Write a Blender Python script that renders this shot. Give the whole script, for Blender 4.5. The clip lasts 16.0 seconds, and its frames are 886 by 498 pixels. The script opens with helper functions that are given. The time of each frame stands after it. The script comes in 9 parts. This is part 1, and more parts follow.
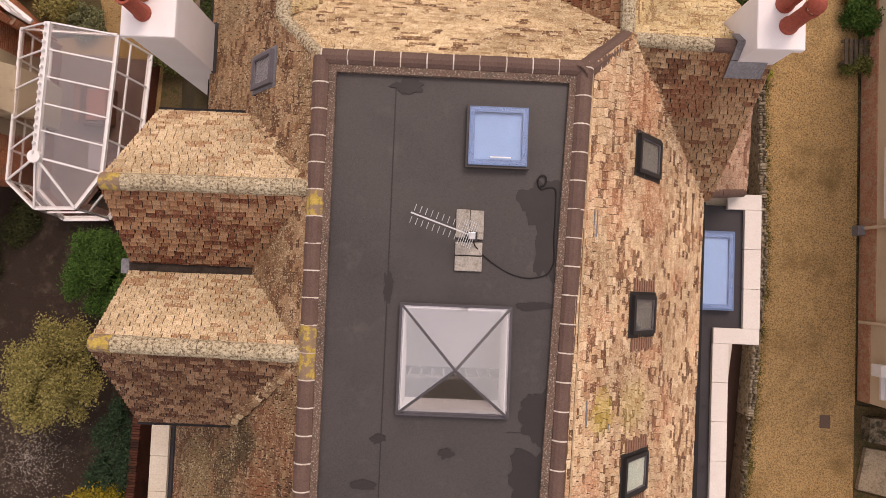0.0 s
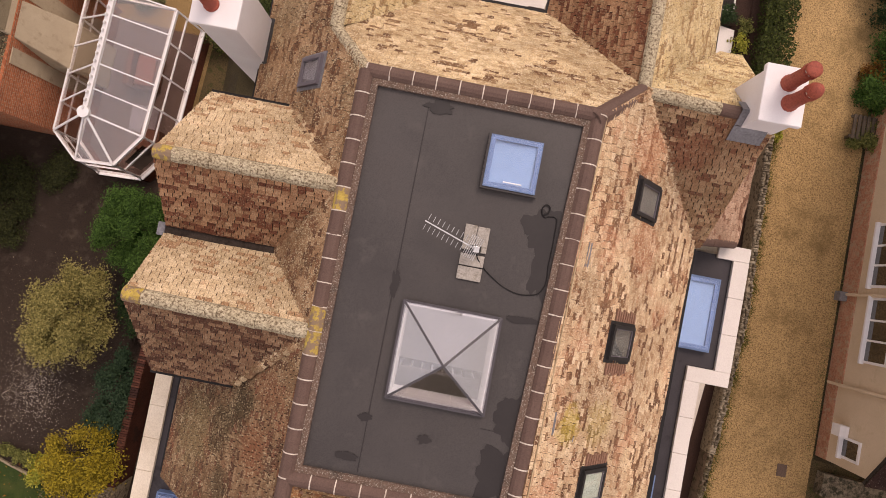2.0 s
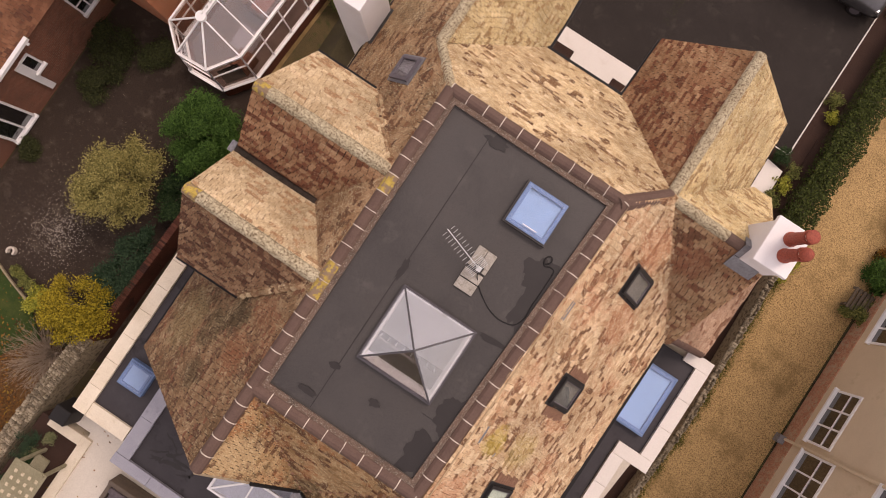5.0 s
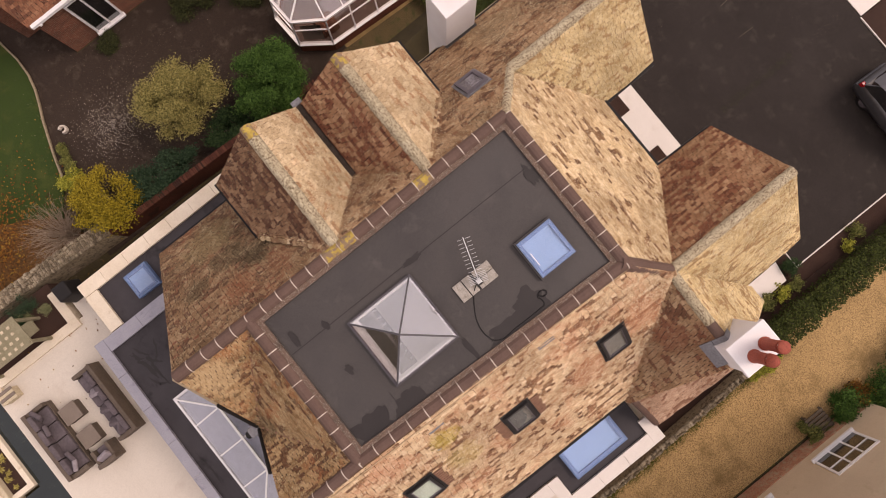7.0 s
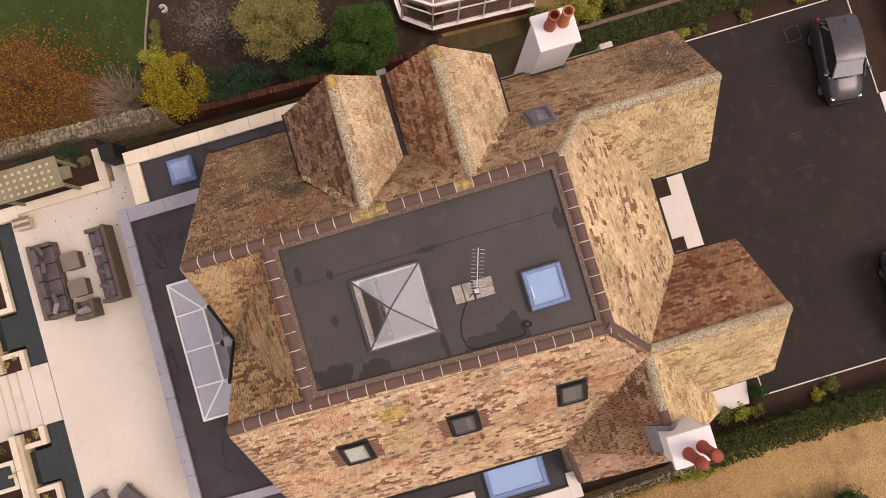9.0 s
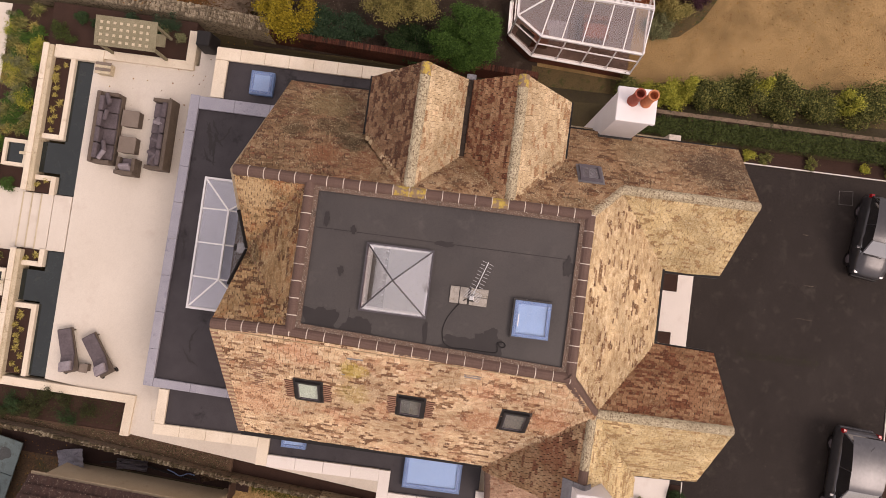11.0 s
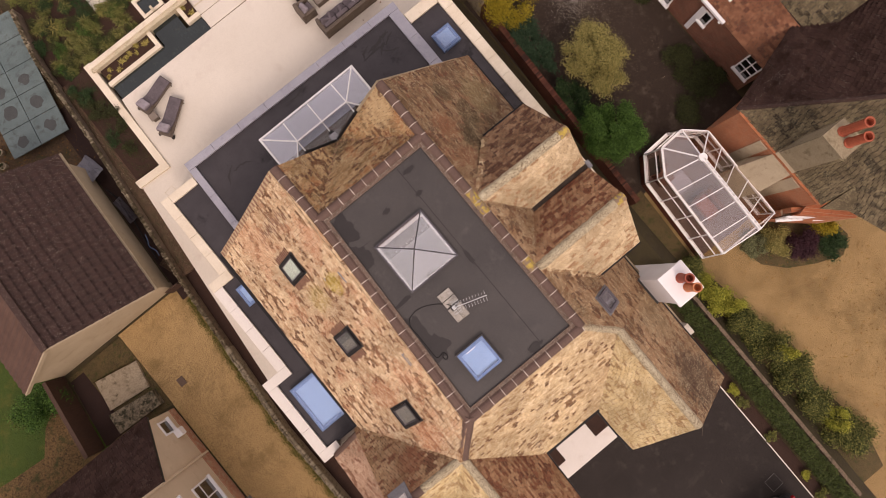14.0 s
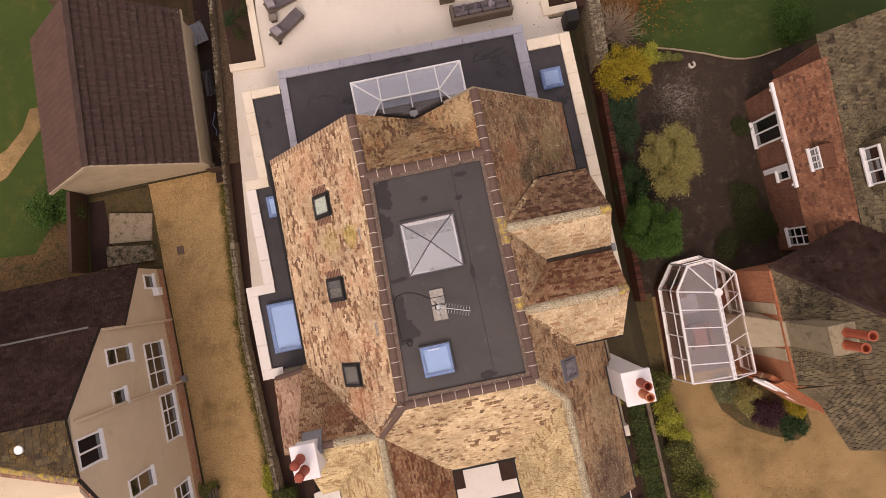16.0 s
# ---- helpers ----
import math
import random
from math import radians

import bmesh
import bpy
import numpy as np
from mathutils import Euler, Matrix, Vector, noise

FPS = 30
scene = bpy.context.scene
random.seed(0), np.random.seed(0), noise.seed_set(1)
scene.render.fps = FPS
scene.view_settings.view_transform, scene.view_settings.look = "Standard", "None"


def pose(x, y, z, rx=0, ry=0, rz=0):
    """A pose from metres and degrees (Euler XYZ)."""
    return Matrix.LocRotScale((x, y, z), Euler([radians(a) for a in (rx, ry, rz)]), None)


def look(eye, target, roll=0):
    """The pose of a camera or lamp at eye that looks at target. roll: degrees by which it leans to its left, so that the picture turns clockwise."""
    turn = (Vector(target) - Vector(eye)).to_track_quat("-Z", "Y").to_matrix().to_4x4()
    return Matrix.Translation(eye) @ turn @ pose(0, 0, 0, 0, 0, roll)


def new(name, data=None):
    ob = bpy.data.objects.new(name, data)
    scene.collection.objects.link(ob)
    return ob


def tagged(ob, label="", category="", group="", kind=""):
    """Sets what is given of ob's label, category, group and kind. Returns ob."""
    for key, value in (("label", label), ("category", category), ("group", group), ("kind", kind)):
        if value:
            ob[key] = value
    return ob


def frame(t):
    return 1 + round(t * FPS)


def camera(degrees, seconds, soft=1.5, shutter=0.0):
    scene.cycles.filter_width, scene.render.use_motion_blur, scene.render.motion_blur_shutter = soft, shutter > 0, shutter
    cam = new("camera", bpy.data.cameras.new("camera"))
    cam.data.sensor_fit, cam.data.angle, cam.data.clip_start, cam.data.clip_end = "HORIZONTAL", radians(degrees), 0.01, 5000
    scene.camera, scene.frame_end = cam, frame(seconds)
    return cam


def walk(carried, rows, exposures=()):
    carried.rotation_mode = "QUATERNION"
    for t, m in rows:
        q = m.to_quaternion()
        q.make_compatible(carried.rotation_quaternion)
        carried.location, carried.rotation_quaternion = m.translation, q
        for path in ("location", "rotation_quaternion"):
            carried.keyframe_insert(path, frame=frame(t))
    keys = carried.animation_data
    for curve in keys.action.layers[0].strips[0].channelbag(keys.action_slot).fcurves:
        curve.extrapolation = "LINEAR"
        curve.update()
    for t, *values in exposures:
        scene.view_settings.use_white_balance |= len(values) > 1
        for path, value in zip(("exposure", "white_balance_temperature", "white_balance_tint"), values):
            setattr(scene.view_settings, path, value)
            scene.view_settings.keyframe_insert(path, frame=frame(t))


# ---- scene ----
# ------------------------------------------------------------------ camera
cam = camera(72.6, 16.0, soft=0.9)
PATH = [
    (0.0, -0.086, 0.534, 18.634, 2.279, -0.153, 2.300),
    (0.5, -0.101, 0.556, 18.919, 2.281, -0.153, 4.206),
    (1.0, -0.106, 0.574, 19.208, 2.314, -0.148, 6.234),
    (1.5, -0.128, 0.592, 19.474, 2.335, -0.128, 8.540),
    (2.0, -0.137, 0.608, 19.732, 2.345, -0.093, 10.932),
    (2.5, -0.165, 0.583, 19.978, 2.433, -0.141, 13.457),
    (3.0, -0.169, 0.560, 20.246, 2.500, -0.137, 16.537),
    (3.5, -0.142, 0.560, 20.575, 2.537, -0.027, 20.658),
    (4.0, -0.121, 0.588, 20.881, 2.539, 0.031, 24.816),
    (6.5, -0.181, 0.685, 22.184, 2.448, 0.306, 46.849),
    (7.0, -0.189, 0.656, 22.459, 2.465, 0.273, 51.241),
    (7.5, -0.187, 0.636, 22.710, 2.494, 0.230, 56.273),
    (8.0, -0.179, 0.612, 22.975, 2.517, 0.181, 61.456),
    (8.5, -0.165, 0.562, 23.233, 2.535, 0.191, 67.103),
    (9.0, -0.211, 0.500, 23.500, 2.473, 0.095, 73.462),
    (11.5, -0.061, 0.235, 25.062, 2.533, -0.184, 103.634),
    (12.0, -0.017, 0.188, 25.391, 2.504, -0.119, 110.446),
    (12.5, 0.063, 0.190, 25.740, 2.693, -0.134, 118.226),
    (13.0, 0.044, 0.158, 26.113, 2.593, -0.148, 125.964),
    (13.5, 0.087, 0.178, 26.469, 2.640, -0.188, 133.320),
    (14.0, 0.096, 0.213, 26.859, 2.686, -0.175, 140.429),
    (14.5, 0.079, 0.214, 27.196, 2.646, -0.098, 147.076),
    (15.0, 0.079, 0.250, 27.521, 2.779, -0.050, 153.877),
    (15.5, 0.035, 0.266, 27.853, 2.814, 0.017, 160.681),
    (16.0, -0.017, 0.326, 28.191, 2.869, 0.172, 168.170),
]
walk(cam, [(t, pose(*row)) for t, *row in PATH], exposures=[(0.0, 0.28, 7500, 25), (16.0, 0.28, 7500, 25)])

# ------------------------------------------------------------------ sky and sun
SUN_AZ, SUN_EL = 24.0, 42.0          # degrees clockwise from +y, degrees up
world = bpy.data.worlds.new("sky")
scene.world = world
world.use_nodes = True
wn = world.node_tree
sky = wn.nodes.new("ShaderNodeTexSky")
sky.sky_type, sky.sun_disc = "NISHITA", False
sky.sun_elevation, sky.sun_rotation = radians(SUN_EL), radians(SUN_AZ)
sky.air_density, sky.dust_density, sky.ozone_density = 1.0, 2.5, 1.0
cloud = wn.nodes.new("ShaderNodeMix")
cloud.data_type = "RGBA"
cloud.inputs[0].default_value, cloud.inputs[7].default_value = 0.75, (6.6, 6.6, 6.8, 1)      # thin bright cloud over the sky
wn.links.new(sky.outputs[0], cloud.inputs[6])
wn.links.new(cloud.outputs[2], wn.nodes["Background"].inputs[0])
wn.nodes["Background"].inputs[1].default_value = 0.13
sun_data = bpy.data.lights.new("sun", "SUN")
sun_data.energy, sun_data.angle, sun_data.color = 1.3, radians(24), (1.0, 0.95, 0.87)
sun = new("sun", sun_data)
sun.matrix_world = look((30 * math.sin(radians(SUN_AZ)), 30 * math.cos(radians(SUN_AZ)), 40 * math.tan(radians(SUN_EL))), (0, 0, 0))


# ------------------------------------------------------------------ materials
def nodes_of(name):
    m = bpy.data.materials.new(name)
    m.use_nodes = True
    return m, m.node_tree, m.node_tree.nodes["Principled BSDF"]


def ramp(nt, fac, cols, lo=0.0, hi=1.0):
    r = nt.nodes.new("ShaderNodeValToRGB")
    el = r.color_ramp.elements
    while len(el) < len(cols):
        el.new(0.5)
    for i, c in enumerate(cols):
        el[i].position = lo + (hi - lo) * i / max(1, len(cols) - 1)
        el[i].color = (*c, 1)
    nt.links.new(fac, r.inputs[0])
    return r.outputs[0]


def noise_of(nt, scale, detail=4.0, rough=0.6, stretch=(1, 1, 1), space="Object"):
    tc = nt.nodes.new("ShaderNodeTexCoord")
    mp = nt.nodes.new("ShaderNodeMapping")
    mp.inputs["Scale"].default_value = stretch
    n = nt.nodes.new("ShaderNodeTexNoise")
    n.inputs["Scale"].default_value, n.inputs["Detail"].default_value, n.inputs["Roughness"].default_value = scale, detail, rough
    if space == "World":
        g = nt.nodes.new("ShaderNodeNewGeometry")
        nt.links.new(g.outputs["Position"], mp.inputs[0])
    else:
        nt.links.new(tc.outputs["Object"], mp.inputs[0])
    nt.links.new(mp.outputs[0], n.inputs[0])
    return n.outputs["Fac"]


def mix(nt, fac, a, b, how="MIX"):
    m = nt.nodes.new("ShaderNodeMix")
    m.data_type, m.blend_type = "RGBA", how
    for sock, v in ((m.inputs[0], fac), (m.inputs[6], a), (m.inputs[7], b)):
        if isinstance(v, (int, float)):
            sock.default_value = v
        elif isinstance(v, tuple):
            sock.default_value = (*v, 1)
        else:
            nt.links.new(v, sock)
    return m.outputs[2]


def maths(nt, op, a, b=0.0):
    m = nt.nodes.new("ShaderNodeMath")
    m.operation = op
    for sock, v in zip(m.inputs, (a, b)):
        if isinstance(v, (int, float)):
            sock.default_value = v
        else:
            nt.links.new(v, sock)
    return m.outputs[0]


def bump(nt, bsdf, height, strength, dist=0.01):
    b = nt.nodes.new("ShaderNodeBump")
    b.inputs["Strength"].default_value, b.inputs["Distance"].default_value = strength, dist
    nt.links.new(height, b.inputs["Height"])
    nt.links.new(b.outputs[0], bsdf.inputs["Normal"])


def surf(name, cols, fine=30.0, broad=1.2, rough=0.8, bumps=0.4, dist=0.01, stain=None, stain_at=(0.55, 0.75), metal=0.0,
         space="World", spec=0.35, stretch=(1, 1, 1), stain_scale=None, grain=0.35):
    """Colour from a broad noise over cols, a fine grain over it, patches of a stain colour, and fine relief."""
    m, nt, b = nodes_of(name)
    base = ramp(nt, noise_of(nt, broad, 5, 0.62, stretch, space), cols, 0.32, 0.68)
    g = noise_of(nt, fine, 3, 0.7, stretch, space)
    base = mix(nt, grain, base, ramp(nt, g, [tuple(c * 0.45 for c in cols[0]), cols[-1], tuple(min(1, c * 1.5) for c in cols[-1])], 0.33, 0.68))
    if stain:
        s = noise_of(nt, stain_scale or broad * 2.7, 6, 0.7, (1, 1, 1), space)
        base = mix(nt, ramp(nt, s, [(0, 0, 0), (1, 1, 1)], *stain_at), base, stain)
    nt.links.new(base, b.inputs["Base Color"])
    b.inputs["Roughness"].default_value, b.inputs["Metallic"].default_value = rough, metal
    b.inputs["Specular IOR Level"].default_value = spec
    bump(nt, b, g, bumps, dist)
    return m


def step_mask(nt, val, lo, hi, top=1.0):
    return ramp(nt, val, [(0, 0, 0), (top, top, top)], lo, hi)


SHARE = {}


def pieces(name, cols, dark=None, share=(0.1, 0.5), rough=0.85, fine=45.0, lichen=None, lichen_at=(0.58, 0.66), lichen_scale=9.0, stains=(), bumps=0.6, cluster=1.3, specks=0.6, spots=(), spec=0.15):
    """For tiles and bricks: each piece takes its own tone, some in clusters are of the dark sort; lichen specks and stains lie across them."""
    m, nt, b = nodes_of(name)
    g = nt.nodes.new("ShaderNodeNewGeometry")
    o = nt.nodes.new("ShaderNodeObjectInfo")
    SHARE[name] = share
    loose = maths(nt, "FRACT", maths(nt, "ADD", g.outputs["Random Per Island"], o.outputs["Random"]))
    laid = nt.nodes.new("ShaderNodeAttribute")
    laid.attribute_name = "tone"           # 1 to 2 on a tile of the common sort, 2 to 3 on one of the dark sort, none elsewhere
    told = maths(nt, "GREATER_THAN", laid.outputs["Fac"], 0.5)
    pick = maths(nt, "ADD", maths(nt, "MULTIPLY", told, maths(nt, "FRACT", laid.outputs["Fac"])), maths(nt, "MULTIPLY", maths(nt, "SUBTRACT", 1.0, told), loose))
    base = ramp(nt, pick, cols)
    broad = noise_of(nt, 0.7, 3, 0.55, (1, 1, 1), "World")
    base = mix(nt, 1.0, base, ramp(nt, broad, [(0.72, 0.70, 0.68), (1.12, 1.12, 1.12)], 0.35, 0.65), "MULTIPLY")
    if dark:
        clus = noise_of(nt, cluster, 4, 0.7, (1, 1, 1), "World")
        lim = maths(nt, "ADD", share[0], maths(nt, "MULTIPLY", step_mask(nt, clus, 0.46, 0.66), share[1] - share[0]))
        second = maths(nt, "FRACT", maths(nt, "MULTIPLY", pick, 23.7))
        isdark = maths(nt, "MULTIPLY", maths(nt, "LESS_THAN", second, lim), maths(nt, "SUBTRACT", 1.0, told))
        isdark = maths(nt, "ADD", isdark, maths(nt, "GREATER_THAN", laid.outputs["Fac"], 2.0))
        base = mix(nt, isdark, base, ramp(nt, maths(nt, "FRACT", maths(nt, "MULTIPLY", pick, 7.3)), dark))
    for col, scale, lo, hi, top in stains:
        base = mix(nt, step_mask(nt, noise_of(nt, scale, 6, 0.7, (1, 1, 1), "World"), lo, hi, top), base, col)
    for col, at, reach, top in spots:
        d = nt.nodes.new("ShaderNodeVectorMath")
        d.operation = "DISTANCE"
        nt.links.new(g.outputs["Position"], d.inputs[0])
        d.inputs[1].default_value = at
        far = maths(nt, "DIVIDE", d.outputs["Value"], reach)
        edge = maths(nt, "SUBTRACT", maths(nt, "MULTIPLY", noise_of(nt, 5.0, 6, 0.75, (1, 1, 1), "World"), 1.7), far)
        base = mix(nt, step_mask(nt, edge, 0.0, 0.35, top), base, col)
    gr = noise_of(nt, fine, 4, 0.75, (1, 1, 1), "World")
    base = mix(nt, 0.9, base, ramp(nt, gr, [(0.42, 0.39, 0.37), (1.0, 1.0, 1.0), (1.5, 1.5, 1.5)], 0.34, 0.68), "MULTIPLY")
    if lichen:
        sp = noise_of(nt, lichen_scale * 3.5, 3, 0.6, (1, 1, 1), "World")
        br = noise_of(nt, lichen_scale * 0.25, 3, 0.6, (1, 1, 1), "World")
        both = maths(nt, "ADD", maths(nt, "MULTIPLY", sp, 0.8), maths(nt, "MULTIPLY", br, 0.2))
        base = mix(nt, step_mask(nt, both, *lichen_at, specks), base, lichen)
    nt.links.new(base, b.inputs["Base Color"])
    b.inputs["Roughness"].default_value = rough
    b.inputs["Specular IOR Level"].default_value = spec
    bump(nt, b, gr, bumps, 0.012)
    return m


def plain(name, col, rough=0.5, metal=0.0, spec=0.5, var=0.12):
    m, nt, b = nodes_of(name)
    n = noise_of(nt, 6.0, 5, 0.6)
    nt.links.new(ramp(nt, n, [tuple(c * (1 - var) for c in col), tuple(min(1, c * (1 + var)) for c in col)], 0.3, 0.7), b.inputs["Base Color"])
    b.inputs["Roughness"].default_value, b.inputs["Metallic"].default_value, b.inputs["Specular IOR Level"].default_value = rough, metal, spec
    return m


def glass(name, tint=(0.9, 0.93, 0.95), rough=0.02, ior=1.5):
    m, nt, b = nodes_of(name)
    b.inputs["Base Color"].default_value = (*tint, 1)
    b.inputs["Roughness"].default_value = rough
    b.inputs["Transmission Weight"].default_value = 1.0
    b.inputs["IOR"].default_value = ior
    return m


DARKT = [(0.13, 0.064, 0.034), (0.20, 0.108, 0.055), (0.28, 0.165, 0.085)]
M_BUFF = pieces("buff_lichened_tile", [(0.36, 0.235, 0.125), (0.49, 0.345, 0.195), (0.57, 0.425, 0.25), (0.68, 0.53, 0.345)], DARKT, (0.05, 0.33), lichen=(0.74, 0.61, 0.43), lichen_at=(0.545, 0.61), specks=0.65, cluster=2.2)
# M_GABLE on sunward slopes, M_DUSK and M_RUSTY on shaded ones: light partly in colour.
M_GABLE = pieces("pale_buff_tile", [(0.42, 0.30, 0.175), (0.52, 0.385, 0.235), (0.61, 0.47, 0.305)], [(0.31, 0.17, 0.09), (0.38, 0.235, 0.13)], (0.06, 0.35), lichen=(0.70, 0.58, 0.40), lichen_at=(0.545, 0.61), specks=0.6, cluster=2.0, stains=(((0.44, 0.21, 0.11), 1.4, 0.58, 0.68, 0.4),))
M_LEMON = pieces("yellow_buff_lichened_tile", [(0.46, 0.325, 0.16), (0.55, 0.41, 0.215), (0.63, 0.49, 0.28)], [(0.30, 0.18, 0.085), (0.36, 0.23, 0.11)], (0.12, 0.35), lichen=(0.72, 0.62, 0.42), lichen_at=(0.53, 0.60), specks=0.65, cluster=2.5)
# For slopes turned from the sun: part of this brown is shade.
M_BROWN = pieces("weathered_shade_side_tile", [(0.21, 0.118, 0.063), (0.29, 0.172, 0.095), (0.39, 0.25, 0.145)], [(0.11, 0.052, 0.03), (0.155, 0.080, 0.045), (0.20, 0.095, 0.05)], (0.16, 0.42), lichen=(0.56, 0.46, 0.30), lichen_at=(0.545, 0.60), specks=0.7, cluster=2.4, stains=(((0.085, 0.062, 0.034), 1.1, 0.55, 0.70, 0.6), ((0.22, 0.09, 0.048), 1.7, 0.58, 0.68, 0.5)), spots=(((0.055, 0.042, 0.020), (-3.6, -2.9, 7.7), 0.85, 0.8), ((0.07, 0.044, 0.03), (-4.3, 8.3, 6.6), 1.6, 0.75), ((0.29, 0.21, 0.12), (-4.6, 5.9, 6.2), 1.2, 0.45)))
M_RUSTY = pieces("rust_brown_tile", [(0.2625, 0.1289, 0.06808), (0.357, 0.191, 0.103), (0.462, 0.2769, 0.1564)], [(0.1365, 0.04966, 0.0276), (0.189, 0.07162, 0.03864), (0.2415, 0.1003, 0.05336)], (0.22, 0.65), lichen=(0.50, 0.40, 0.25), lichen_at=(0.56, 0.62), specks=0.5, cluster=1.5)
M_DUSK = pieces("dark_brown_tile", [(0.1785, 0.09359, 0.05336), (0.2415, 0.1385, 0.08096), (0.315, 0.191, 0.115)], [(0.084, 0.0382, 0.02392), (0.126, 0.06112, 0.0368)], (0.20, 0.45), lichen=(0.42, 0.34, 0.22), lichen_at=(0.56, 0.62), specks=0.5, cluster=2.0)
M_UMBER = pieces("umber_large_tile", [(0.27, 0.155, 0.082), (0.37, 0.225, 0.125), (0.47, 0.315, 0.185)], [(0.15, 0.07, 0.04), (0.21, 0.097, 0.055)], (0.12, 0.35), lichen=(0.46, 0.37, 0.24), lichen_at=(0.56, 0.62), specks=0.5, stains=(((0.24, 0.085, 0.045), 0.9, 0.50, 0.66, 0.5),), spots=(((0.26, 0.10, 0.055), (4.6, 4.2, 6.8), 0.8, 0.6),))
# Tiles of the hollow: moss and rust, plus its shade put into the tones.
M_HOLLOW = pieces("ochre_mixed_tile", [(0.25, 0.145, 0.068), (0.34, 0.21, 0.105), (0.46, 0.31, 0.17)], [(0.105, 0.050, 0.027), (0.16, 0.078, 0.04)], (0.14, 0.5), lichen=(0.60, 0.49, 0.30), lichen_at=(0.55, 0.61), specks=0.65, stains=(((0.30, 0.115, 0.048), 1.3, 0.53, 0.60, 0.6), ((0.075, 0.05, 0.026), 1.6, 0.56, 0.66, 0.55)), cluster=2.0, spots=(((0.055, 0.04, 0.022), (-0.15, -5.2, 6.9), 0.8, 0.6), ((0.48, 0.34, 0.19), (-1.7, -5.0, 8.4), 0.7, 0.6)))
M_PINK = pieces("pink_buff_tile", [(0.37, 0.215, 0.122), (0.49, 0.32, 0.19), (0.58, 0.42, 0.26), (0.69, 0.53, 0.355)], [(0.13, 0.062, 0.034), (0.19, 0.098, 0.054), (0.27, 0.15, 0.08)], (0.10, 0.42), lichen=(0.74, 0.60, 0.42), lichen_at=(0.545, 0.61), specks=0.65, cluster=2.2, stains=(((0.46, 0.205, 0.115), 0.8, 0.52, 0.64, 0.55),), spots=(((0.40, 0.31, 0.045), (2.75, -1.75, 8.1), 0.55, 0.55), ((0.45, 0.36, 0.10), (3.6, -1.8, 7.3), 0.7, 0.3), ((0.42, 0.18, 0.095), (3.9, 2.0, 6.9), 0.9, 0.5), ((0.48, 0.24, 0.135), (4.2, -4.6, 6.5), 1.3, 0.5), ((0.42, 0.18, 0.095), (3.6, 3.9, 7.3), 0.9, 0.55), ((0.50, 0.27, 0.16), (2.45, -3.2, 8.5), 0.7, 0.5)))
# West slope: unsunlit tone and a soft gable shadow coloured in with moss.
M_SHADE = pieces("shaded_mossy_tile", [(0.14, 0.080, 0.044), (0.195, 0.117, 0.065), (0.28, 0.18, 0.105)], [(0.085, 0.042, 0.025), (0.125, 0.062, 0.036), (0.17, 0.068, 0.038)], (0.16, 0.42), lichen=(0.52, 0.42, 0.27), lichen_at=(0.55, 0.61), specks=0.7, cluster=2.4, stains=(((0.085, 0.060, 0.034), 0.8, 0.54, 0.66, 0.6), ((0.20, 0.080, 0.042), 1.1, 0.55, 0.64, 0.6)), spots=(((0.19, 0.145, 0.072), (-5.0, -3.9, 5.9), 1.2, 0.5), ((0.045, 0.034, 0.018), (-3.75, -2.75, 7.6), 0.75, 0.75), ((0.055, 0.04, 0.02), (-4.1, -3.5, 6.9), 0.75, 0.65), ((0.05, 0.037, 0.02), (-3.8, -4.5, 7.2), 0.6, 0.6), ((0.21, 0.085, 0.042), (-3.1, -3.4, 8.0), 0.75, 0.6), ((0.19, 0.08, 0.042), (-2.9, -2.2, 8.1), 0.6, 0.55)))
M_LEAN = pieces("dull_pink_tile", [(0.31, 0.19, 0.13), (0.38, 0.245, 0.17), (0.45, 0.31, 0.22)], [(0.20, 0.10, 0.065), (0.25, 0.14, 0.09)], (0.1, 0.35))
M_RIDGE = surf("brown_ridge_tile", [(0.085, 0.048, 0.038), (0.125, 0.075, 0.058)], 40, 2.5, 0.7, 0.3)
M_RIDGE_L = surf("lichened_ridge", [(0.29, 0.225, 0.135), (0.40, 0.33, 0.21), (0.52, 0.45, 0.32)], 26, 3.0, 0.9, 0.9, 0.02, stain=(0.14, 0.095, 0.055), stain_at=(0.48, 0.60), stain_scale=24, grain=0.5)
M_YELLOW = surf("yellow_lichen_ridge", [(0.30, 0.20, 0.06), (0.46, 0.33, 0.07)], 22, 5.0, 0.9, 0.6, stain=(0.22, 0.15, 0.10), stain_at=(0.46, 0.52), stain_scale=7)
M_MORTAR = surf("pale_mortar", [(0.45, 0.38, 0.31), (0.60, 0.53, 0.46)], 30, 4, 0.9, 0.3)
M_KERB = surf("speckled_kerb", [(0.055, 0.038, 0.029), (0.15, 0.088, 0.062), (0.11, 0.08, 0.062)], 26, 3, 0.9, 0.8, stain=(0.36, 0.32, 0.275), stain_at=(0.55, 0.62), stain_scale=34)
M_FELT = surf("grey_roof_membrane", [(0.036, 0.031, 0.030), (0.050, 0.044, 0.042), (0.066, 0.057, 0.054)], 60, 0.45, 0.55, 0.15, 0.004, stain=(0.076, 0.066, 0.061), stain_at=(0.57, 0.74), stain_scale=1.7, grain=0.3)
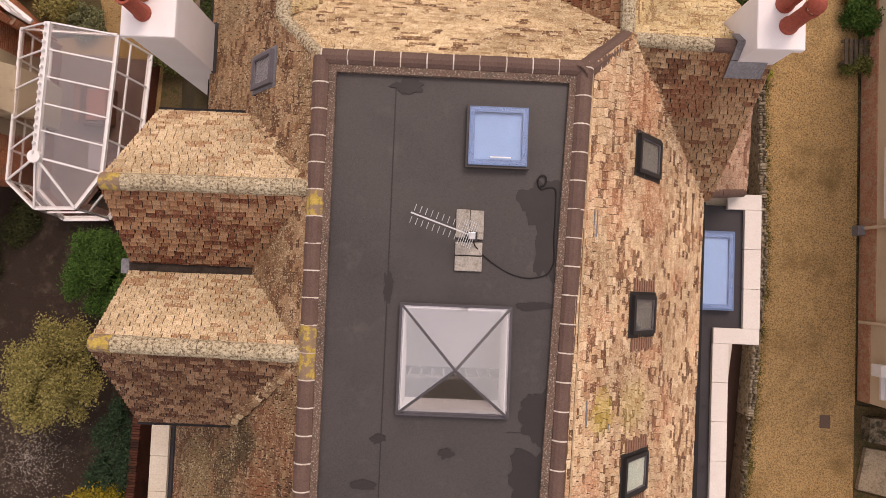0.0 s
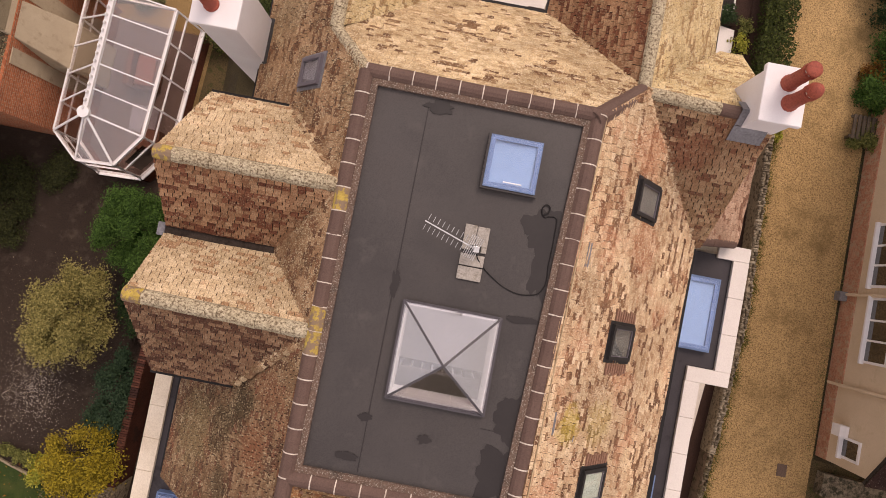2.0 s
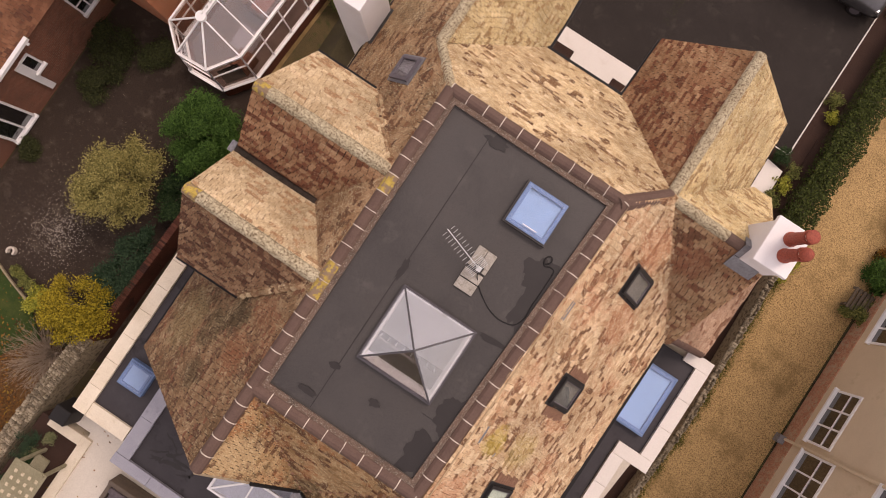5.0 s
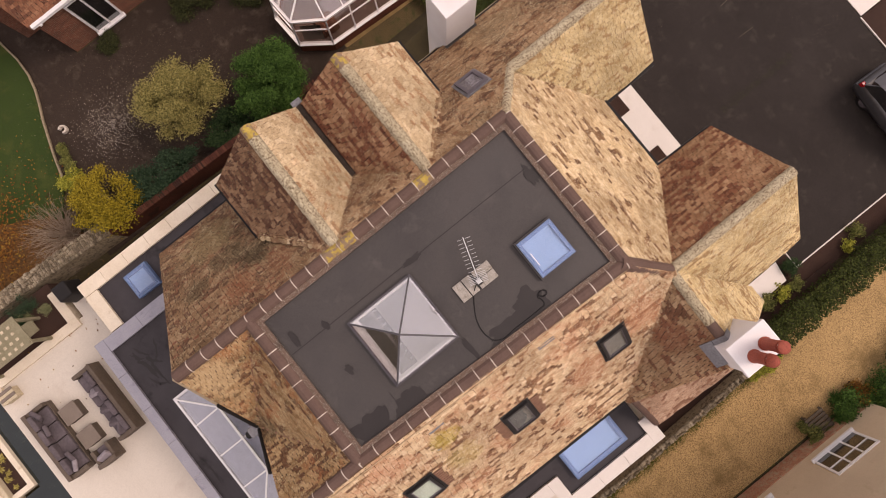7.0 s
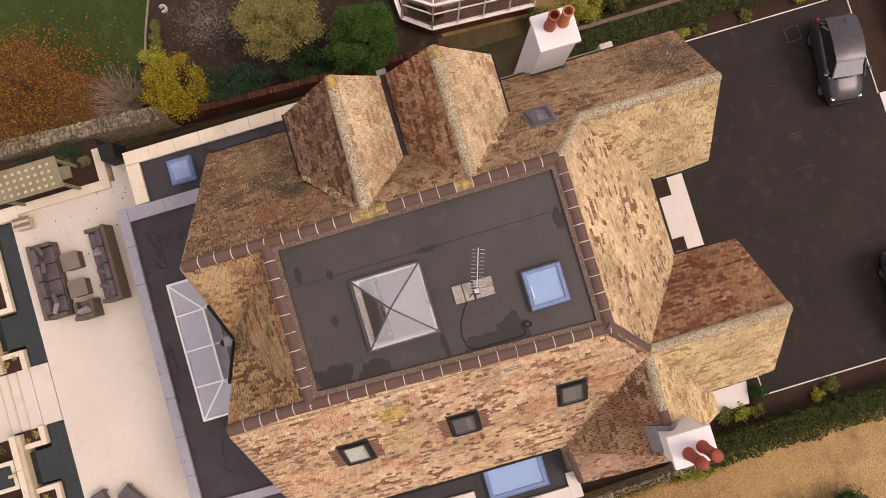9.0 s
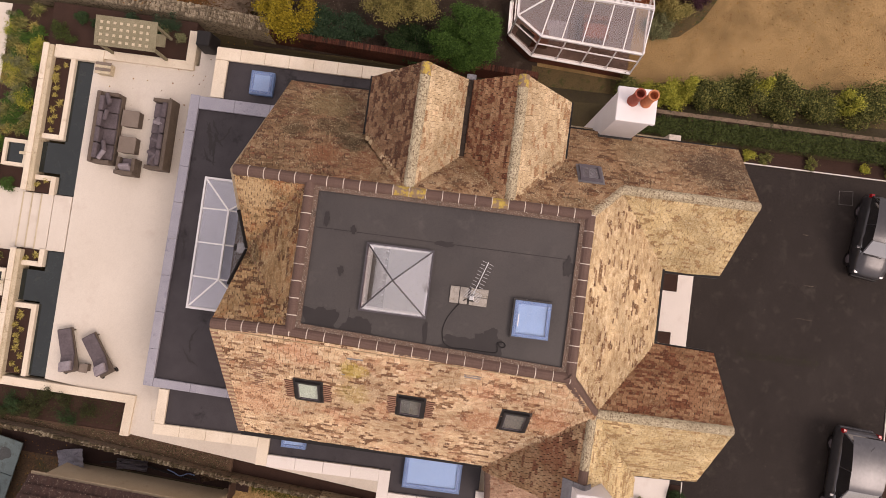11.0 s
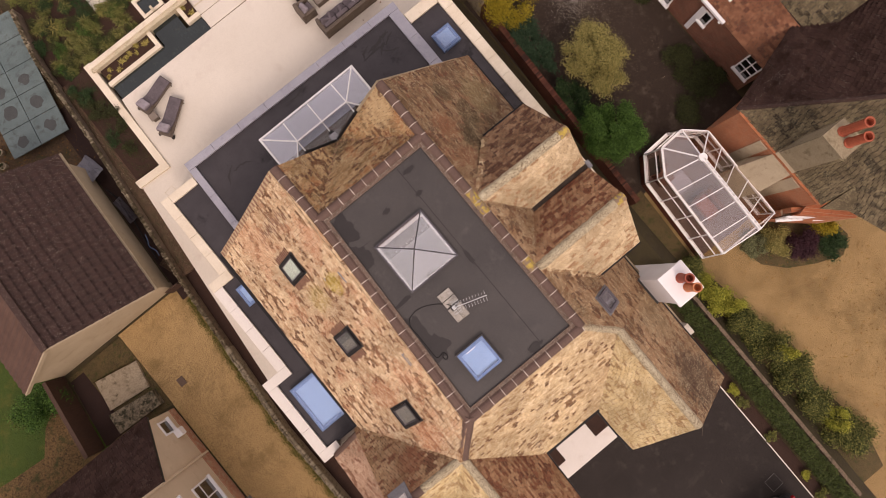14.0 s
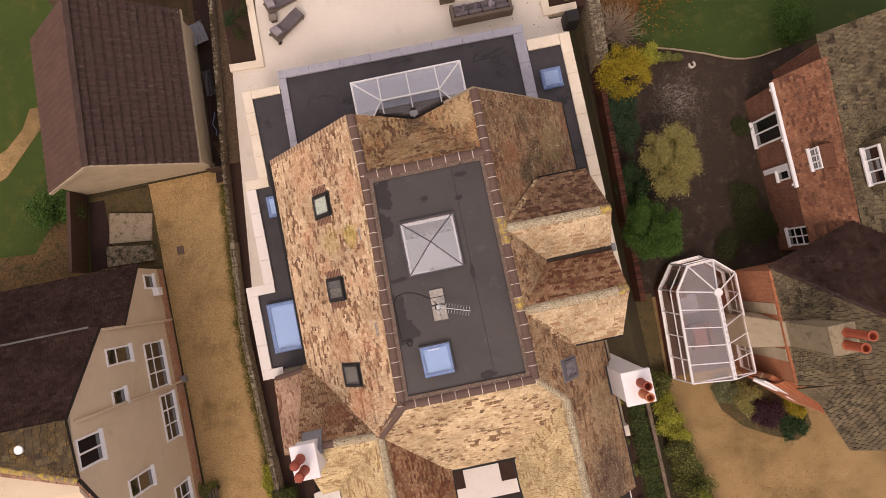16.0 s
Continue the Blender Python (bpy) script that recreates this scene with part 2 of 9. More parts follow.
def sheen(m, lo, hi, scale):
    """Uneven gloss: some parts dry, some damp."""
    nt = m.node_tree
    b = nt.nodes["Principled BSDF"]
    n = noise_of(nt, scale, 4, 0.6, (1, 1, 1), "World")
    nt.links.new(maths(nt, "ADD", lo, maths(nt, "MULTIPLY", step_mask(nt, n, 0.38, 0.62), hi - lo)), b.inputs["Roughness"])


sheen(M_FELT, 0.34, 0.68, 0.9)
M_FELT_WET = surf("wet_roof_membrane", [(0.020, 0.016, 0.016), (0.028, 0.023, 0.022)], 60, 1.5, 0.45, 0.1, 0.003, grain=0.2)
M_FELT_LOW = surf("dark_roof_membrane", [(0.033, 0.028, 0.031), (0.054, 0.047, 0.051)], 60, 0.9, 0.5, 0.15, 0.004, stain=(0.021, 0.018, 0.019), stain_at=(0.57, 0.66), stain_scale=0.7, grain=0.25, spec=0.25)
M_LEAD = surf("grey_lead", [(0.15, 0.145, 0.155), (0.22, 0.213, 0.225)], 20, 2.0, 0.45, 0.2, metal=0.2)
M_GREYCOP = surf("blue_grey_coping", [(0.24, 0.235, 0.28), (0.34, 0.33, 0.37)], 40, 1.2, 0.7, 0.2, stain=(0.16, 0.15, 0.19), stain_at=(0.58, 0.7))
M_PAVE = surf("cream_paving", [(0.575, 0.51, 0.435), (0.64, 0.575, 0.50)], 30, 0.35, 0.75, 0.15, 0.003, stain=(0.52, 0.44, 0.375), stain_at=(0.56, 0.78), grain=0.15)
M_COPING = surf("cream_stone_coping", [(0.60, 0.50, 0.38), (0.72, 0.63, 0.51)], 30, 1.0, 0.8, 0.25, 0.004, stain=(0.45, 0.35, 0.22), stain_at=(0.60, 0.76), grain=0.2)
M_OLDCOP = surf("old_stone_coping", [(0.40, 0.33, 0.22), (0.56, 0.47, 0.34)], 26, 2.0, 0.9, 0.4, stain=(0.22, 0.17, 0.10), stain_at=(0.56, 0.7))
M_RENDER = surf("white_render", [(0.74, 0.70, 0.70), (0.80, 0.77, 0.77)], 60, 1.0, 0.85, 0.15, 0.003, grain=0.08)
M_CREAM_B = surf("dull_cream_render", [(0.36, 0.28, 0.185), (0.42, 0.33, 0.225)], 50, 0.8, 0.9, 0.3, 0.004, stain=(0.27, 0.20, 0.13), stain_at=(0.55, 0.8), grain=0.15)
M_CREAM = surf("cream_render", [(0.575, 0.45, 0.315), (0.64, 0.51, 0.365)], 50, 0.8, 0.9, 0.2, 0.004, stain=(0.47, 0.36, 0.235), stain_at=(0.58, 0.8), grain=0.12)
M_STONEWALL = surf("rubble_wall", [(0.22, 0.17, 0.11), (0.36, 0.29, 0.20)], 18, 3, 0.95, 0.8, stain=(0.10, 0.075, 0.045), stain_at=(0.5, 0.62), stain_scale=8)
M_WALL = surf("house_wall", [(0.33, 0.25, 0.16), (0.42, 0.33, 0.22)], 20, 2, 0.9, 0.6)
M_BRICK_D = pieces("dull_dark_brick", [(0.075, 0.028, 0.020), (0.11, 0.040, 0.027), (0.145, 0.058, 0.037)], [(0.045, 0.020, 0.016), (0.06, 0.027, 0.02)], (0.1, 0.5), fine=60)
M_BRICK = pieces("red_brick", [(0.12, 0.042, 0.028), (0.18, 0.064, 0.038), (0.24, 0.095, 0.055)], [(0.06, 0.026, 0.02), (0.09, 0.04, 0.028)], (0.1, 0.5), fine=60)
M_POT = surf("terracotta_pot", [(0.24, 0.045, 0.028), (0.32, 0.075, 0.045)], 25, 4, 0.7, 0.3)
M_POT_R = surf("red_clay_pot", [(0.33, 0.070, 0.036), (0.41, 0.105, 0.055)], 25, 4, 0.7, 0.3)
def brickwork(name, cols, mortar, dirt, rough=0.9):
    """Brick courses on upright walls: each brick its own tone, pale recessed joints, patches of dirt."""
    m, nt, b = nodes_of(name)
    g = nt.nodes.new("ShaderNodeNewGeometry")
    cut = nt.nodes.new("ShaderNodeSeparateXYZ")
    nt.links.new(g.outputs["Position"], cut.inputs[0])
    lay = nt.nodes.new("ShaderNodeCombineXYZ")
    nt.links.new(maths(nt, "ADD", cut.outputs["X"], cut.outputs["Y"]), lay.inputs["X"])
    nt.links.new(cut.outputs["Z"], lay.inputs["Y"])
    br = nt.nodes.new("ShaderNodeTexBrick")
    nt.links.new(lay.outputs[0], br.inputs["Vector"])
    br.inputs["Color1"].default_value, br.inputs["Color2"].default_value, br.inputs["Mortar"].default_value = (*cols[0], 1), (*cols[1], 1), (*mortar, 1)
    for key, val in (("Scale", 1.0), ("Mortar Size", 0.009), ("Mortar Smooth", 0.2), ("Bias", 0.0), ("Brick Width", 0.225), ("Row Height", 0.078)):
        br.inputs[key].default_value = val
    base = mix(nt, 0.75, br.outputs["Color"], ramp(nt, noise_of(nt, 17, 4, 0.7, (1, 1, 1), "World"), [(0.55, 0.52, 0.5), (1, 1, 1), (1.4, 1.4, 1.4)], 0.33, 0.68), "MULTIPLY")
    base = mix(nt, step_mask(nt, noise_of(nt, 1.3, 6, 0.7, (1, 1, 1), "World"), 0.52, 0.72, 0.7), base, dirt)
    nt.links.new(base, b.inputs["Base Color"])
    b.inputs["Roughness"].default_value = rough
    b.inputs["Specular IOR Level"].default_value = 0.2
    bump(nt, b, maths(nt, "SUBTRACT", 1.0, br.outputs["Fac"]), 0.6, 0.012)
    return m


M_BRICKWALL = brickwork("weathered_brick", [(0.26, 0.095, 0.058), (0.16, 0.058, 0.038)], (0.24, 0.17, 0.12), (0.12, 0.06, 0.042))
M_ORANGEWALL = brickwork("orange_brickwork", [(0.46, 0.155, 0.072), (0.32, 0.10, 0.046)], (0.40, 0.27, 0.18), (0.24, 0.095, 0.052))
M_POT_O = surf("orange_pot", [(0.42, 0.13, 0.055), (0.52, 0.19, 0.085)], 25, 4, 0.7, 0.3)
M_ASPHALT = surf("asphalt", [(0.018, 0.0138, 0.0118), (0.026, 0.0202, 0.018), (0.037, 0.0295, 0.0265)], 40, 0.35, 0.8, 0.6, 0.008, stain=(0.056, 0.047, 0.039), stain_at=(0.55, 0.76), grain=0.55, stain_scale=1.6, spec=0.12)
M_GRAVEL = surf("golden_gravel", [(0.18, 0.108, 0.042), (0.27, 0.168, 0.070), (0.36, 0.232, 0.102)], 22, 0.5, 0.95, 1.0, 0.03, stain=(0.135, 0.086, 0.034), stain_at=(0.44, 0.72), grain=0.58, stain_scale=0.33)
M_LANE = surf("golden_lane_gravel", [(0.235, 0.140, 0.054), (0.345, 0.214, 0.092), (0.44, 0.285, 0.128)], 22, 0.5, 0.95, 1.0, 0.03, stain=(0.165, 0.105, 0.040), stain_at=(0.48, 0.74), grain=0.72, stain_scale=0.6)
M_SOIL = surf("dark_soil", [(0.022, 0.0132, 0.0095), (0.040, 0.025, 0.017)], 35, 0.8, 0.95, 1.0, 0.03, stain=(0.078, 0.056, 0.040), stain_at=(0.53, 0.72), grain=0.65)
M_BARK = surf("red_brown_bark_strip", [(0.027, 0.0125, 0.009), (0.050, 0.024, 0.016)], 40, 1.5, 0.95, 1.0, 0.02, grain=0.5)
M_BARK_L = surf("brown_mossy_earth", [(0.046, 0.024, 0.015), (0.080, 0.044, 0.027), (0.118, 0.070, 0.044)], 22, 1.6, 0.95, 1.0, 0.03, stain=(0.040, 0.035, 0.012), stain_at=(0.54, 0.70), stain_scale=2.4, grain=0.6)
M_LAWN = surf("green_lawn", [(0.017, 0.038, 0.005), (0.034, 0.060, 0.008)], 45, 0.35, 0.95, 1.0, 0.03, stain=(0.085, 0.085, 0.018), stain_at=(0.54, 0.78), grain=0.45)
M_LAWN_S = surf("bright_olive_lawn", [(0.098, 0.108, 0.012), (0.150, 0.158, 0.018)], 45, 0.35, 0.95, 1.0, 0.03, stain=(0.15, 0.15, 0.022), stain_at=(0.54, 0.78), grain=0.45)
M_LAWN_O = surf("olive_lawn", [(0.026, 0.050, 0.006), (0.048, 0.076, 0.010)], 45, 0.35, 0.95, 1.0, 0.03, stain=(0.095, 0.090, 0.016), stain_at=(0.52, 0.74), grain=0.45)
M_VALLEY = surf("stained_valley_lead", [(0.040, 0.030, 0.024), (0.068, 0.050, 0.040)], 30, 2.0, 0.9, 0.3, spec=0.08, stain=(0.025, 0.018, 0.014), stain_at=(0.5, 0.7))
M_ROUGHGRASS = surf("rough_ground", [(0.040, 0.032, 0.014), (0.070, 0.052, 0.024)], 40, 0.5, 0.95, 1.0, 0.03, stain=(0.045, 0.032, 0.02), stain_at=(0.5, 0.7), grain=0.5)
M_FRAME = plain("dark_grey_frame", (0.018, 0.016, 0.016), 0.5)
M_GREYFRAME = plain("grey_frame", (0.115, 0.10, 0.115), 0.45)
M_BARS = plain("dark_grey_bar", (0.062, 0.055, 0.063), 0.45)
M_LILAC = plain("blue_frame", (0.115, 0.185, 0.34), 0.4)
M_WHITE = plain("white_frame", (0.78, 0.76, 0.76), 0.45, var=0.05)
M_PLASTIC = plain("black_plastic", (0.013, 0.011, 0.011), 0.55, spec=0.25)
M_ALU = plain("aluminium", (0.62, 0.62, 0.62), 0.35, 0.9)
M_GLASS = glass("clear_glass")
M_GLASS_B = glass("blue_tinted_glass", (0.80, 0.88, 1.0), 0.03, 1.7)
M_GLASS_C = glass("bronze_tinted_glass", (0.86, 0.80, 0.78), 0.02, 1.55)
M_PALESTONE = surf("pale_stone", [(0.66, 0.60, 0.55), (0.73, 0.67, 0.62)], 30, 0.5, 0.75, 0.15, 0.003, stain=(0.58, 0.50, 0.44), stain_at=(0.58, 0.78), grain=0.12)
M_ROOM = plain("dim_room", (0.30, 0.27, 0.26), 0.9)
M_ROOMWHITE = plain("white_shaft", (0.82, 0.82, 0.78), 0.8, var=0.04)
M_BLIND = plain("pale_blind", (0.50, 0.54, 0.46), 0.7)
M_DARK = plain("dark_opening", (0.02, 0.017, 0.016), 0.6)
M_WICKER = surf("taupe_wicker", [(0.085, 0.062, 0.048), (0.13, 0.098, 0.076)], 70, 3, 0.8, 0.6, 0.006, space="Object")
M_CUSHION = surf("mauve_grey_cushion", [(0.078, 0.062, 0.068), (0.13, 0.105, 0.114)], 12, 2, 0.9, 0.3, space="Object", grain=0.2)
M_PILLOW = surf("pale_mauve_pillow", [(0.20, 0.17, 0.185), (0.30, 0.26, 0.28)], 10, 2, 0.9, 0.3, space="Object", grain=0.2)
M_STONETABLE = surf("taupe_table_top", [(0.16, 0.125, 0.100), (0.21, 0.165, 0.135)], 50, 2, 0.75, 0.2, space="Object", grain=0.2)
M_WATER = surf("dark_pond_water", [(0.007, 0.012, 0.013), (0.013, 0.020, 0.021)], 9, 0.9, 0.05, 0.03, 0.01, stain=(0.026, 0.032, 0.026), stain_at=(0.55, 0.75), grain=0.2, spec=0.6)
# Dark slate; on the brick house it paints a hip face in shade.
M_SLATE = pieces("slate_and_shade_tile", [(0.032, 0.0175, 0.0145), (0.044, 0.025, 0.021), (0.058, 0.034, 0.027)], spec=0.04, lichen=(0.24, 0.21, 0.18), lichen_at=(0.625, 0.65), specks=0.8, lichen_scale=7)
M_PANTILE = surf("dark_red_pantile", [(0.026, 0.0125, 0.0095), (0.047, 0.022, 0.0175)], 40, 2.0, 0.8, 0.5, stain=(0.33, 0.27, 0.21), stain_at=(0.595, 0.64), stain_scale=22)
M_MOSSY = pieces("mossy_grey_tile", [(0.072, 0.053, 0.032), (0.10, 0.076, 0.047), (0.14, 0.108, 0.068)], [(0.036, 0.026, 0.017), (0.05, 0.037, 0.024)], (0.06, 0.22), lichen=(0.40, 0.34, 0.20), lichen_at=(0.54, 0.60), specks=0.7)
M_REDTILE = pieces("red_clay_tile", [(0.19, 0.080, 0.047), (0.25, 0.110, 0.064), (0.32, 0.155, 0.092)], [(0.12, 0.050, 0.032), (0.16, 0.068, 0.042)], (0.1, 0.35), cluster=2.5, lichen=(0.26, 0.19, 0.12), lichen_at=(0.57, 0.63))
M_ORANGEBRICK = pieces("orange_brick", [(0.24, 0.075, 0.034), (0.33, 0.110, 0.048), (0.42, 0.165, 0.080)], [(0.14, 0.05, 0.03), (0.18, 0.06, 0.035)], (0.05, 0.4), fine=60)
M_TRUNK = surf("bark", [(0.06, 0.045, 0.032), (0.12, 0.09, 0.065)], 20, 3, 0.95, 0.8)


# ------------------------------------------------------------------ builders
BASE = {}


def thing(name, at=(0, 0, 0), label="", category="", group="", kind=""):
    ob = new(name)
    ob.empty_display_size = 0.2
    ob.location = at
    BASE[ob.name] = Matrix.Translation(at)
    return tagged(ob, label, category, group, kind)


def hold(ob, parent):
    """Hang ob, built in world places, under parent."""
    ob.parent = parent
    m = BASE.get(parent.name)
    if m is not None:
        ob.matrix_parent_inverse = m.inverted()
    return ob


def solid(name, data, material, parent=None, label="", smooth=False):
    """One mesh object out of a bmesh or (verts, faces)."""
    me = bpy.data.meshes.new(name)
    if isinstance(data, tuple):
        me.from_pydata(data[0], [], data[1])
    else:
        bmesh.ops.recalc_face_normals(data, faces=data.faces)
        data.to_mesh(me)
        data.free()
    me.materials.append(material)
    if smooth:
        me.shade_smooth()
    ob = new(name, me)
    if parent is not None:
        hold(ob, parent)
    return tagged(ob, label)


part = solid


def box(x0, x1, y0, y1, z0, z1, bm=None, m=None):
    bm = bm or bmesh.new()
    vs = [bm.verts.new((x, y, z)) for z in (z0, z1) for x, y in ((x0, y0), (x1, y0), (x1, y1), (x0, y1))]
    if m is not None:
        for v in vs:
            v.co = m @ v.co
    for f in ((3, 2, 1, 0), (4, 5, 6, 7), (0, 1, 5, 4), (1, 2, 6, 5), (2, 3, 7, 6), (3, 0, 4, 7)):
        bm.faces.new([vs[i] for i in f])
    return bm


def soft_box(x0, x1, y0, y1, z0, z1, r=0.02, seg=2):
    bm = box(x0, x1, y0, y1, z0, z1)
    bmesh.ops.bevel(bm, geom=bm.edges[:], offset=r, segments=seg, profile=0.6, affect="EDGES")
    return bm


def prism(pts, z0, z1, bm=None):
    """An upright prism on a plan outline (counter-clockwise)."""
    bm = bm or bmesh.new()
    lo, hi = [bm.verts.new((*p, z0)) for p in pts], [bm.verts.new((*p, z1)) for p in pts]
    bm.faces.new(hi), bm.faces.new(lo[::-1])
    for i in range(len(pts)):
        j = (i + 1) % len(pts)
        bm.faces.new((lo[i], lo[j], hi[j], hi[i]))
    return bm


def sheet(pts3, thick, bm=None):
    """A flat slab under a polygon in space."""
    bm = bm or bmesh.new()
    p = [Vector(q) for q in pts3]
    n = (p[1] - p[0]).cross(p[2] - p[0]).normalized()
    if n.z < 0:
        p.reverse()
        n = -n
    hi, lo = [bm.verts.new(q) for q in p], [bm.verts.new(q - n * thick) for q in p]
    bm.faces.new(hi), bm.faces.new(lo[::-1])
    for i in range(len(p)):
        j = (i + 1) % len(p)
        bm.faces.new((lo[i], lo[j], hi[j], hi[i]))
    return bm


def rod(a, b, r, bm=None, sides=8, r2=None):
    bm = bm or bmesh.new()
    a, b = Vector(a), Vector(b)
    q = (b - a).to_track_quat("Z", "Y").to_matrix()
    ring = []
    for p, rr in ((a, r), (b, r if r2 is None else r2)):
        ring.append([bm.verts.new(p + q @ Vector((rr * math.cos(2 * math.pi * i / sides), rr * math.sin(2 * math.pi * i / sides), 0))) for i in range(sides)])
    for i in range(sides):
        j = (i + 1) % sides
        bm.faces.new((ring[0][i], ring[0][j], ring[1][j], ring[1][i]))
    bm.faces.new(ring[0][::-1]), bm.faces.new(ring[1])
    return bm


def bar(a, b, w, h, bm=None):
    """A square bar from a to b."""
    bm = bm or bmesh.new()
    a, b = Vector(a), Vector(b)
    d = (b - a).normalized()
    s = d.cross(Vector((0, 0, 1)))
    s = s.normalized() if s.length > 1e-4 else Vector((1, 0, 0))
    u = s.cross(d)
    ends = [[bm.verts.new(p + s * sx * w / 2 + u * uz * h / 2) for sx, uz in ((-1, -1), (1, -1), (1, 1), (-1, 1))] for p in (a, b)]
    for i in range(4):
        j = (i + 1) % 4
        bm.faces.new((ends[0][i], ends[0][j], ends[1][j], ends[1][i]))
    bm.faces.new(ends[0][::-1]), bm.faces.new(ends[1])
    return bm


def clip(poly, edges):
    for (ax, ay), (nx, ny) in edges:
        out = []
        for i, p in enumerate(poly):
            q = poly[(i + 1) % len(poly)]
            dp, dq = (p[0] - ax) * nx + (p[1] - ay) * ny, (q[0] - ax) * nx + (q[1] - ay) * ny
            if dp >= 0:
                out.append(p)
            if (dp >= 0) != (dq >= 0):
                t = dp / (dp - dq)
                out.append((p[0] + t * (q[0] - p[0]), p[1] + t * (q[1] - p[1])))
        poly = out
        if len(poly) < 3:
            return []
    return poly


def frame_on(pts):
    """Origin, along, upslope and normal of a plane given by three or more points."""
    p = [Vector(q) for q in pts]
    n = (p[1] - p[0]).cross(p[2] - p[0]).normalized()
    if n.z < 0:
        n = -n
    v = (Vector((0, 0, 1)) - n * n.z).normalized()
    u = v.cross(n)
    return p[0], u, v, n


def on_plane(pts, x, y):
    o, u, v, n = frame_on(pts)
    z = o.z - ((x - o.x) * n.x + (y - o.y) * n.y) / n.z
    return Vector((x, y, z))


# Dark side faces: course shadow put into the colour, with some edge dirt.
M_EDGE = surf("shaded_dirty_tile_edge", [(0.020, 0.013, 0.009), (0.040, 0.025, 0.017)], 40, 3, 0.95, 0.3)
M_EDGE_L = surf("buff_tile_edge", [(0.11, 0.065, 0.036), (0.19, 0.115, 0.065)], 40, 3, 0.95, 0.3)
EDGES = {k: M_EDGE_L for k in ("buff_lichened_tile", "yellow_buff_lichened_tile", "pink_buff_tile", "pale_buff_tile")}


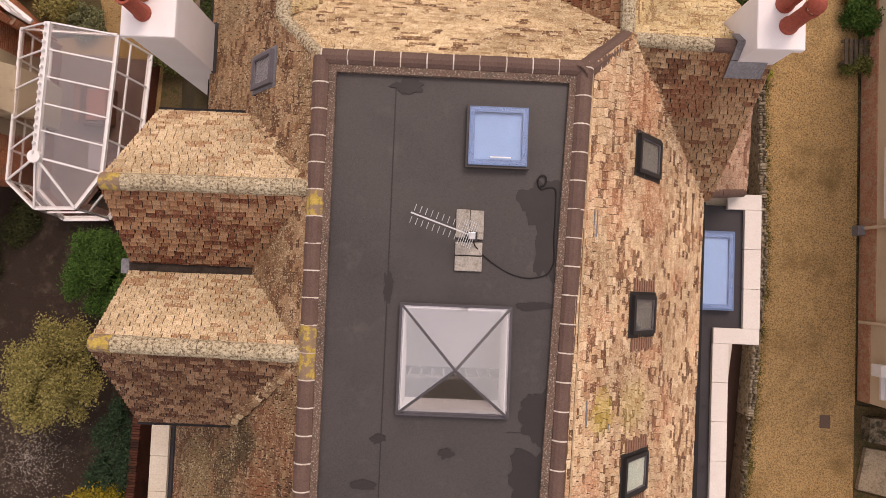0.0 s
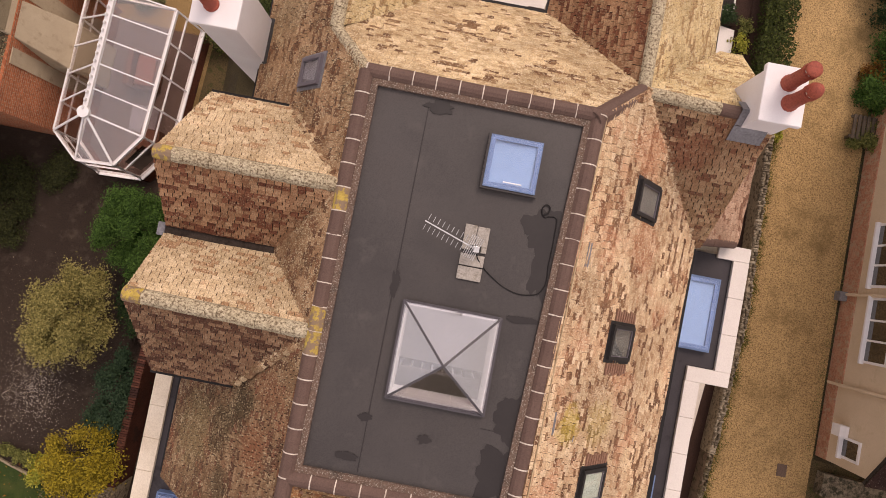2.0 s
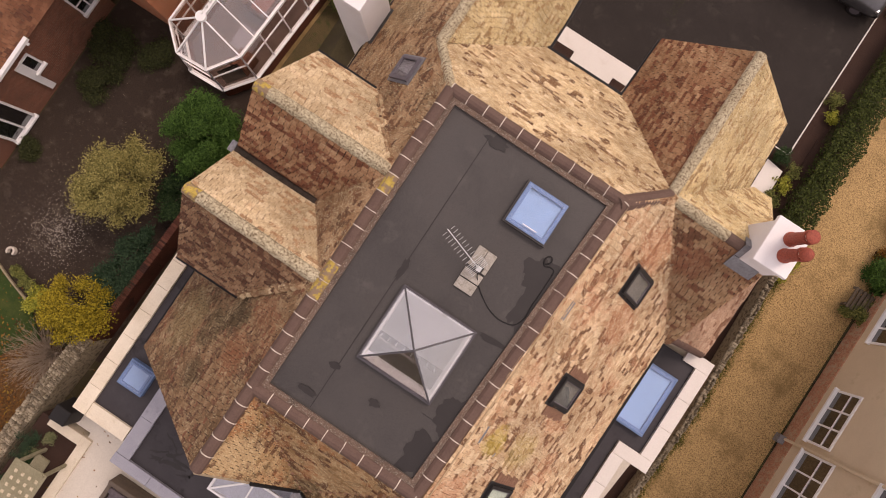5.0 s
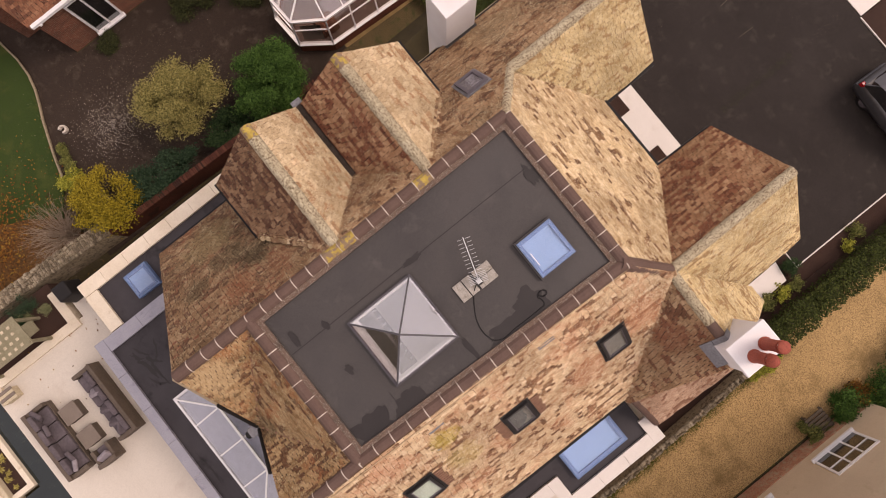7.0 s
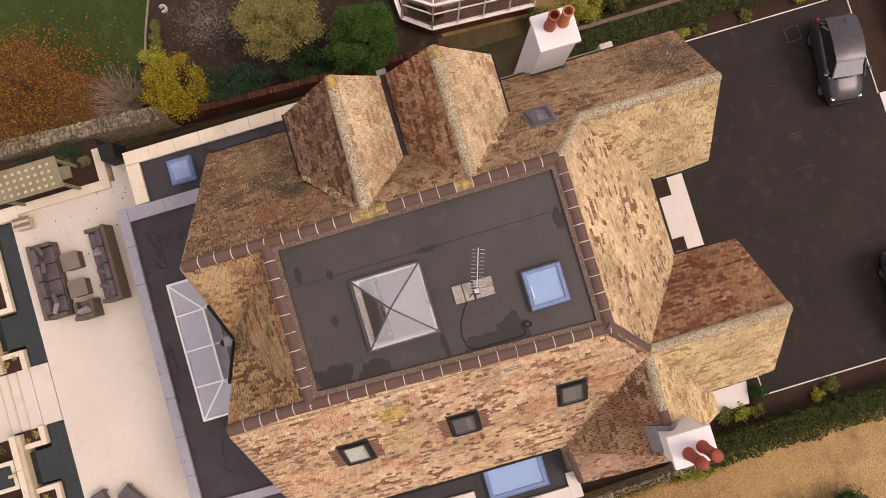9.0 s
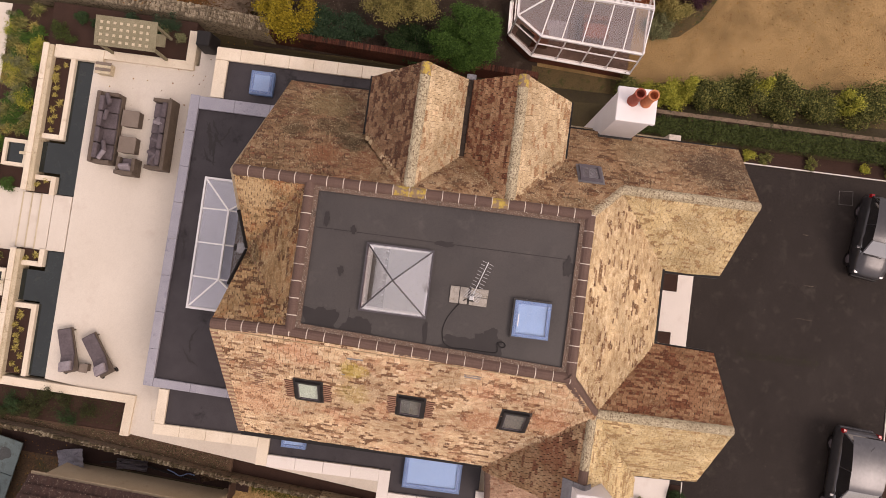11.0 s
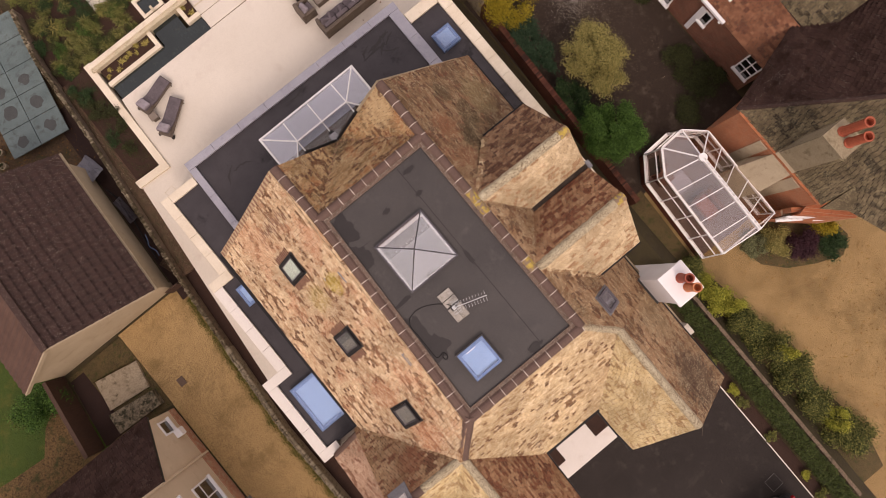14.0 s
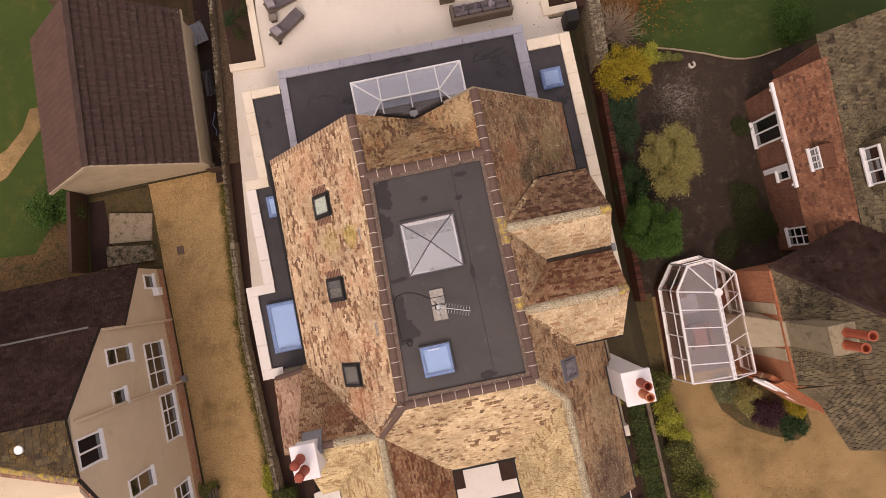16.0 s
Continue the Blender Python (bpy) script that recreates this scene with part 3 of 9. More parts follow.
def tiled(parent, pts, material, label, gauge=0.1, width=0.155, singles=None, holes=(), name="roof_slope", thick=0.042, rough=0.005, key=(0, 1, 2), gap=0.0065, run=0.22, cluster=1.1):
    """A roof slope: a deck with its tiles on it, course by course in half bond, each cut to the outline. The dark sort lies in runs along the
    courses. singles: (box, most) on the plan, in which whole tiles are objects."""
    keys = [pts[k] for k in key]
    edge = EDGES.get(material.name, M_EDGE)
    few, many = SHARE[material.name]
    pts = [on_plane(keys, p[0], p[1]) for p in pts]
    o, u, v, n = frame_on(keys)
    flat = [((Vector(p) - o).dot(u), (Vector(p) - o).dot(v)) for p in pts]
    if sum(flat[i][0] * flat[(i + 1) % len(flat)][1] - flat[(i + 1) % len(flat)][0] * flat[i][1] for i in range(len(flat))) < 0:
        flat.reverse()
    edges = []
    for i, a in enumerate(flat):
        b = flat[(i + 1) % len(flat)]
        dx, dy = b[0] - a[0], b[1] - a[1]
        ln = math.hypot(dx, dy)
        edges.append((a, (-dy / ln, dx / ln)))
    deck = part(name, sheet(pts, 0.09), M_DARK, parent, label)
    us, vs = [p[0] for p in flat], [p[1] for p in flat]
    rng = random.Random(len(pts) * 100 + int(abs(pts[0][0]) * 97 + abs(pts[0][1]) * 31))
    verts, faces, sides, tones, single = [], [], [], [], {}
    made = 0
    lift = 1.5 * thick
    row = 0
    vk = min(vs) - 0.02
    while vk < max(vs):
        uk = min(us) - width * (0.5 * (row % 2) + 0.5) + rng.uniform(-0.1, 0.1) * width
        was = False
        while uk < max(us):
            wave = 0.011 * noise.noise(Vector((uk * 0.7, row * 0.31, pts[0][0]))) + 0.004 * noise.noise(Vector((uk * 3.1, row * 1.7, 2.0)))
            j = wave + rng.uniform(-rough, rough) + (rng.uniform(-0.012, 0.012) if rng.random() < 0.05 else 0.0)
            wide = width * rng.uniform(0.93, 1.07)
            slot = gap * rng.uniform(0.25, 1.2)
            q = [(uk + slot, vk + j), (uk + wide - slot, vk + j + rng.uniform(-rough, rough)), (uk + wide - slot, vk + gauge * 1.12), (uk + slot, vk + gauge * 1.12)]
            cx, cy = uk + wide / 2, vk + gauge / 2
            uk += wide
            w = o + u * cx + v * cy
            thickly = min(1, max(0, (noise.noise(w * cluster) + 0.6 * noise.noise(w * cluster * 2.7) + 0.15) / 0.5))
            p_dark = few + (many - few) * thickly
            was = rng.random() < (p_dark + run * (1 - p_dark) if was else p_dark * (1 - run))
            tone = min(0.98, max(0.02, 0.5 + 0.22 * noise.noise(w * 1.9) + rng.gauss(0, 0.24))) + (2 if was else 1)
            if any(abs(cx - hu) < hw and abs(cy - hv) < hh for hu, hv, hw, hh in holes):
                continue
            inside = all((p[0] - ax) * nx + (p[1] - ay) * ny >= 0 for p in q for (ax, ay), (nx, ny) in edges)
            if not inside:
                q = clip(q, edges)
                if len(q) < 3:
                    continue
            extra = abs(rng.gauss(0, 0.005))
            if inside and singles and made < singles[1]:
                x0, x1, y0, y1 = singles[0]
                if x0 < w.x < x1 and y0 < w.y < y1:
                    kind = round(tone * 7) / 7 + 0.01
                    if kind not in single:
                        hw = width / 2 - 0.003
                        pv = [(-hw, -gauge / 2, lift), (0, -gauge / 2 - 0.002, lift + 0.002), (hw, -gauge / 2, lift), (hw, gauge * 0.65, lift * 0.3), (-hw, gauge * 0.65, lift * 0.3)]
                        pv += [(a, b, c - thick) for a, b, c in pv]
                        me = bpy.data.meshes.new("tile")
                        me.from_pydata(pv, [], [(0, 1, 2, 3, 4), (0, 5, 6, 1), (1, 6, 7, 2), (2, 7, 8, 3), (4, 9, 5, 0)])
                        me.materials.append(material)
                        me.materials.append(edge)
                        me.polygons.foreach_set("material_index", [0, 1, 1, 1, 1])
                        me.attributes.new("tone", "FLOAT", "FACE").data.foreach_set("value", [kind] * 5)
                        single[kind] = me
                    t = new("tile", single[kind])
                    t.parent = deck
                    r = Matrix((u, v, n)).transposed().to_4x4()
                    t.matrix_basis = Matrix.Translation(w + v * j + n * extra) @ r @ Matrix.Diagonal((wide / width, 1, 1, 1)) @ Matrix.Rotation(rng.uniform(-0.012, 0.012), 4, "Z") @ Matrix.Rotation(rng.gauss(0, 0.012), 4, "Y")
                    made += 1
                    continue
            k = len(verts)
            m = len(q)
            tw = rng.gauss(0, 0.02)
            for dz in (0, -thick):
                for a, b in q:
                    h = lift * (1 - 0.7 * (b - vk) / (gauge * 1.15)) + extra + tw * (a - cx) + dz
                    verts.append(o + u * a + v * b + n * h)
            faces.append(tuple(range(k, k + m)))
            sides += [0] + [1] * m
            tones += [tone] * (m + 1)
            for i in range(m):
                faces.append((k + i, k + m + i, k + m + (i + 1) % m, k + (i + 1) % m))
        vk += gauge
        row += 1
    if verts:
        t = part("tiles", ([tuple(p) for p in verts], faces), material, deck)
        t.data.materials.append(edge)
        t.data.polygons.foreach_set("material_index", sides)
        t.data.attributes.new("tone", "FLOAT", "FACE").data.foreach_set("value", tones)
        t.matrix_parent_inverse = Matrix()
        tagged(t, "", "", "", "stuff")
    return deck


def half_tube(length, r, thick=0.022, n=7, spread=82, flat=0.0):
    """A half-round ridge tile along x, its crown up."""
    bm = bmesh.new()
    rings = []
    for x in (0, length):
        for rr in (r, r - thick):
            rings.append([bm.verts.new((x, rr * math.sin(radians(a)), rr * math.cos(radians(a)) - r * 0.45)) for a in np.linspace(-spread, spread, n)])
    a, b, c, d = rings
    for i in range(n - 1):
        bm.faces.new((a[i], a[i + 1], c[i + 1], c[i]))
        bm.faces.new((b[i + 1], b[i], d[i], d[i + 1]))
        bm.faces.new((a[i], b[i], b[i + 1], a[i + 1]))
        bm.faces.new((c[i + 1], d[i + 1], d[i], c[i]))
    for i in (0, n - 1):
        bm.faces.new((a[i], c[i], d[i], b[i]))
    return bm


TUBES = {}


def ridge_run(parent, p0, p1, material, joints=True, step=0.45, r=0.15, name="ridge_tile", mortar=None, special=None):
    """Ridge tiles end to end from p0 to p1, with a mortar joint between each two."""
    a, b = Vector(p0), Vector(p1)
    count = max(1, round((b - a).length / step))
    ln = (b - a).length / count
    d = (b - a).normalized()
    s = Vector((0, 0, 1)).cross(d).normalized()
    up = d.cross(s)
    rot = Matrix((d, s, up)).transposed().to_4x4()
    rng = random.Random(int(abs(p0[0]) * 100 + abs(p0[1]) * 10))
    for i in range(count):
        mat = special(i) if special else None
        mat = mat or material
        key = (round(ln, 3), mat.name, r)
        if key not in TUBES:
            bm = half_tube(ln - 0.006, r)
            bmesh.ops.recalc_face_normals(bm, faces=bm.faces)
            me = bpy.data.meshes.new(name)
            bm.to_mesh(me)
            bm.free()
            me.materials.append(mat)
            TUBES[key] = me
        ob = hold(new(name, TUBES[key]), parent)
        ob.matrix_basis = Matrix.Translation(a + d * ln * i + up * rng.uniform(-0.006, 0.006)) @ rot @ Matrix.Rotation(rng.uniform(-0.012, 0.012), 4, "Z")
        if joints:
            key = ("joint", r, joints)
            if key not in TUBES:
                bm = half_tube(0.022, r + 0.007, 0.03)
                bmesh.ops.recalc_face_normals(bm, faces=bm.faces)
                me = bpy.data.meshes.new("mortar_joint")
                bm.to_mesh(me)
                bm.free()
                me.materials.append(M_MORTAR)
                TUBES[key] = me
            ob = hold(new("mortar_joint", TUBES[key]), parent)
            ob.matrix_basis = Matrix.Translation(a + d * (ln * i - 0.011)) @ rot


# ------------------------------------------------------------------ ground
def fall(x):
    """The garden to the west lies lower."""
    t = min(1, max(0, (-8.0 - x) / 0.8))
    return -0.8 * t * t * (3 - 2 * t)


def ground_sheet():
    gx = [-600, -200, -90, -60] + list(np.arange(-40, 40.1, 0.8)) + [60, 90, 200, 600]
    verts = [(x, y, fall(x) + (0.03 * noise.noise(Vector((x * 0.4, y * 0.4, 0))) - 0.04 if abs(x) < 41 and abs(y) < 41 else -0.04)) for y in gx for x in gx]
    n = len(gx)
    faces = [(j * n + i, j * n + i + 1, (j + 1) * n + i + 1, (j + 1) * n + i) for j in range(n - 1) for i in range(n - 1)]
    ob = solid("ground", (verts, faces), M_ROUGHGRASS)
    tagged(ob, "rough earth and grass between the houses", "ground", kind="structure")


def patch(name, pts, z, material, label, category="ground", cell=0.7):
    """A level sheet of ground with a fine uneven surface."""
    ob = solid(name, prism(pts, z - 0.12, z), material)
    return tagged(ob, label, category, kind="structure")


ground_sheet()
M_LITTER = surf("rust_leaf_litter", [(0.050, 0.030, 0.012), (0.095, 0.050, 0.018), (0.14, 0.065, 0.02)], 18, 1.0, 0.95, 1.0, 0.03, grain=0.6)
M_MOSSPATH = surf("brown_mossy_ground", [(0.045, 0.032, 0.014), (0.075, 0.055, 0.024), (0.11, 0.075, 0.032)], 25, 1.6, 0.95, 1.0, 0.03, stain=(0.045, 0.050, 0.012), stain_at=(0.52, 0.66), grain=0.6)
LANE = [(9.2, -6.9), (12.75, -6.9), (12.7, 9), (13.4, 16), (13.6, 40), (9.6, 40), (9.45, 9)]
patch("road", LANE, 0.012, M_LANE, "golden gravel lane with grassy edges", "lane")
patch("driveway", [(-6.32, 7.4), (7.7, 7.4), (7.7, 18.6), (5.0, 19.4), (-6.32, 18.9)], 0.02, M_ASPHALT, "dark asphalt driveway", "driveway")
LAWN_EDGE = [(-18.36, -7.3), (-17.28, -7.15), (-16.5, -7.18), (-15.86, -7.33), (-15.3, -7.55), (-14.71, -7.82), (-14.0, -8.08), (-13.3, -8.33), (-12.39, -8.6)]
patch("garden_bed", [(-19.5, -7.35), *LAWN_EDGE, (-10.3, -9.0), (-8.9, -9.0), (-8.9, 3.2), (-16.0, 3.2), (-16.0, -5.2), (-19.5, -5.2)], -0.775, M_SOIL, "dark bare soil strewn with pale leaves and gravel", "garden bed")
patch("leaf_litter", [(-10.0, -24), (-10.0, -9.2), (-11.2, -9.6), (-12.0, -10.6), (-12.6, -12.0), (-14.2, -13.0), (-14.6, -24)], -0.755, M_LITTER, "rust-brown leaf litter under the trees")
patch("lawn", [(-24, -20), (-10.2, -20), (-10.6, -10.0), *LAWN_EDGE[::-1], (-24, -8)], -0.78, M_LAWN, "green mown lawn with a curved edge", "lawn")
patch("gravel_yard", [(-24, 3.2), (-8.5, 3.2), (-8.5, 30), (-24, 30)], -0.77, M_GRAVEL, "golden gravel yard with patches of moss", "gravel yard")
patch("mossy_path", [(-9.55, 3.0), (-8.5, 3.0), (-8.5, 7.4), (-9.35, 7.4)], -0.765, M_MOSSPATH, "brown mossy path beside the conservatory")
patch("shrub_bed", [(-8.5, 6.5), (-8.5, 19.5), (-9.9, 19.5), (-10.4, 17.5), (-10.0, 15.0), (-10.3, 13.0), (-9.9, 11.0), (-9.6, 9.0), (-9.3, 7.4)], -0.762, M_MOSSPATH, "brown mossy earth under the shrubs", "soil")
patch("shrub_bed", [(-11.3, 7.9), (-11.6, 9.1), (-12.4, 10.0), (-13.6, 10.7), (-14.8, 11.2), (-15.6, 10.6), (-15.4, 9.3), (-13.2, 7.6)], -0.762, M_MOSSPATH, "brown mossy earth under the shrubs", "soil")
patch("south_lawn", [(-9.0, -40), (3.75, -40), (3.75, -19.8), (-9.0, -19.7)], 0.13, M_LAWN_S, "bright green mown lawn beyond the terrace", "lawn")
patch("east_lawn", [(12.7, -16), (30, -30), (30, -3.2), (16.0, -3.2), (16.0, -7.5), (12.7, -7.5)], 0.01, M_LAWN_O, "green lawn beside the barn", "lawn")
M_GARDEN = surf("brown_garden_earth", [(0.026, 0.016, 0.010), (0.055, 0.034, 0.019), (0.095, 0.056, 0.028)], 18, 1.1, 0.95, 1.0, 0.03, stain=(0.035, 0.036, 0.012), stain_at=(0.52, 0.70), stain_scale=1.6, grain=0.6)
patch("garden_earth", [(7.35, -30), (20, -30), (17.0, -19.0), (14.2, -13.2), (8.2, -13.2), (7.95, -17.0)], 0.018, M_GARDEN, "brown littered garden earth behind the barn", "soil")


# ------------------------------------------------------------------ the house
ZR = 8.9
NW, NE, SE, SW = (-2.18, 4.0), (2.13, 3.97), (1.86, -3.45), (-2.17, -3.45)
WN, EN = (-3.17, 5.07, 7.72), (3.19, 5.01, 7.65)          # where the hips meet the wing ridges
HOPPER = (-0.15, -5.5, 6.75)
GW, GE = (-2.2, -5.52, ZR), (1.9, -5.52, ZR)

house = thing("house", (0, 0, 0), "large old house with lichened clay tile roofs round a flat top", "house")
E_PTS = [(2.13, 3.97, ZR), (1.9, -5.52, ZR), (5.66, -5.58, 4.9), (5.75, 2.42, 4.9), (EN[0], EN[1], EN[2])]


M_MORTAR_B = surf("buff_verge", [(0.36, 0.25, 0.15), (0.48, 0.36, 0.22)], 30, 6, 0.9, 0.4)
M_DIM = plain("dim_attic", (0.14, 0.135, 0.125), 0.8)
M_ZIG = surf("dark_red_tile", [(0.15, 0.075, 0.045), (0.24, 0.125, 0.08)], 30, 5, 0.85, 0.5, stain=(0.34, 0.22, 0.14), stain_at=(0.56, 0.66), stain_scale=20)
M_SOAKER = surf("dull_red_soaker", [(0.20, 0.10, 0.065), (0.29, 0.16, 0.105)], 30, 6, 0.8, 0.4)


def roof_window(pts, x, y, w, h, pane, label, frame_m=M_FRAME, blind=M_BLIND, soak=0.0):
    """A pivot window on a slope, with its flashing, sash and pane. Returns the hole for the tiles."""
    o, u, v, n = frame_on(pts)
    c = on_plane(pts, x, y)
    m = Matrix.Translation(c + n * 0.035) @ Matrix((u, v, n)).transposed().to_4x4()
    win = part("roof_window", box(-w / 2 - 0.07, w / 2 + 0.07, -h / 2 - 0.09, h / 2 + 0.07, 0.0, 0.035, m=m), M_LEAD if frame_m is M_GREYFRAME else M_FRAME, house, label)
    bm = bmesh.new()
    for x0, x1, y0, y1 in ((-w / 2, w / 2, h / 2 - 0.075, h / 2), (-w / 2, w / 2, -h / 2, -h / 2 + 0.075), (-w / 2, -w / 2 + 0.07, -h / 2 + 0.075, h / 2 - 0.075), (w / 2 - 0.07, w / 2, -h / 2 + 0.075, h / 2 - 0.075)):
        box(x0, x1, y0, y1, 0.035, 0.105, bm, m)
    # With M_DIM the sheet is no blind: the unlit attic is put into colour.
    for ob in (part("frame", bm, frame_m, win), part("blind", box(-w / 2 + 0.06, w / 2 - 0.06, -h / 2 + 0.06, h / 2 - 0.06, 0.036, 0.045, m=m), blind, win),
               part("sash", [box(-w / 2 + 0.07, w / 2 - 0.07, -h / 2 + 0.075, -h / 2 + 0.095, 0.06, 0.09, box(-w / 2 + 0.07, w / 2 - 0.07, h / 2 - 0.095, h / 2 - 0.075, 0.06, 0.09, box(w / 2 - 0.09, w / 2 - 0.07, -h / 2 + 0.095, h / 2 - 0.095, 0.06, 0.09, box(-w / 2 + 0.07, -w / 2 + 0.09, -h / 2 + 0.095, h / 2 - 0.095, 0.06, 0.09, m=m), m), m), m)][0], M_GREYFRAME, win),
               part("pane", box(-w / 2 + 0.075, w / 2 - 0.075, -h / 2 + 0.08, h / 2 - 0.08, 0.068, 0.076, m=m), pane, win)):
        ob.matrix_parent_inverse = Matrix()
    if soak:
        for s in (-1, 1):
            for k in range(int((h + 0.05) / 0.1)):
                y0 = -h / 2 + 0.02 + 0.1 * k
                xa, xb = sorted((s * (w / 2 + 0.075), s * (w / 2 + 0.075 + soak * (0.85 + 0.2 * ((k * 7) % 3) / 2))))
                part("soaker_tile", box(xa, xb, y0, y0 + 0.052, 0.02, 0.062, m=m), M_SOAKER, win).matrix_parent_inverse = Matrix()
    q = c - o
    return (q.dot(u), q.dot(v), w / 2 - 0.01, h / 2 + 0.0)


def walls():
    """Outer walls as thick shells with gables."""
    bm = bmesh.new()
    box(-5.65, 5.45, -5.35, 7.25, 0, 4.75, bm)
    part("wall", bm, M_WALL, house)
    part("wall", sheet([(-5.55, -5.36, 4.7), (-5.5, -5.36, 4.95), (GW[0], -5.36, ZR - 0.15), (HOPPER[0], -5.36, HOPPER[2] - 0.12), (HOPPER[0], -5.36, 4.7)], 0.3), M_WALL, house)
    part("wall", sheet([(5.4, -5.36, 4.7), (5.4, -5.36, 4.95), (GE[0], -5.36, ZR - 0.15), (HOPPER[0], -5.36, HOPPER[2] - 0.12), (HOPPER[0], -5.36, 4.7)], 0.3), M_WALL, house)
    for y0, y1, y2 in ((-2.3, -0.84, 0.42), (0.46, 1.82, 3.3)):
        bm = bmesh.new()
        box(-5.55, -3.6, y0, y2, 0, 6.95, bm)
        prism([(y0, 6.95), (y2, 6.95), (y1, 8.6)], 0, 0.25, bm)
        for v in bm.verts[8:]:
            a, b, c = v.co
            v.co = (-5.55 + c, a, b)
        part("wall", bm, M_WALL, house)
    for x0, x1, xr, zr in ((-5.15, -1.4, -3.3, 7.3), (1.4, 5.25, 3.36, 7.15)):
        bm = bmesh.new()
        box(x0, x1, 7.0, 9.15, 0, 4.8, bm)
        prism([(x0, 4.8), (x1, 4.8), (xr, zr)], 0, 0.25, bm)
        for v in bm.verts[8:]:
            a, b, c = v.co
            v.co = (a, 8.9 + c, b)
        part("wall", bm, M_WALL, house)
    bm = box(4.6, 6.05, 3.0, 7.2, 0, 4.6)
    prism([(3.0, 4.6), (7.2, 4.6), (5.4, 7.05)], 0, 0.25, bm)
    for v in bm.verts[8:]:
        a, b, c = v.co
        v.co = (5.8 + c, a, b)
    part("wall", bm, M_WALL, house)


walls()

# main slopes
holes = [roof_window(E_PTS, x, y, 0.72, 0.94, M_GLASS, "dark-framed pivot roof window in the tiles", blind=b, soak=k)
         for x, y, b, k in ((3.72, 2.9, M_DIM, 0.0), (3.70, -0.1, M_DIM, 0.24), (3.62, -3.07, M_BLIND, 0.24))]
tiled(house, E_PTS, M_PINK, "pink and buff clay tiles with lichen", singles=((2.3, 5.6, -1.6, 0.8), 300), holes=holes)
for x, y, a, b in ((2.43, 1.47, 0.12, 0.46), (2.37, -1.70, 0.11, 0.42), (2.9, -2.05, 0.05, 0.1)):
    o, u, v, n = frame_on(E_PTS)
    m = Matrix.Translation(on_plane(E_PTS, x, y)) @ Matrix((u, v, n)).transposed().to_4x4()
    part("lead_patch", box(-b / 2, b / 2, -a / 2, a / 2, 0.03, 0.058, m=m), M_LEAD, house, "grey lead slip among the tiles")
for k in range(18):
    # zigzag band of darker tiles near the south verge
    o, u, v, n = frame_on(E_PTS)
    zig = (0, 0.16, 0.32, 0.16)[k % 4]
    m = Matrix.Translation(on_plane(E_PTS, 2.62 + 0.0735 * k, -4.36 - zig)) @ Matrix((u, v, n)).transposed().to_4x4()
    part("dark_tile", box(-0.115, 0.115, -0.052, 0.05, 0.02, 0.058, m=m), M_ZIG, house)
for k in range(52):
    # the south verge shows every second tile end
    o, u, v, n = frame_on(E_PTS)
    x = 2.05 + 0.0695 * k
    m = Matrix.Translation(on_plane(E_PTS, x, -5.46)) @ Matrix((u, v, n)).transposed().to_4x4()
    part("verge_tile", box(-0.10, 0.10, -0.046, 0.046, 0.02, 0.066, m=m), M_SOAKER if k % 2 else M_MORTAR_B, house)
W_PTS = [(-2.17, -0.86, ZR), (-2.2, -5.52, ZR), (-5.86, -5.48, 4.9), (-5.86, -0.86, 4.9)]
tiled(house, W_PTS, M_SHADE, "dark brown mossy clay tiles with shade in their tone")
tiled(house, [(-2.18, 1.84, ZR), (-2.17, -0.86, ZR), (-4.2, -0.86, 6.68), (-4.2, 1.84, 6.68)], M_BROWN, "brown weathered clay tiles, some shade in the tone")
WN_PTS = [(-2.18, 4.0, ZR), (-2.18, 1.84, ZR), (-5.3, 1.84, 5.49), (-5.3, 9.25, 5.49), (-3.17, 8.97, 7.7), WN]
WN_PTS = [(p[0], p[1], ZR - 1.0929 * (-2.18 - p[0])) for p in WN_PTS]
hole_w = roof_window(WN_PTS, -3.5, 4.17, 0.62, 0.78, M_GLASS, "grey-framed roof window with a pale blind", M_GREYFRAME, M_PILLOW)
tiled(house, [WN_PTS[0], WN_PTS[1], WN_PTS[2], (-5.3, 5.17, WN_PTS[2][2]), WN_PTS[5]], M_BROWN, "brown weathered clay tiles, some shade in the tone", holes=[hole_w])
tiled(house, [WN_PTS[5], (-5.3, 5.17, WN_PTS[2][2]), WN_PTS[3], WN_PTS[4]], M_BROWN, "brown weathered clay tiles, some shade in the tone")
WNZ = ZR - 1.0929 * (-2.18 - WN[0])
WN = (WN[0], WN[1], WNZ)
N_EAVE = 4.98
tiled(house, [(NW[0], NW[1], ZR), WN, (-1.24, 7.4, N_EAVE), (1.25, 7.4, N_EAVE), EN, (NE[0], NE[1], ZR)], M_BUFF, "buff lichened clay tiles", key=(0, 3, 5))
# north wings
# Wings: yellow-buff tiles on sunward slopes, brown on the others; light partly in colour.
NWE = (-3.17, 8.97, WNZ)
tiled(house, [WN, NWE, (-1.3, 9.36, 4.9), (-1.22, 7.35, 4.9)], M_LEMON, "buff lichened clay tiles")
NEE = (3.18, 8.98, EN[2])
tiled(house, [EN, NEE, (1.3, 9.4, 5.0), (1.24, 7.4, 5.0)], M_RUSTY, "brown weathered clay tiles, some shade in the tone")
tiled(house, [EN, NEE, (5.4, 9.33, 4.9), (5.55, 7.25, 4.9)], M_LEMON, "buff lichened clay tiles")
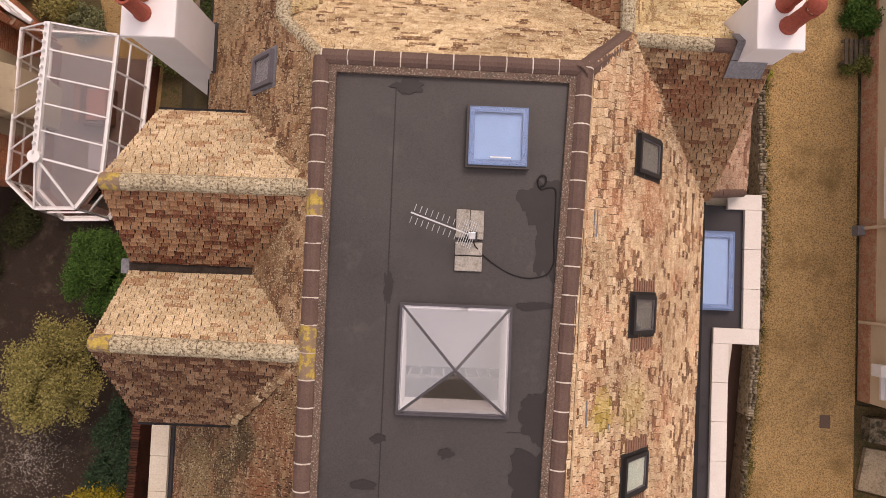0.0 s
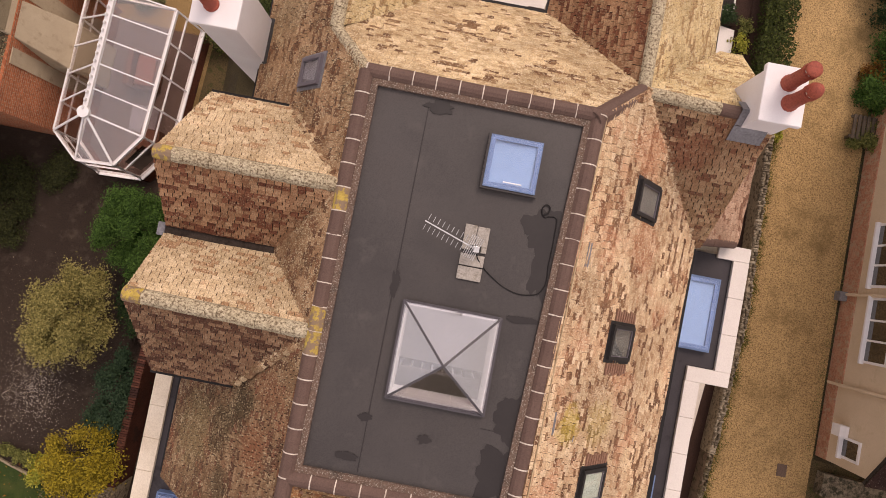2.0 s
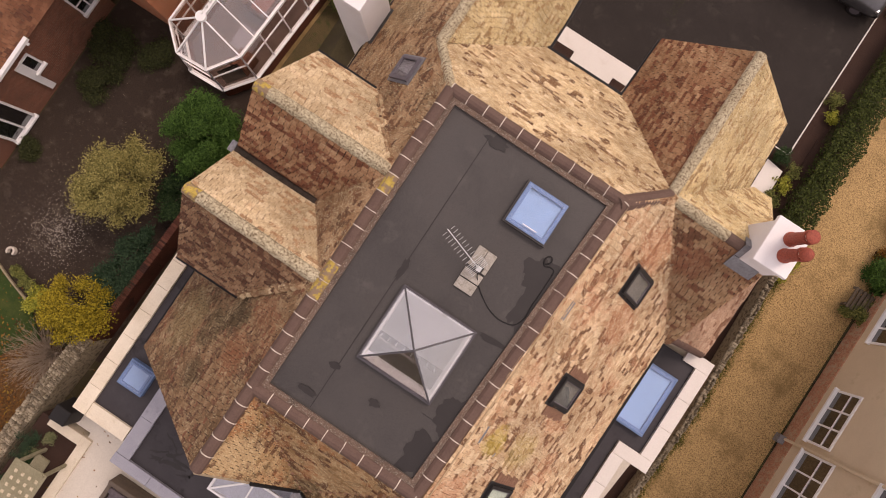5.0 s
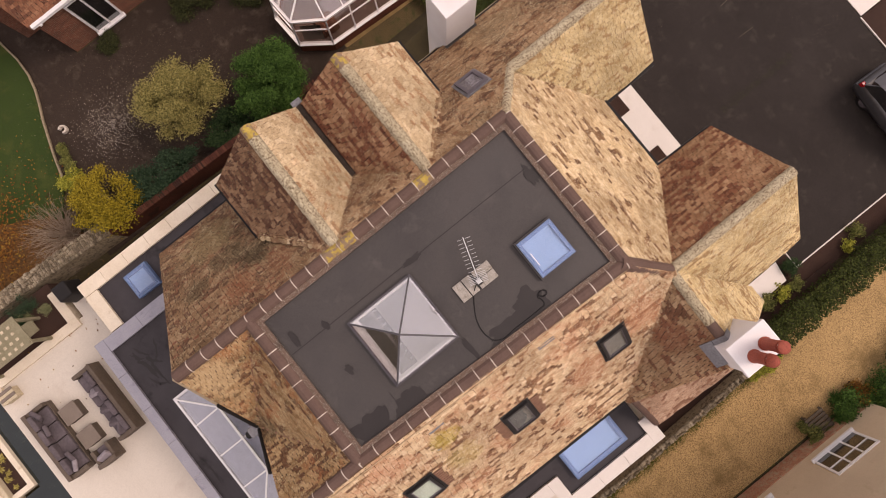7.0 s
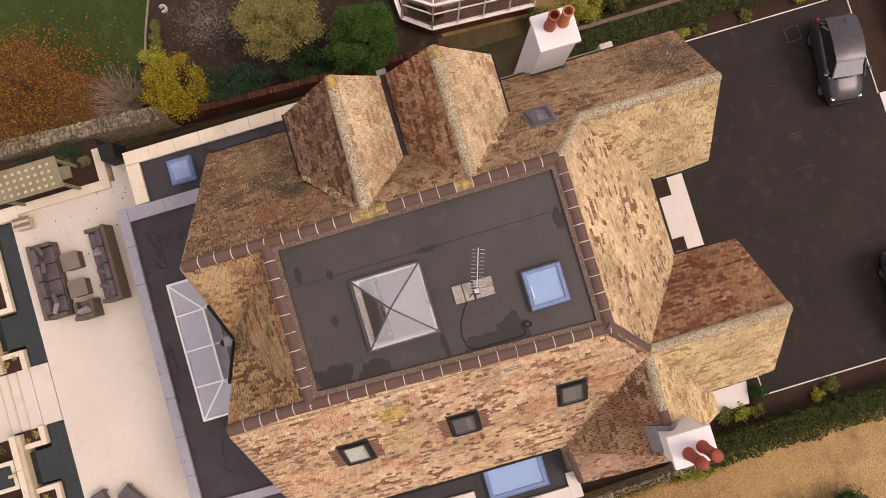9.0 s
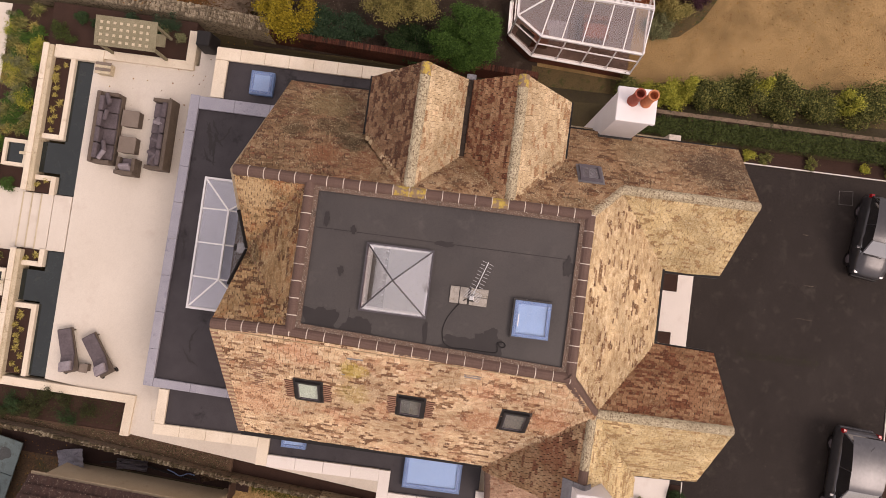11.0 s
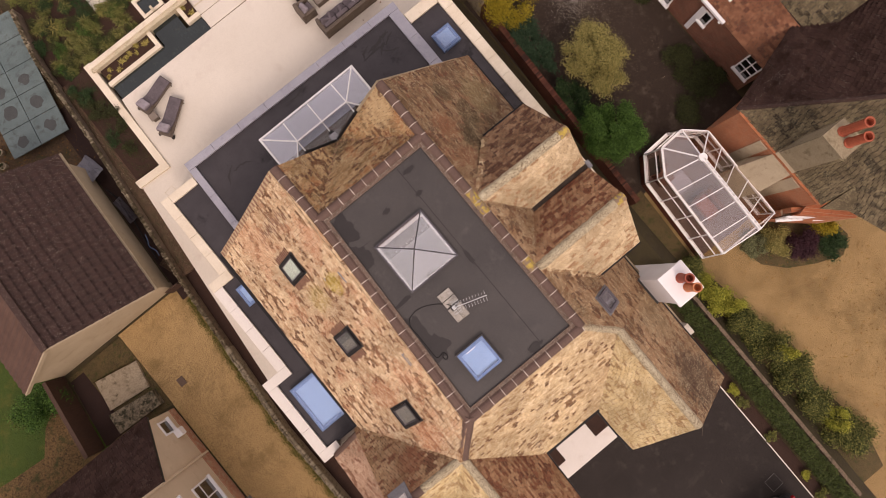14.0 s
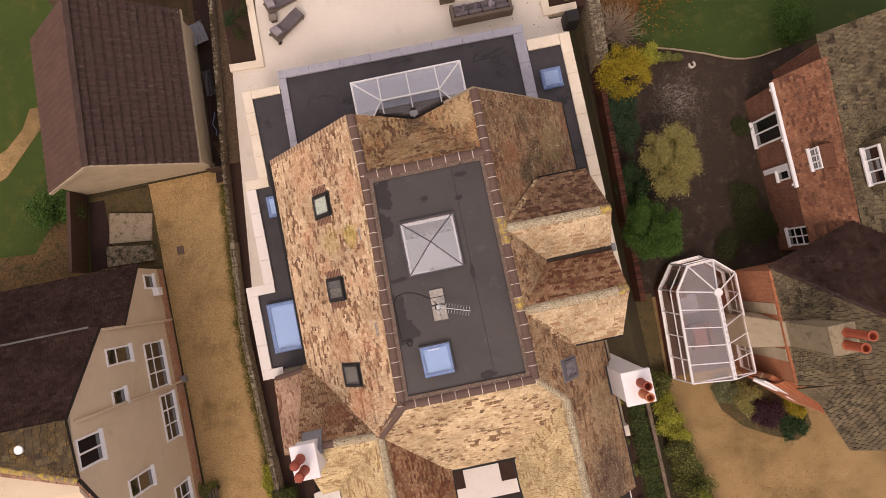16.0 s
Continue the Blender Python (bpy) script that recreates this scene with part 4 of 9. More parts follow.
# east gable wing
EWZ = EN[2]
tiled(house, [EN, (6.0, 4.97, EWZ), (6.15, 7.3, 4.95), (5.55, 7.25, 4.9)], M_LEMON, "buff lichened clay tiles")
tiled(house, [EN, (6.0, 4.97, EWZ), (6.0, 2.5, 4.85), (5.76, 2.42, 4.8)], M_UMBER, "brown weathered clay tiles, some shade in the tone", gauge=0.105, width=0.16, thick=0.055, gap=0.008, rough=0.008)
def swept(a, b, n, mats, spread, tilt, turn, seed):
    """Tiles swept round a valley from a down to b."""
    r = random.Random(seed)
    a, b = Vector(a), Vector(b)
    d = (b - a).normalized()
    across = Vector((-d.y, d.x, 0)).normalized()
    for k in range(n):
        for side in (-1, 1):
            p = a.lerp(b, (k + 0.6) / (n + 1)) + across * side * r.uniform(0.2, 1.0) * spread
            bm = soft_box(-0.075, 0.075, -0.06, 0.06, -0.02, 0.025, 0.006, 1)
            bmesh.ops.transform(bm, matrix=pose(p.x, p.y, p.z + 0.13, *tilt, turn + r.uniform(-14, 14) + 14 * side), verts=bm.verts)
            part("valley_tile", bm, r.choice(mats), house)


swept(EN, (5.76, 2.42, 4.8), 46, (M_UMBER, M_UMBER, M_PINK), 0.1, (20, -42), 62, 31)
swept((-2.25, -0.95, 8.75), (-3.95, -2.42, 7.2), 24, (M_GABLE, M_BROWN, M_BROWN, M_DUSK), 0.06, (20, -35), 40, 32)
swept((-2.25, 1.92, 8.75), (-3.85, 3.40, 7.05), 24, (M_BROWN, M_BROWN, M_GABLE), 0.06, (-20, -35), -40, 33)
# south hollow between the two gables
tiled(house, [(SW[0], SW[1], ZR), GW, HOPPER], M_HOLLOW, "brown mossy clay tiles, the shade of the hollow in their colour")
tiled(house, [(SE[0], SE[1], ZR), GE, HOPPER], M_HOLLOW, "brown mossy clay tiles, the shade of the hollow in their colour")
tiled(house, [(SW[0], SW[1], ZR), (SE[0], SE[1], ZR), HOPPER], M_HOLLOW, "brown mossy clay tiles, the shade of the hollow in their colour")
for top in ((SW[0], SW[1], ZR), (SE[0], SE[1], ZR)):
    # rusty valley tiles and the black gutters that follow the verges down to the hopper
    a, b = Vector(top), Vector(HOPPER)
    for k in range(20):
        p = a.lerp(b, (k + 0.8) / 21)
        part("valley_tile", box(p.x - 0.055, p.x + 0.055, p.y - 0.05, p.y + 0.05, p.z - 0.03, p.z + 0.07), M_SOAKER if k % 3 else M_ZIG, house)
for top in (GW, GE):
    a, b = Vector(top), Vector(HOPPER)
    part("gutter", rod(a.lerp(b, 0.5) + Vector((0, -0.08, -0.02)), b + Vector((0, -0.08, -0.05)), 0.055), M_PLASTIC, house)
# west cross gables
D1, D2 = [(-5.72, -0.82, 8.82), (-2.2, -0.88, 8.82)], [(-5.72, 1.82, 8.82), (-2.2, 1.84, 8.82)]
VY, VZ = 0.43, 7.42
tiled(house, [D1[0], D1[1], (-3.95, -2.42, 7.2), (-5.64, -2.42, 7.2)], M_DUSK, "brown weathered clay tiles, some shade in the tone", gauge=0.1, width=0.15, thick=0.055, gap=0.008, rough=0.008)
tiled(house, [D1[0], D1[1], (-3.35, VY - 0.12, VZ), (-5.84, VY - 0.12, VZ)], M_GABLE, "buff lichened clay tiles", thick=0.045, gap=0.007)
tiled(house, [D2[0], D2[1], (-3.35, VY + 0.12, VZ), (-5.84, VY + 0.12, VZ)], M_RUSTY, "brown weathered clay tiles, some shade in the tone", gauge=0.1, width=0.15, thick=0.055, gap=0.008, rough=0.008)
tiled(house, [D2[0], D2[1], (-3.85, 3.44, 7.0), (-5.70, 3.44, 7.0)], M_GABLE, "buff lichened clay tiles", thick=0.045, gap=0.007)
part("valley_gutter", box(-5.9, -3.3, VY - 0.17, VY + 0.17, VZ - 0.06, VZ + 0.005), M_VALLEY, house, "dark lead valley gutter")
part("hopper_head", soft_box(-6.02, -5.86, VY - 0.14, VY + 0.14, VZ - 0.3, VZ + 0.04, 0.03), M_LEAD, house, "grey rainwater hopper")
# ridges
ring = [((*NW, ZR), (*NE, ZR)), ((*NE, ZR), (*SE, ZR)), ((*SE, ZR), (*SW, ZR)), ((*SW, ZR), (*NW, ZR))]
for i, (a, b) in enumerate(ring):
    yellow = (lambda k: M_YELLOW if k in (5, 6, 11) else None) if i == 3 else None
    ridge_run(house, a, b, M_RIDGE, special=yellow)
ridge_run(house, (*SW, ZR), GW, M_RIDGE)
ridge_run(house, (*SE, ZR), GE, M_RIDGE)
ridge_run(house, (EN[0], EN[1], EN[2] + 0.02), (NE[0] - 0.1, NE[1] - 0.1, ZR + 0.05), M_RIDGE, False, 0.9, 0.2)
ridge_run(house, WN, (*NW, ZR - 0.03), M_RIDGE_L, False, 0.3, 0.12)
for a, b in (D1, D2):
    ridge_run(house, a, b, M_RIDGE_L, False, 0.35, 0.15, special=lambda k: M_YELLOW if k == 0 else None)
ridge_run(house, WN, NWE, M_RIDGE_L, False, 0.4, 0.14)
ridge_run(house, EN, NEE, M_RIDGE_L, False, 0.4, 0.14)
ridge_run(house, EN, (5.18, 4.95, EWZ), M_RIDGE_L, False, 0.4, 0.14, special=lambda k: M_RIDGE if k > 3 else None)

for a, b in (((NE[0] + 0.15, NE[1], ZR - 0.075), (GE[0] + 0.15, GE[1], ZR - 0.075)), ((SW[0] + 0.14, SW[1], ZR - 0.02), (NW[0] + 0.14, NW[1], ZR - 0.02))):
    part("mortar_bed", bar(a, b, 0.022, 0.05), M_MORTAR_B, house)
# flat top with its kerb
ZF = 8.84


def inset(d):
    return [(SW[0] + d, SW[1] + d), (SE[0] - d, SE[1] + d), (NE[0] - d, NE[1] - d), (NW[0] + d, NW[1] - d)]


def ringed(outer, inner, z0, z1):
    bm = bmesh.new()
    n = len(outer)
    rows = [[bm.verts.new((*p, z)) for p in loop] for loop, z in ((outer, z0), (outer, z1), (inner, z1), (inner, z0))]
    for a, b in ((0, 1), (1, 2), (2, 3), (3, 0)):
        for i in range(n):
            j = (i + 1) % n
            bm.faces.new((rows[a][i], rows[a][j], rows[b][j], rows[b][i]))
    return bm


part("kerb", ringed(inset(0.13), inset(0.25), ZF - 0.2, ZR + 0.01), M_KERB, house, "rough speckled mortar kerb inside the ridge")
LX0, LX1, LY0, LY1 = -0.72, 1.07, -1.74, 0.03
flat_o = inset(0.24)
hole = [(LX0 + 0.06, LY0 + 0.06), (LX1 - 0.06, LY0 + 0.06), (LX1 - 0.06, LY1 - 0.06), (LX0 + 0.06, LY1 - 0.06)]
part("flat_roof", ringed(flat_o, hole, ZF - 0.25, ZF), M_FELT, house, "grey membrane flat roof with damp patches")


def roof_lantern():
    """A square glass pyramid over a white shaft."""
    lan = part("roof_lantern", ringed([(LX0, LY0), (LX1, LY0), (LX1, LY1), (LX0, LY1)], hole, ZF - 0.02, ZF + 0.09), M_GREYFRAME, house, "square pyramid glass roof lantern with grey bars")
    zb, za = ZF + 0.09, ZF + 0.85
    apex = Vector(((LX0 + LX1) / 2, (LY0 + LY1) / 2 - 0.04, za))
    c = [Vector((LX0 + 0.01, LY0 + 0.01, zb)), Vector((LX1 - 0.01, LY0 + 0.01, zb)), Vector((LX1 - 0.01, LY1 - 0.01, zb)), Vector((LX0 + 0.01, LY1 - 0.01, zb))]
    obs = []
    for i in range(4):
        obs.append(part("pane", sheet([c[i], c[(i + 1) % 4], apex], 0.012), M_GLASS_L, lan))
        obs.append(part("hip_bar", bar(c[i], apex, 0.036, 0.04), M_BARS, lan))
        obs.append(part("edge_bar", bar(c[i], c[(i + 1) % 4], 0.036, 0.04), M_BARS, lan))
    h = 0.9
    obs.append(part("shaft", ringed([(x + (0.04 if x > 0 else -0.04), y + (0.04 if y > -0.8 else -0.04)) for x, y in hole], hole, ZF - h, ZF - 0.255), M_ROOMWHITE, lan, "white plastered shaft"))
    inner = [(x - (0.02 if x > 0 else -0.02), y - (0.02 if y > -0.8 else -0.02)) for x, y in hole]
    obs.append(part("lining", ringed([(x - (0.003 if x > 0 else -0.003), y - (0.003 if y > -0.8 else -0.003)) for x, y in hole], inner, ZF - 0.9, ZF + 0.07), M_ROOMWHITE, lan, "white painted lining of the shaft"))
    bm = ringed([(-1.6, -2.9), (1.7, -2.9), (1.7, 1.2), (-1.6, 1.2)], [(-1.5, -2.8), (1.6, -2.8), (1.6, 1.1), (-1.5, 1.1)], 5.4, ZF - h)
    obs.append(part("room_wall", bm, M_ROOMWHITE, lan))
    obs.append(part("room_floor", box(-1.6, 1.7, -1.35, 1.2, 6.3, 6.4), M_ROOMWHITE, lan))
    obs.append(part("stair_well", box(-1.6, 1.7, -2.9, -1.35, 5.3, 5.4), M_ROOM, lan))
    for k in range(14):
        obs.append(part("baluster", rod((-1.5 + 0.22 * k, -1.4, 6.4), (-1.5 + 0.22 * k, -1.4, 7.3), 0.02, sides=6), M_ROOMWHITE, lan))
    obs.append(part("handrail", bar((-1.55, -1.4, 7.3), (1.65, -1.4, 7.3), 0.06, 0.05), M_ROOM, lan))
    obs.append(part("room_ceiling", ringed([(-1.6, -2.9), (1.7, -2.9), (1.7, 1.2), (-1.6, 1.2)], [(x + (0.03 if x > 0 else -0.03), y + (0.03 if y > -0.8 else -0.03)) for x, y in hole], ZF - h, ZF - h + 0.03), M_ROOMWHITE, lan))
    for ob in obs:
        ob.matrix_parent_inverse = Matrix()


M_GLASS_L = glass("lantern_glass", (0.90, 0.88, 0.97), 0.02, 2.75)
roof_lantern()


def flat_light(x0, x1, y0, y1, z, label, kerb=0.13, rim=0.09, inner=0.10, kerb_m=M_FELT):
    """A glazed rooflight on a kerb: rim, blue glass and the pale well under it."""
    o = [(x0, y0), (x1, y0), (x1, y1), (x0, y1)]
    i = [(x0 + rim, y0 + rim), (x1 - rim, y0 + rim), (x1 - rim, y1 - rim), (x0 + rim, y1 - rim)]
    k = [(x0 - 0.04, y0 - 0.04), (x1 + 0.04, y0 - 0.04), (x1 + 0.04, y1 + 0.04), (x0 - 0.04, y1 + 0.04)]
    top = part("rooflight", ringed(k, i, z - 0.02, z + kerb), kerb_m, house, label)
    obs = [part("rim", ringed(o, i, z + kerb, z + kerb + 0.03), M_LILAC, top),
           part("well", box(x0 + rim, x1 - rim, y0 + rim, y1 - rim, z + kerb - 0.06, z + kerb - 0.02), M_SKYWELL, top),
           part("pane", box(x0 + 0.02, x1 - 0.02, y0 + 0.02, y1 - 0.02, z + kerb + 0.032, z + kerb + 0.05), M_GLASS_B, top)]
    obs[1].name = "well"
    for ob in obs:
        ob.matrix_parent_inverse = Matrix()
    return top


M_SKYWELL = plain("pale_blue_well", (0.27, 0.38, 0.55), 0.7, var=0.06)
flat_light(0.27, 1.22, 2.30, 3.25, ZF, "blue-tinted flat rooflight with a pale rim")
part("vent_handle", rod((0.62, 2.42, ZF + 0.2), (0.95, 2.42, ZF + 0.2), 0.012), M_WHITE, house)


def seams():
    part("membrane_seam", box(-0.96, -0.94, -3.15, 3.65, ZF, ZF + 0.005), M_FELT_WET, house)
    part("membrane_seam", box(1.05, 1.6, -1.985, -1.97, ZF, ZF + 0.005), M_FELT_WET, house)
    inner = inset(0.27)
    layer = 0.001
    edges = []
    for (ax, ay), (bx, by) in zip(inner, inner[1:] + inner[:1]):
        ln = math.hypot(bx - ax, by - ay)
        edges.append(((ax, ay), (-(by - ay) / ln, (bx - ax) / ln)))
    for cx, cy, rx, ry in ((1.62, 1.05, 0.24, 0.62), (1.52, 1.72, 0.40, 0.36), (1.66, -1.72, 0.36, 0.50), (1.55, -2.72, 0.42, 0.48), (-0.94, 0.25, 0.08, 0.24), (0.1, -2.35, 0.12, 0.09), (-1.0, -2.15, 0.12, 0.07), (1.42, 0.06, 0.30, 0.07), (-0.75, 3.58, 0.26, 0.12), (-1.2, -2.9, 0.2, 0.09)):
        n = 48
        pts = []
        for k in range(n):
            a = 2 * math.pi * k / n
            s = 1 + 0.55 * noise.noise(Vector((math.cos(a) * 1.7 + cx * 3, math.sin(a) * 1.7 + cy, 3.1))) + 0.18 * noise.noise(Vector((math.cos(a) * 6 + cx, math.sin(a) * 6, cy)))
            pts.append((cx + rx * s * math.cos(a), cy + ry * s * math.sin(a)))
        pts = clip(pts, edges)
        if pts:
            layer += 0.0015
            part("damp_patch", prism(pts, ZF, ZF + layer), M_FELT_WET, house)


seams()


def damp_streak(pts, w, z, seed):
    """A wandering film of rain water on the membrane."""
    r = random.Random(seed)
    line = []
    for (ax, ay), (bx, by) in zip(pts, pts[1:]):
        for k in range(7):
            line.append(Vector((ax + (bx - ax) * k / 7 + r.gauss(0, 0.018), ay + (by - ay) * k / 7 + r.gauss(0, 0.018), 0)))
    left, right = [], []
    for i, p in enumerate(line):
        d = (line[min(i + 1, len(line) - 1)] - line[max(i - 1, 0)]).normalized()
        s = w * (0.35 + 0.9 * abs(noise.noise(p * 2.3 + Vector((seed, 0, 0))))) * min(1, 0.25 + 3 * i / len(line), 0.25 + 3 * (len(line) - 1 - i) / len(line))
        n = Vector((-d.y, d.x, 0)) * s
        left.append(p + n), right.append(p - n)
    bm = bmesh.new()
    L, R = [[bm.verts.new((p.x, p.y, z)) for p in q] for q in (left, right)]
    for k in range(len(line) - 1):
        bm.faces.new((L[k], R[k], R[k + 1], L[k + 1]))
    part("damp_streak", bm, M_FELT_WET, house)


# aerial on its slabs
def slab(x0, x1, y0, y1, z, h):
    ob = solid("paving_slab", soft_box(x0, x1, y0, y1, z, z + h, 0.008, 1), M_CONC)
    return tagged(ob, "weathered grey concrete slab on the flat roof", "paving slab", "aerial slabs")


M_CONC = surf("weathered_concrete", [(0.26, 0.235, 0.205), (0.38, 0.345, 0.305)], 30, 3, 0.9, 0.5, stain=(0.17, 0.145, 0.11), stain_at=(0.55, 0.68))
slab(0.12, 0.34, 1.12, 1.58, ZF, 0.05), slab(0.35, 0.57, 1.10, 1.57, ZF, 0.05), slab(0.12, 0.56, 0.84, 1.05, ZF, 0.05), slab(0.12, 0.56, 0.58, 0.82, ZF, 0.05)


def aerial():
    t = thing("tv_aerial", (0.36, 1.14, ZF + 0.05), "silver yagi television aerial on a short mast", "aerial")
    part("mast", rod((0.36, 1.14, ZF + 0.05), (0.36, 1.14, ZF + 0.42), 0.022), M_ALU, t)
    part("mast_foot", soft_box(0.27, 0.47, 1.06, 1.22, ZF + 0.05, ZF + 0.075, 0.005, 1), M_DARK, t)
    a, b = Vector((0.42, 1.12, ZF + 0.38)), Vector((-0.60, 1.46, ZF + 0.42))
    d = (b - a).normalized()
    s = Vector((0, 0, 1)).cross(d).normalized()
    part("boom", bar(a, b, 0.022, 0.022), M_ALU, t)
    for k in range(9):
        p = a + d * (0.30 + 0.092 * k)
        w = 0.155
        part("element", rod(p - s * w, p - s * 0.045, 0.006, sides=6), M_ALU, t)
        part("element", rod(p + s * w, p + s * 0.045, 0.006, sides=6), M_ALU, t)
    for k in range(7):
        p = a + d * (0.02 + 0.035 * k) + Vector((0, 0, 0.10 - 0.03 * abs(3 - k)))
        part("reflector_rod", rod(p - s * 0.21, p + s * 0.21, 0.006, sides=6), M_ALU, t)
    part("clamp", soft_box(0.31, 0.42, 1.08, 1.19, ZF + 0.36, ZF + 0.44, 0.01), M_ALU, t)


aerial()


def cable(pts, r, label, m=M_PLASTIC):
    cu = bpy.data.curves.new("cable", "CURVE")
    cu.dimensions, cu.bevel_depth, cu.bevel_resolution = "3D", r, 1
    sp = cu.splines.new("BEZIER")
    sp.bezier_points.add(len(pts) - 1)
    for bp, p in zip(sp.bezier_points, pts):
        bp.co = p
        bp.handle_left_type = bp.handle_right_type = "AUTO"
    cu.materials.append(m)
    return tagged(new("cable", cu), label, "cable")


zc = ZF + 0.012
cable([(0.40, 1.06, ZF + 0.2), (0.45, 0.98, ZF + 0.07), (0.75, 0.72, zc), (1.15, 0.53, zc), (1.45, 0.52, zc), (1.66, 0.62, zc), (1.72, 1.2, zc), (1.73, 1.9, zc)], 0.011, "thin black aerial cable across the flat roof")
cable([(1.73, 1.85, zc), (1.70, 1.98, zc), (1.58, 1.99, zc), (1.50, 1.96, zc), (1.44, 2.02, zc + 0.01), (1.45, 2.16, zc + 0.02), (1.53, 2.18, zc + 0.02), (1.55, 2.06, zc + 0.02), (1.47, 2.0, zc + 0.02)], 0.013, "loop of black cable by the kerb")


# chimneys
def lathe(prof, x, y, z, n=16):
    bm = bmesh.new()
    rings = [[bm.verts.new((x + pr * math.cos(k * 2 * math.pi / n), y + pr * math.sin(k * 2 * math.pi / n), z + pz)) for k in range(n)] if pr else [bm.verts.new((x, y, z + pz))] for pr, pz in prof]
    for a, b in zip(rings, rings[1:]):
        for k in range(n):
            if len(b) > 1:
                bm.faces.new((a[k], a[(k + 1) % n], b[(k + 1) % n], b[k]))
            else:
                bm.faces.new((a[k], a[(k + 1) % n], b[0]))
    return bm


def pot(parent, x, y, z, material, h=0.72, r=0.135, cowl=0.0):
    """A clay chimney pot, open, or with a lid on a ring of pale slits (cowl: the lid's height to its half width)."""
    prof = [(r * 1.22, 0), (r * 1.22, 0.05), (r * 1.05, 0.08), (r, h * 0.6), (r * 0.97, h - 0.1), (r * 1.15, h - 0.07), (r * 1.15, h), (r * 0.85, h), (r * 0.8, h - 0.25), (0.0, h - 0.26)]
    part("chimney_pot", lathe(prof, x, y, z), material, parent).matrix_parent_inverse = Matrix()
    if cowl:
        part("collar", lathe([(r * 0.88, h - 0.01), (r * 0.88, h + 0.07), (0.0, h + 0.07)], x, y, z), M_MORTAR, parent, "pale slit ring").matrix_parent_inverse = Matrix()
        for k in range(8):
            a = k * math.pi / 4
            part("mullion", rod((x + r * 0.9 * math.cos(a), y + r * 0.9 * math.sin(a), z + h - 0.01), (x + r * 0.9 * math.cos(a), y + r * 0.9 * math.sin(a), z + h + 0.08), 0.024, sides=6), material, parent).matrix_parent_inverse = Matrix()
        lid = [(r * 1.1, h + 0.065), (r * 1.12, h + 0.09)] + [(r * 1.05 * math.cos(a), h + 0.09 + r * cowl * math.sin(a)) for a in (0.3, 0.6, 0.9, 1.2)] + [(0.0, h + 0.09 + r * cowl)]
        part("cowl", lathe(lid, x, y, z), material, parent, smooth=True).matrix_parent_inverse = Matrix()


def chimney(x0, x1, y0, y1, z0, z1, pots, label):
    ch = part("chimney", box(x0 + 0.07, x1 - 0.07, y0 + 0.07, y1 - 0.07, z0, z1 - 0.13), M_RENDER, house, label)
    ob = part("cap", soft_box(x0, x1, y0, y1, z1 - 0.13, z1, 0.015, 1), M_RENDER, ch)
    ob.matrix_parent_inverse = Matrix()
    for p in pots:
        pot(ch, *p[:2], z1, p[2], cowl=p[3] if len(p) > 3 else 0.0)
    return ch


chimney(-6.12, -5.12, 4.62, 5.76, 0.0, 7.8, [(-5.72, 5.05, M_POT), (-5.72, 5.42, M_POT_O)], "tall white rendered chimney stack")
chimney(5.22, 6.06, 4.63, 5.77, 4.0, 8.36, [(5.68, 5.43, M_POT, 0.3), (5.75, 5.05, M_POT, 1.1)], "white rendered chimney stack with red pots")
for x0, x1, ya, yb in ((5.15, 5.85, 4.47, 4.71), (5.15, 5.32, 4.72, 4.95), (5.15, 5.32, 4.99, 5.22)):
    za, zb = [EWZ - 1.14 * abs(4.97 - y) + 0.19 for y in (ya, yb)]
    part("flashing", sheet([(x0, ya, za), (x1, ya, za), (x1, yb, zb), (x0, yb, zb)], 0.025), M_LEAD, house, "grey lead apron")
part("flashing", box(-5.22, -5.12, 4.66, 5.74, 5.55, 5.78), M_FRAME, house)
# gutters and dark eaves
for a, b in (((-5.68, -2.48, 7.12), (-3.95, -2.48, 7.12)), ((-5.72, 3.50, 6.92), (-3.75, 3.50, 6.92)), ((5.80, -5.5, 4.82), (5.86, 2.4, 4.82)), ((-1.25, 7.5, 4.9), (1.25, 7.5, 4.9)), ((1.2, 7.45, 4.88), (1.25, 9.38, 4.88)), ((-1.18, 7.45, 4.8), (-1.22, 9.35, 4.8)), ((-5.92, -5.4, 4.8), (-5.92, -2.4, 4.8)), ((-5.36, 3.5, 5.4), (-5.36, 4.6, 5.4)), ((-5.36, 5.8, 5.4), (-5.36, 9.2, 5.4)), ((5.5, 7.4, 4.8), (5.46, 9.3, 4.8))):
    part("gutter", bar(a, b, 0.10, 0.09), M_PLASTIC, house)
part("hopper_head", soft_box(-0.30, 0.0, -5.86, -5.54, 6.45, 6.78, 0.03), M_LEAD, house, "grey lead hopper at the foot of the hollow")
part("hopper_mouth", rod((-0.15, -5.82, 6.66), (-0.15, -5.95, 6.62), 0.10), M_PLASTIC, house)


# ------------------------------------------------------------------ low flat-roofed extensions
ZL = 2.85


